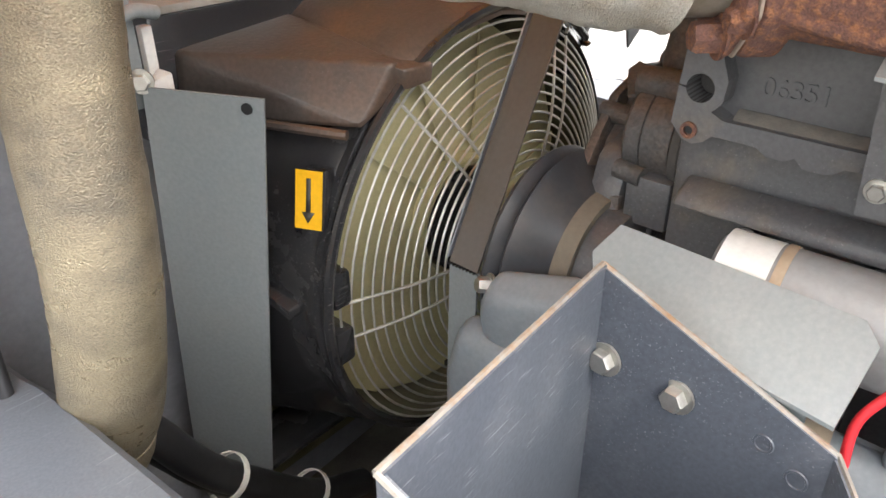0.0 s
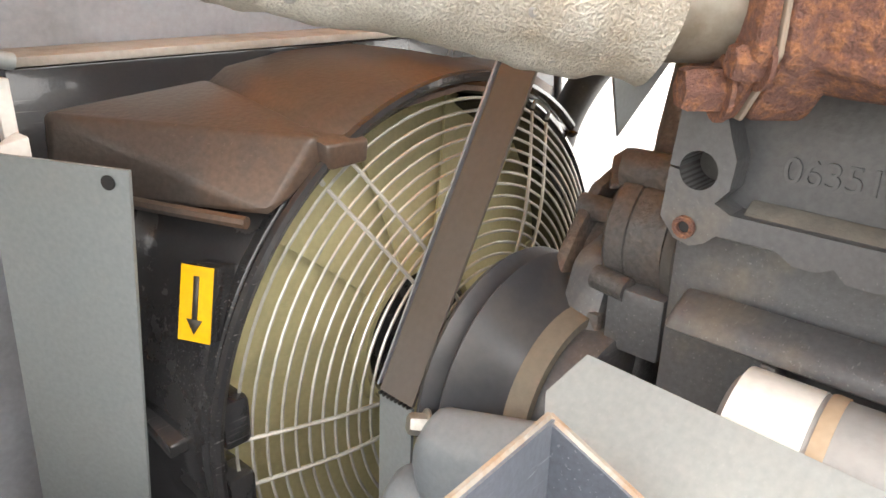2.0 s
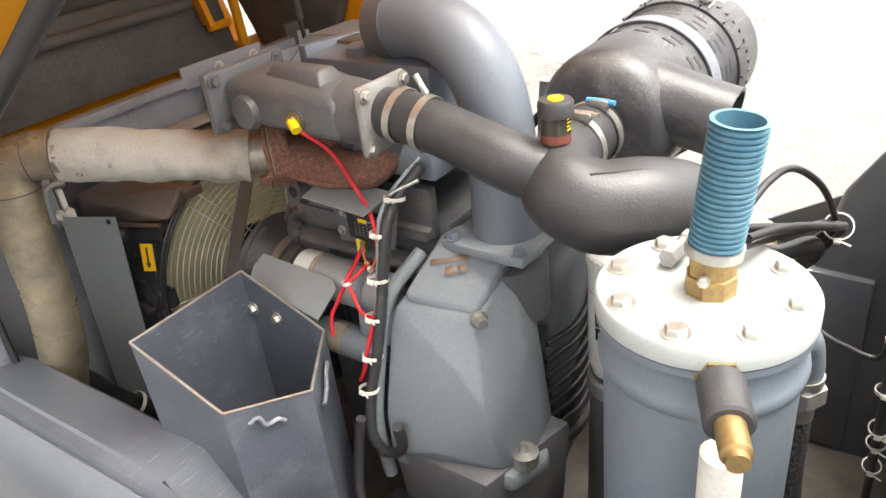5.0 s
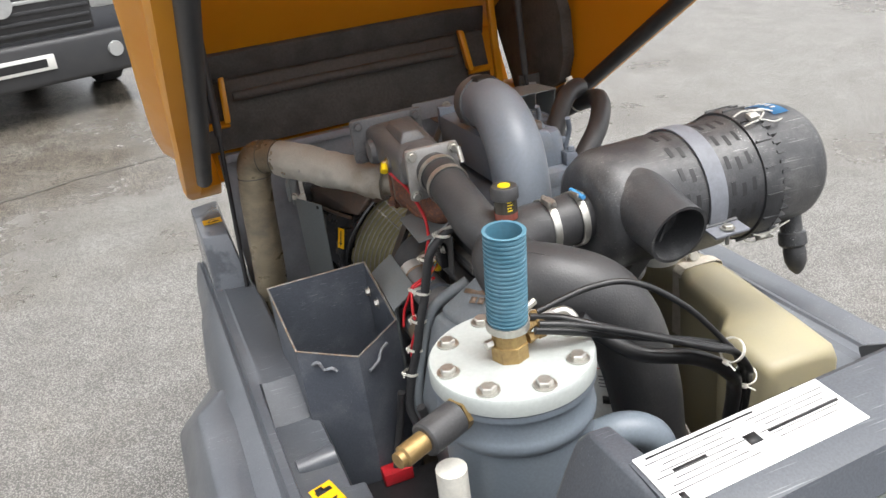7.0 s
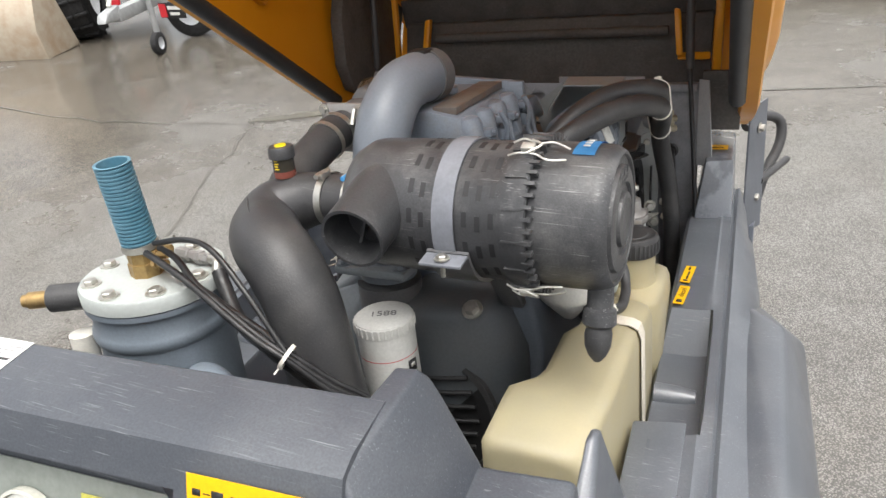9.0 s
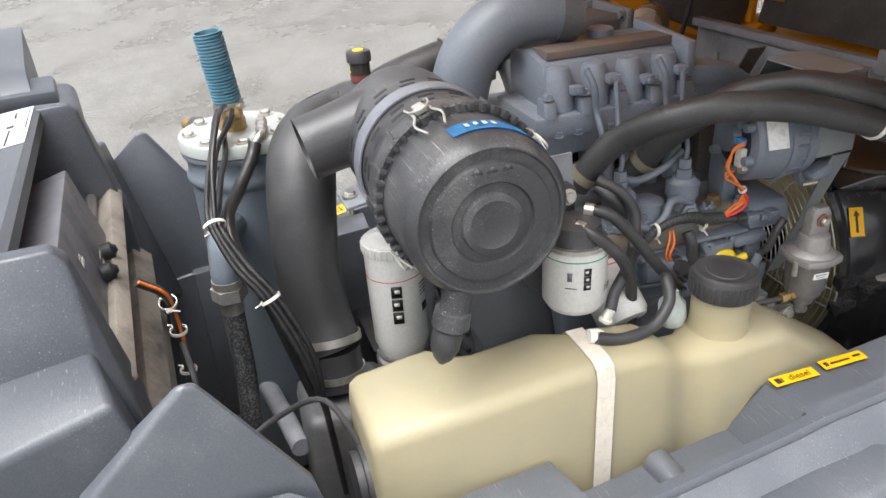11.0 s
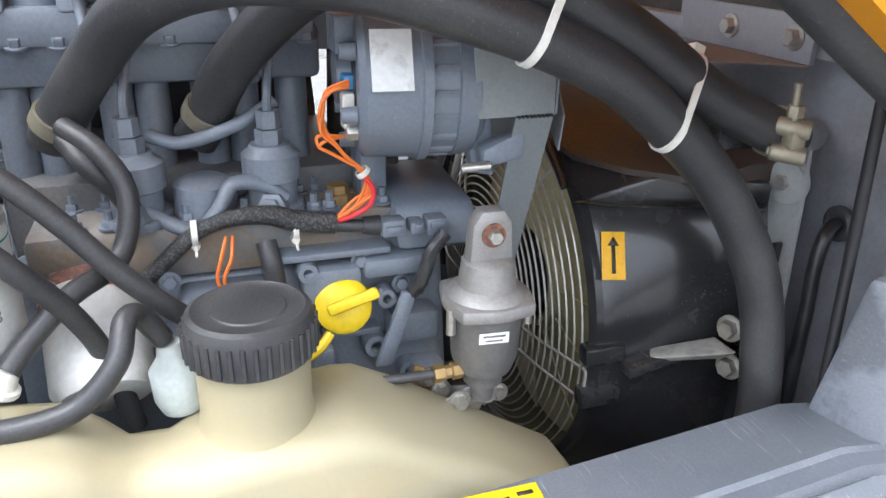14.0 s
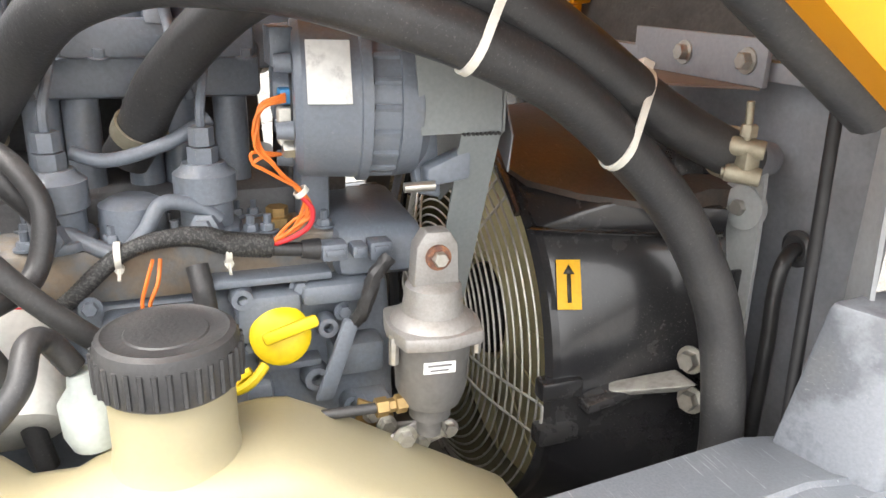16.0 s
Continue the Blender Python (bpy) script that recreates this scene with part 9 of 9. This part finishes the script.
for y in (0.0, 1.46):
    part("rail", lay(box(0, 2.4, y, y + 0.04, 0.86, 0.9, 0.004)), GALV, ft)
    for k in range(7):
        part("rail_post", lay(box(0.38 * k, 0.38 * k + 0.04, y, y + 0.04, 0.58, 0.86, 0.002)), GALV, ft)
    for k in range(6):
        part("lattice_bar", lay(rod((0.38 * k + 0.04, y + 0.02, 0.6 if k % 2 else 0.85), (0.38 * k + 0.36, y + 0.02, 0.85 if k % 2 else 0.6), 0.012, seg=8)), GALV, ft)
for y in (0.2, 1.3):
    wheel("wheel", FM @ V(1.2, y, 0.28), FM.to_3x3() @ V(0, 1, 0), 0.28, 0.16, ft)

# white car beyond the van
wc = thing("white_car", (0.5, 10.2, 0), "white car parked beyond the van", "car")
part("body", bevel(loft([[(x, y, z) for y, z in ((8.75, 0.3), (8.7, 0.7), (9.4, 0.95), (10.2, 1.45), (11.8, 1.45), (12.5, 0.95), (12.6, 0.35))] for x in (-0.02, 0.05, 1.55, 1.62)]), 0.04, 2), WHITEPT, wc)
for x in (0.0, 1.6):
    for y in (9.42, 11.8):
        wheel("wheel", V(x, y, 0.31), V(1, 0, 0), 0.31, 0.2, wc)


def wheel_loader():
    t = thing("wheel_loader", (-7.6, 6.4, 0), "beige wheel loader with a rust-stained bucket", "wheel loader")
    a = V(-8.42, 4.73, 0)
    d = V(1.84, 0.49, 0).normalized()
    q = V(-d.y, d.x, 0)
    w = 1.9
    secs = []
    for k in (0.0, w):
        secs.append([a + d * k + q * y + V(0, 0, z) for y, z in ((0.0, 0.0), (-0.05, 0.3), (0.05, 0.62), (0.3, 0.8), (0.34, 0.76), (0.12, 0.58), (0.05, 0.3), (0.12, 0.05), (0.55, 0.03), (0.55, 0.0))])
    part("bucket", loft(secs), BEIGE, t, "rust-stained beige steel bucket")
    for k in (-0.012, w - 0.012):
        part("bucket_cheek", slab([a + d * k + q * y + V(0, 0, z) for y, z in ((-0.01, 0.0), (-0.06, 0.3), (0.04, 0.62), (0.3, 0.8), (0.55, 0.02))], d * 0.024), BEIGE, t)
    for k in (0.12, 0.95):
        c = a + d * w * k + q * 0.95 + V(0, 0, 0.47)
        ty = wheel("wheel", c, d * 0.94 + q * 0.34, 0.47, 0.34, t)
        for i in range(18):
            an = 2 * math.pi * i / 18
            ax = (d * 0.94 + q * 0.34).normalized()
            e = ax.cross(V(0, 0, 1))
            r = e * math.cos(an) + V(0, 0, 1) * math.sin(an)
            for s in (-1, 1):
                m = c + r * 0.47
                part("tread_lug", hull([m + ax * s * u + r * h + r.cross(ax) * (v + 0.03 * s * (u > 0.1)) for u in (0.01, 0.16) for h in (-0.02, 0.02) for v in (-0.02, 0.02)]), TYRE, t, smooth=0)
        part("lift_arm", pipe([a + d * w * k + q * 0.4 + V(0, 0, 0.4), a + d * w * (0.5 + (k - 0.5) * 0.6) + q * 1.2 + V(0, 0, 1.0)], 0.07, 8, 2, False), BEIGE, t)
    c = a + d * w * 0.5 + q * 1.9
    part("body", hull([c + d * x + q * y + V(0, 0, z) for x in (-0.5, 0.5) for y in (-0.9, 1.4) for z in (0.45, 1.3)], 0.06), BEIGE, t)
    part("cab", hull([c + d * x + q * y + V(0, 0, z) for x in (-0.5, 0.5) for y in (-0.6, 0.5) for z in (1.3, 2.2)], 0.08), GREENPLUG, t)


wheel_loader()
for k in range(3):
    c = V(-9.45 - 1.3 * k, 4.95 - 0.42 * k, 0)
    d = V(0.95, 0.31, 0)
    q = V(-0.31, 0.95, 0)
    g = thing("steel_container", c, "pale grey steel tipping container on short feet", "container", "row of containers")
    part("box", hull([c + d * x + q * y + V(0, 0, z) for x, z in ((-0.52, 0.12), (0.52, 0.12), (-0.6, 0.75), (0.6, 0.75)) for y in (0, 1.1)], 0.02), GALV, g)
    for x in (-0.42, 0.42):
        part("foot", hull([c + d * (x + e) + q * y + V(0, 0, z) for e in (-0.06, 0.06) for y in (0.05, 1.0) for z in (0, 0.12)], 0.01), GALV, g)


TURNED["level"] = True


def second_machine():
    t = thing("second_compressor", (-2.6, -0.9, 0), "dark grey compressor with red tail lamp and reflector", "compressor")
    prof = [(-1.7, 0.45), (-1.72, 0.9), (-1.66, 1.02), (-1.5, 1.08), (-0.55, 1.0), (-0.45, 0.92), (-0.42, 0.5)]
    M = Matrix.Translation((-2.1, -0.42, 0)) @ Matrix.Rotation(radians(8), 4, "Z")
    def put(bm):
        bmesh.ops.transform(bm, matrix=M, verts=bm.verts)
        return bm
    part("body", put(bevel(loft([[(x, y, z) for x, z in ((-0.75, 0.35), (-0.72, 0.85), (-0.55, 1.02), (0.25, 1.0), (0.33, 0.94), (0.36, 0.7), (0.34, 0.35))] for y in (-1.5, -1.45, 0.1, 0.16)]), 0.03, 2)), SHELL, t)
    part("step_body", put(hull([(x, y, z) for x in (-0.5, 0.44) for y in (-1.3, 0.30) for z in (0.3, 0.78)], 0.05, 3)), SHELL, t)
    part("front_ledge", put(hull([(x, y, z) for x in (0.1, 0.36) for y in (-1.1, 0.24) for z in (0.88, 0.94)], 0.02)), SHELL, t)
    part("tail_lamp", put(box(0.02, 0.05, -0.32, -0.12, 1.04, 1.11, 0.006)), REDPL, t, "red and orange tail lamp")
    part("lamp_amber", put(box(0.051, 0.056, -0.27, -0.20, 1.055, 1.095, 0.003)), YELLOWPL, t)
    part("reflector", put(slab([(0.445, 0.0, 0.66), (0.445, 0.14, 0.66), (0.445, 0.07, 0.77)], (0.008, 0, 0))), REDPL, t, "red triangular reflector")
    part("lettering_bar", put(box(0.365, 0.37, -0.5, -0.06, 0.9, 0.93, 0.0)), WHITEPT, t, "white lettering bar")
    wheel("wheel", M @ V(0.3, -0.6, 0.2), M.to_3x3() @ V(1, 0, 0), 0.3, 0.18, t)
    wheel("wheel", M @ V(-0.65, -0.6, 0.2), M.to_3x3() @ V(1, 0, 0), 0.3, 0.18, t)


second_machine()

# wheels and drawbar that carry the housing
run = thing("running_gear", (0, 0.7, 0), "black tyred running gear under the compressor", "running gear")
for s in (-1, 1):
    wheel("wheel", V(s * 0.6, 0.7, 0.25), V(1, 0, 0), 0.3, 0.16, run)
part("axle", rod((-0.6, 0.7, 0.25), (0.6, 0.7, 0.25), 0.035, seg=14), BATTERY, run)
part("frame", box(-0.3, 0.3, 0.1, 1.6, 0.22, 0.52, 0.01), BATTERY, run)

TURNED["level"] = False
# thin cracks in the asphalt
crack = bmesh.new()
rc = random.Random(5)
for pts in (((-1.7, 1.2), (-2.15, 1.9), (-2.6, 2.9), (-2.97, 3.92), (-2.75, 4.21), (-2.3, 4.4), (-0.6, 4.9), (1.7, 5.5), (4.0, 6.2)), ((-2.97, 3.92), (-4.3, 3.75), (-6, 3.9), (-10, 3.7))):
    path = []
    for a, b in zip(pts, pts[1:]):
        for i in range(6):
            f = i / 6
            path.append(V(a[0] + (b[0] - a[0]) * f + (rc.random() - 0.5) * 0.06, a[1] + (b[1] - a[1]) * f + (rc.random() - 0.5) * 0.06, 0.004))
    prev = None
    for i in range(len(path) - 1):
        d = (path[i + 1] - path[i]).normalized()
        n = V(-d.y, d.x, 0) * (0.002 + rc.random() * 0.008)
        cur = [crack.verts.new(path[i] + n), crack.verts.new(path[i] - n)]
        if prev:
            crack.faces.new((prev[0], prev[1], cur[1], cur[0]))
        prev = cur
solid("ground_joint", crack, surface("dark_tar_joint", (0.085, 0.078, 0.066), 0.3, col2=(0.17, 0.16, 0.14), amount=0.9, scale=3, bump=0.2), "dark wet joint in the asphalt", "ground joint", kind="structure", smooth=0)

# shallow pool where the joints meet
pool, rim = bmesh.new(), []
for k in range(40):
    a = 2 * math.pi * k / 40
    q = 0.5 + 0.5 * abs(math.cos(a)) ** 3 + 0.3 * noise.noise((math.cos(a) * 2.2, math.sin(a) * 2.2, 3))
    rim.append(pool.verts.new((-2.62 + 0.5 * q * math.cos(a) * 0.88 - 0.1 * q * math.sin(a) * 0.47, 4.2 + 0.5 * q * math.cos(a) * 0.47 + 0.1 * q * math.sin(a) * 0.88, 0.005)))
pool.faces.new(rim)
TURNED["level"] = False
solid("puddle", pool, surface("brown_standing_water", (0.075, 0.066, 0.045), 0.06, col2=(0.1, 0.09, 0.065), scale=6, bump=0.0), "shallow brown puddle on the asphalt", "puddle", kind="structure", smooth=0)
TURNED["level"] = True

# bits of grit, straw and leaf lying about
rl = random.Random(11)
lit = bmesh.new()
for i in range(260):
    x, y = rl.uniform(-7, 4), rl.uniform(2.2, 8)
    an, ln, wd = rl.uniform(0, 6.28), rl.uniform(0.006, 0.03), rl.uniform(0.004, 0.009)
    e, g = V(math.cos(an), math.sin(an), 0), V(-math.sin(an), math.cos(an), 0)
    p = V(x, y, 0.0)
    base = [p + e * ln, p + g * wd, p - e * ln, p - g * wd]
    top = lit.verts.new(p + V(0, 0, 0.008))
    vs = [lit.verts.new(q) for q in base]
    for k in range(4):
        lit.faces.new((vs[k], vs[(k + 1) % 4], top))
    lit.faces.new(vs[::-1])
solid("grit", lit, surface("dark_grit", (0.05, 0.04, 0.03), 0.8), "dark bits of grit and leaf on the asphalt", "grit", kind="stuff", smooth=0)
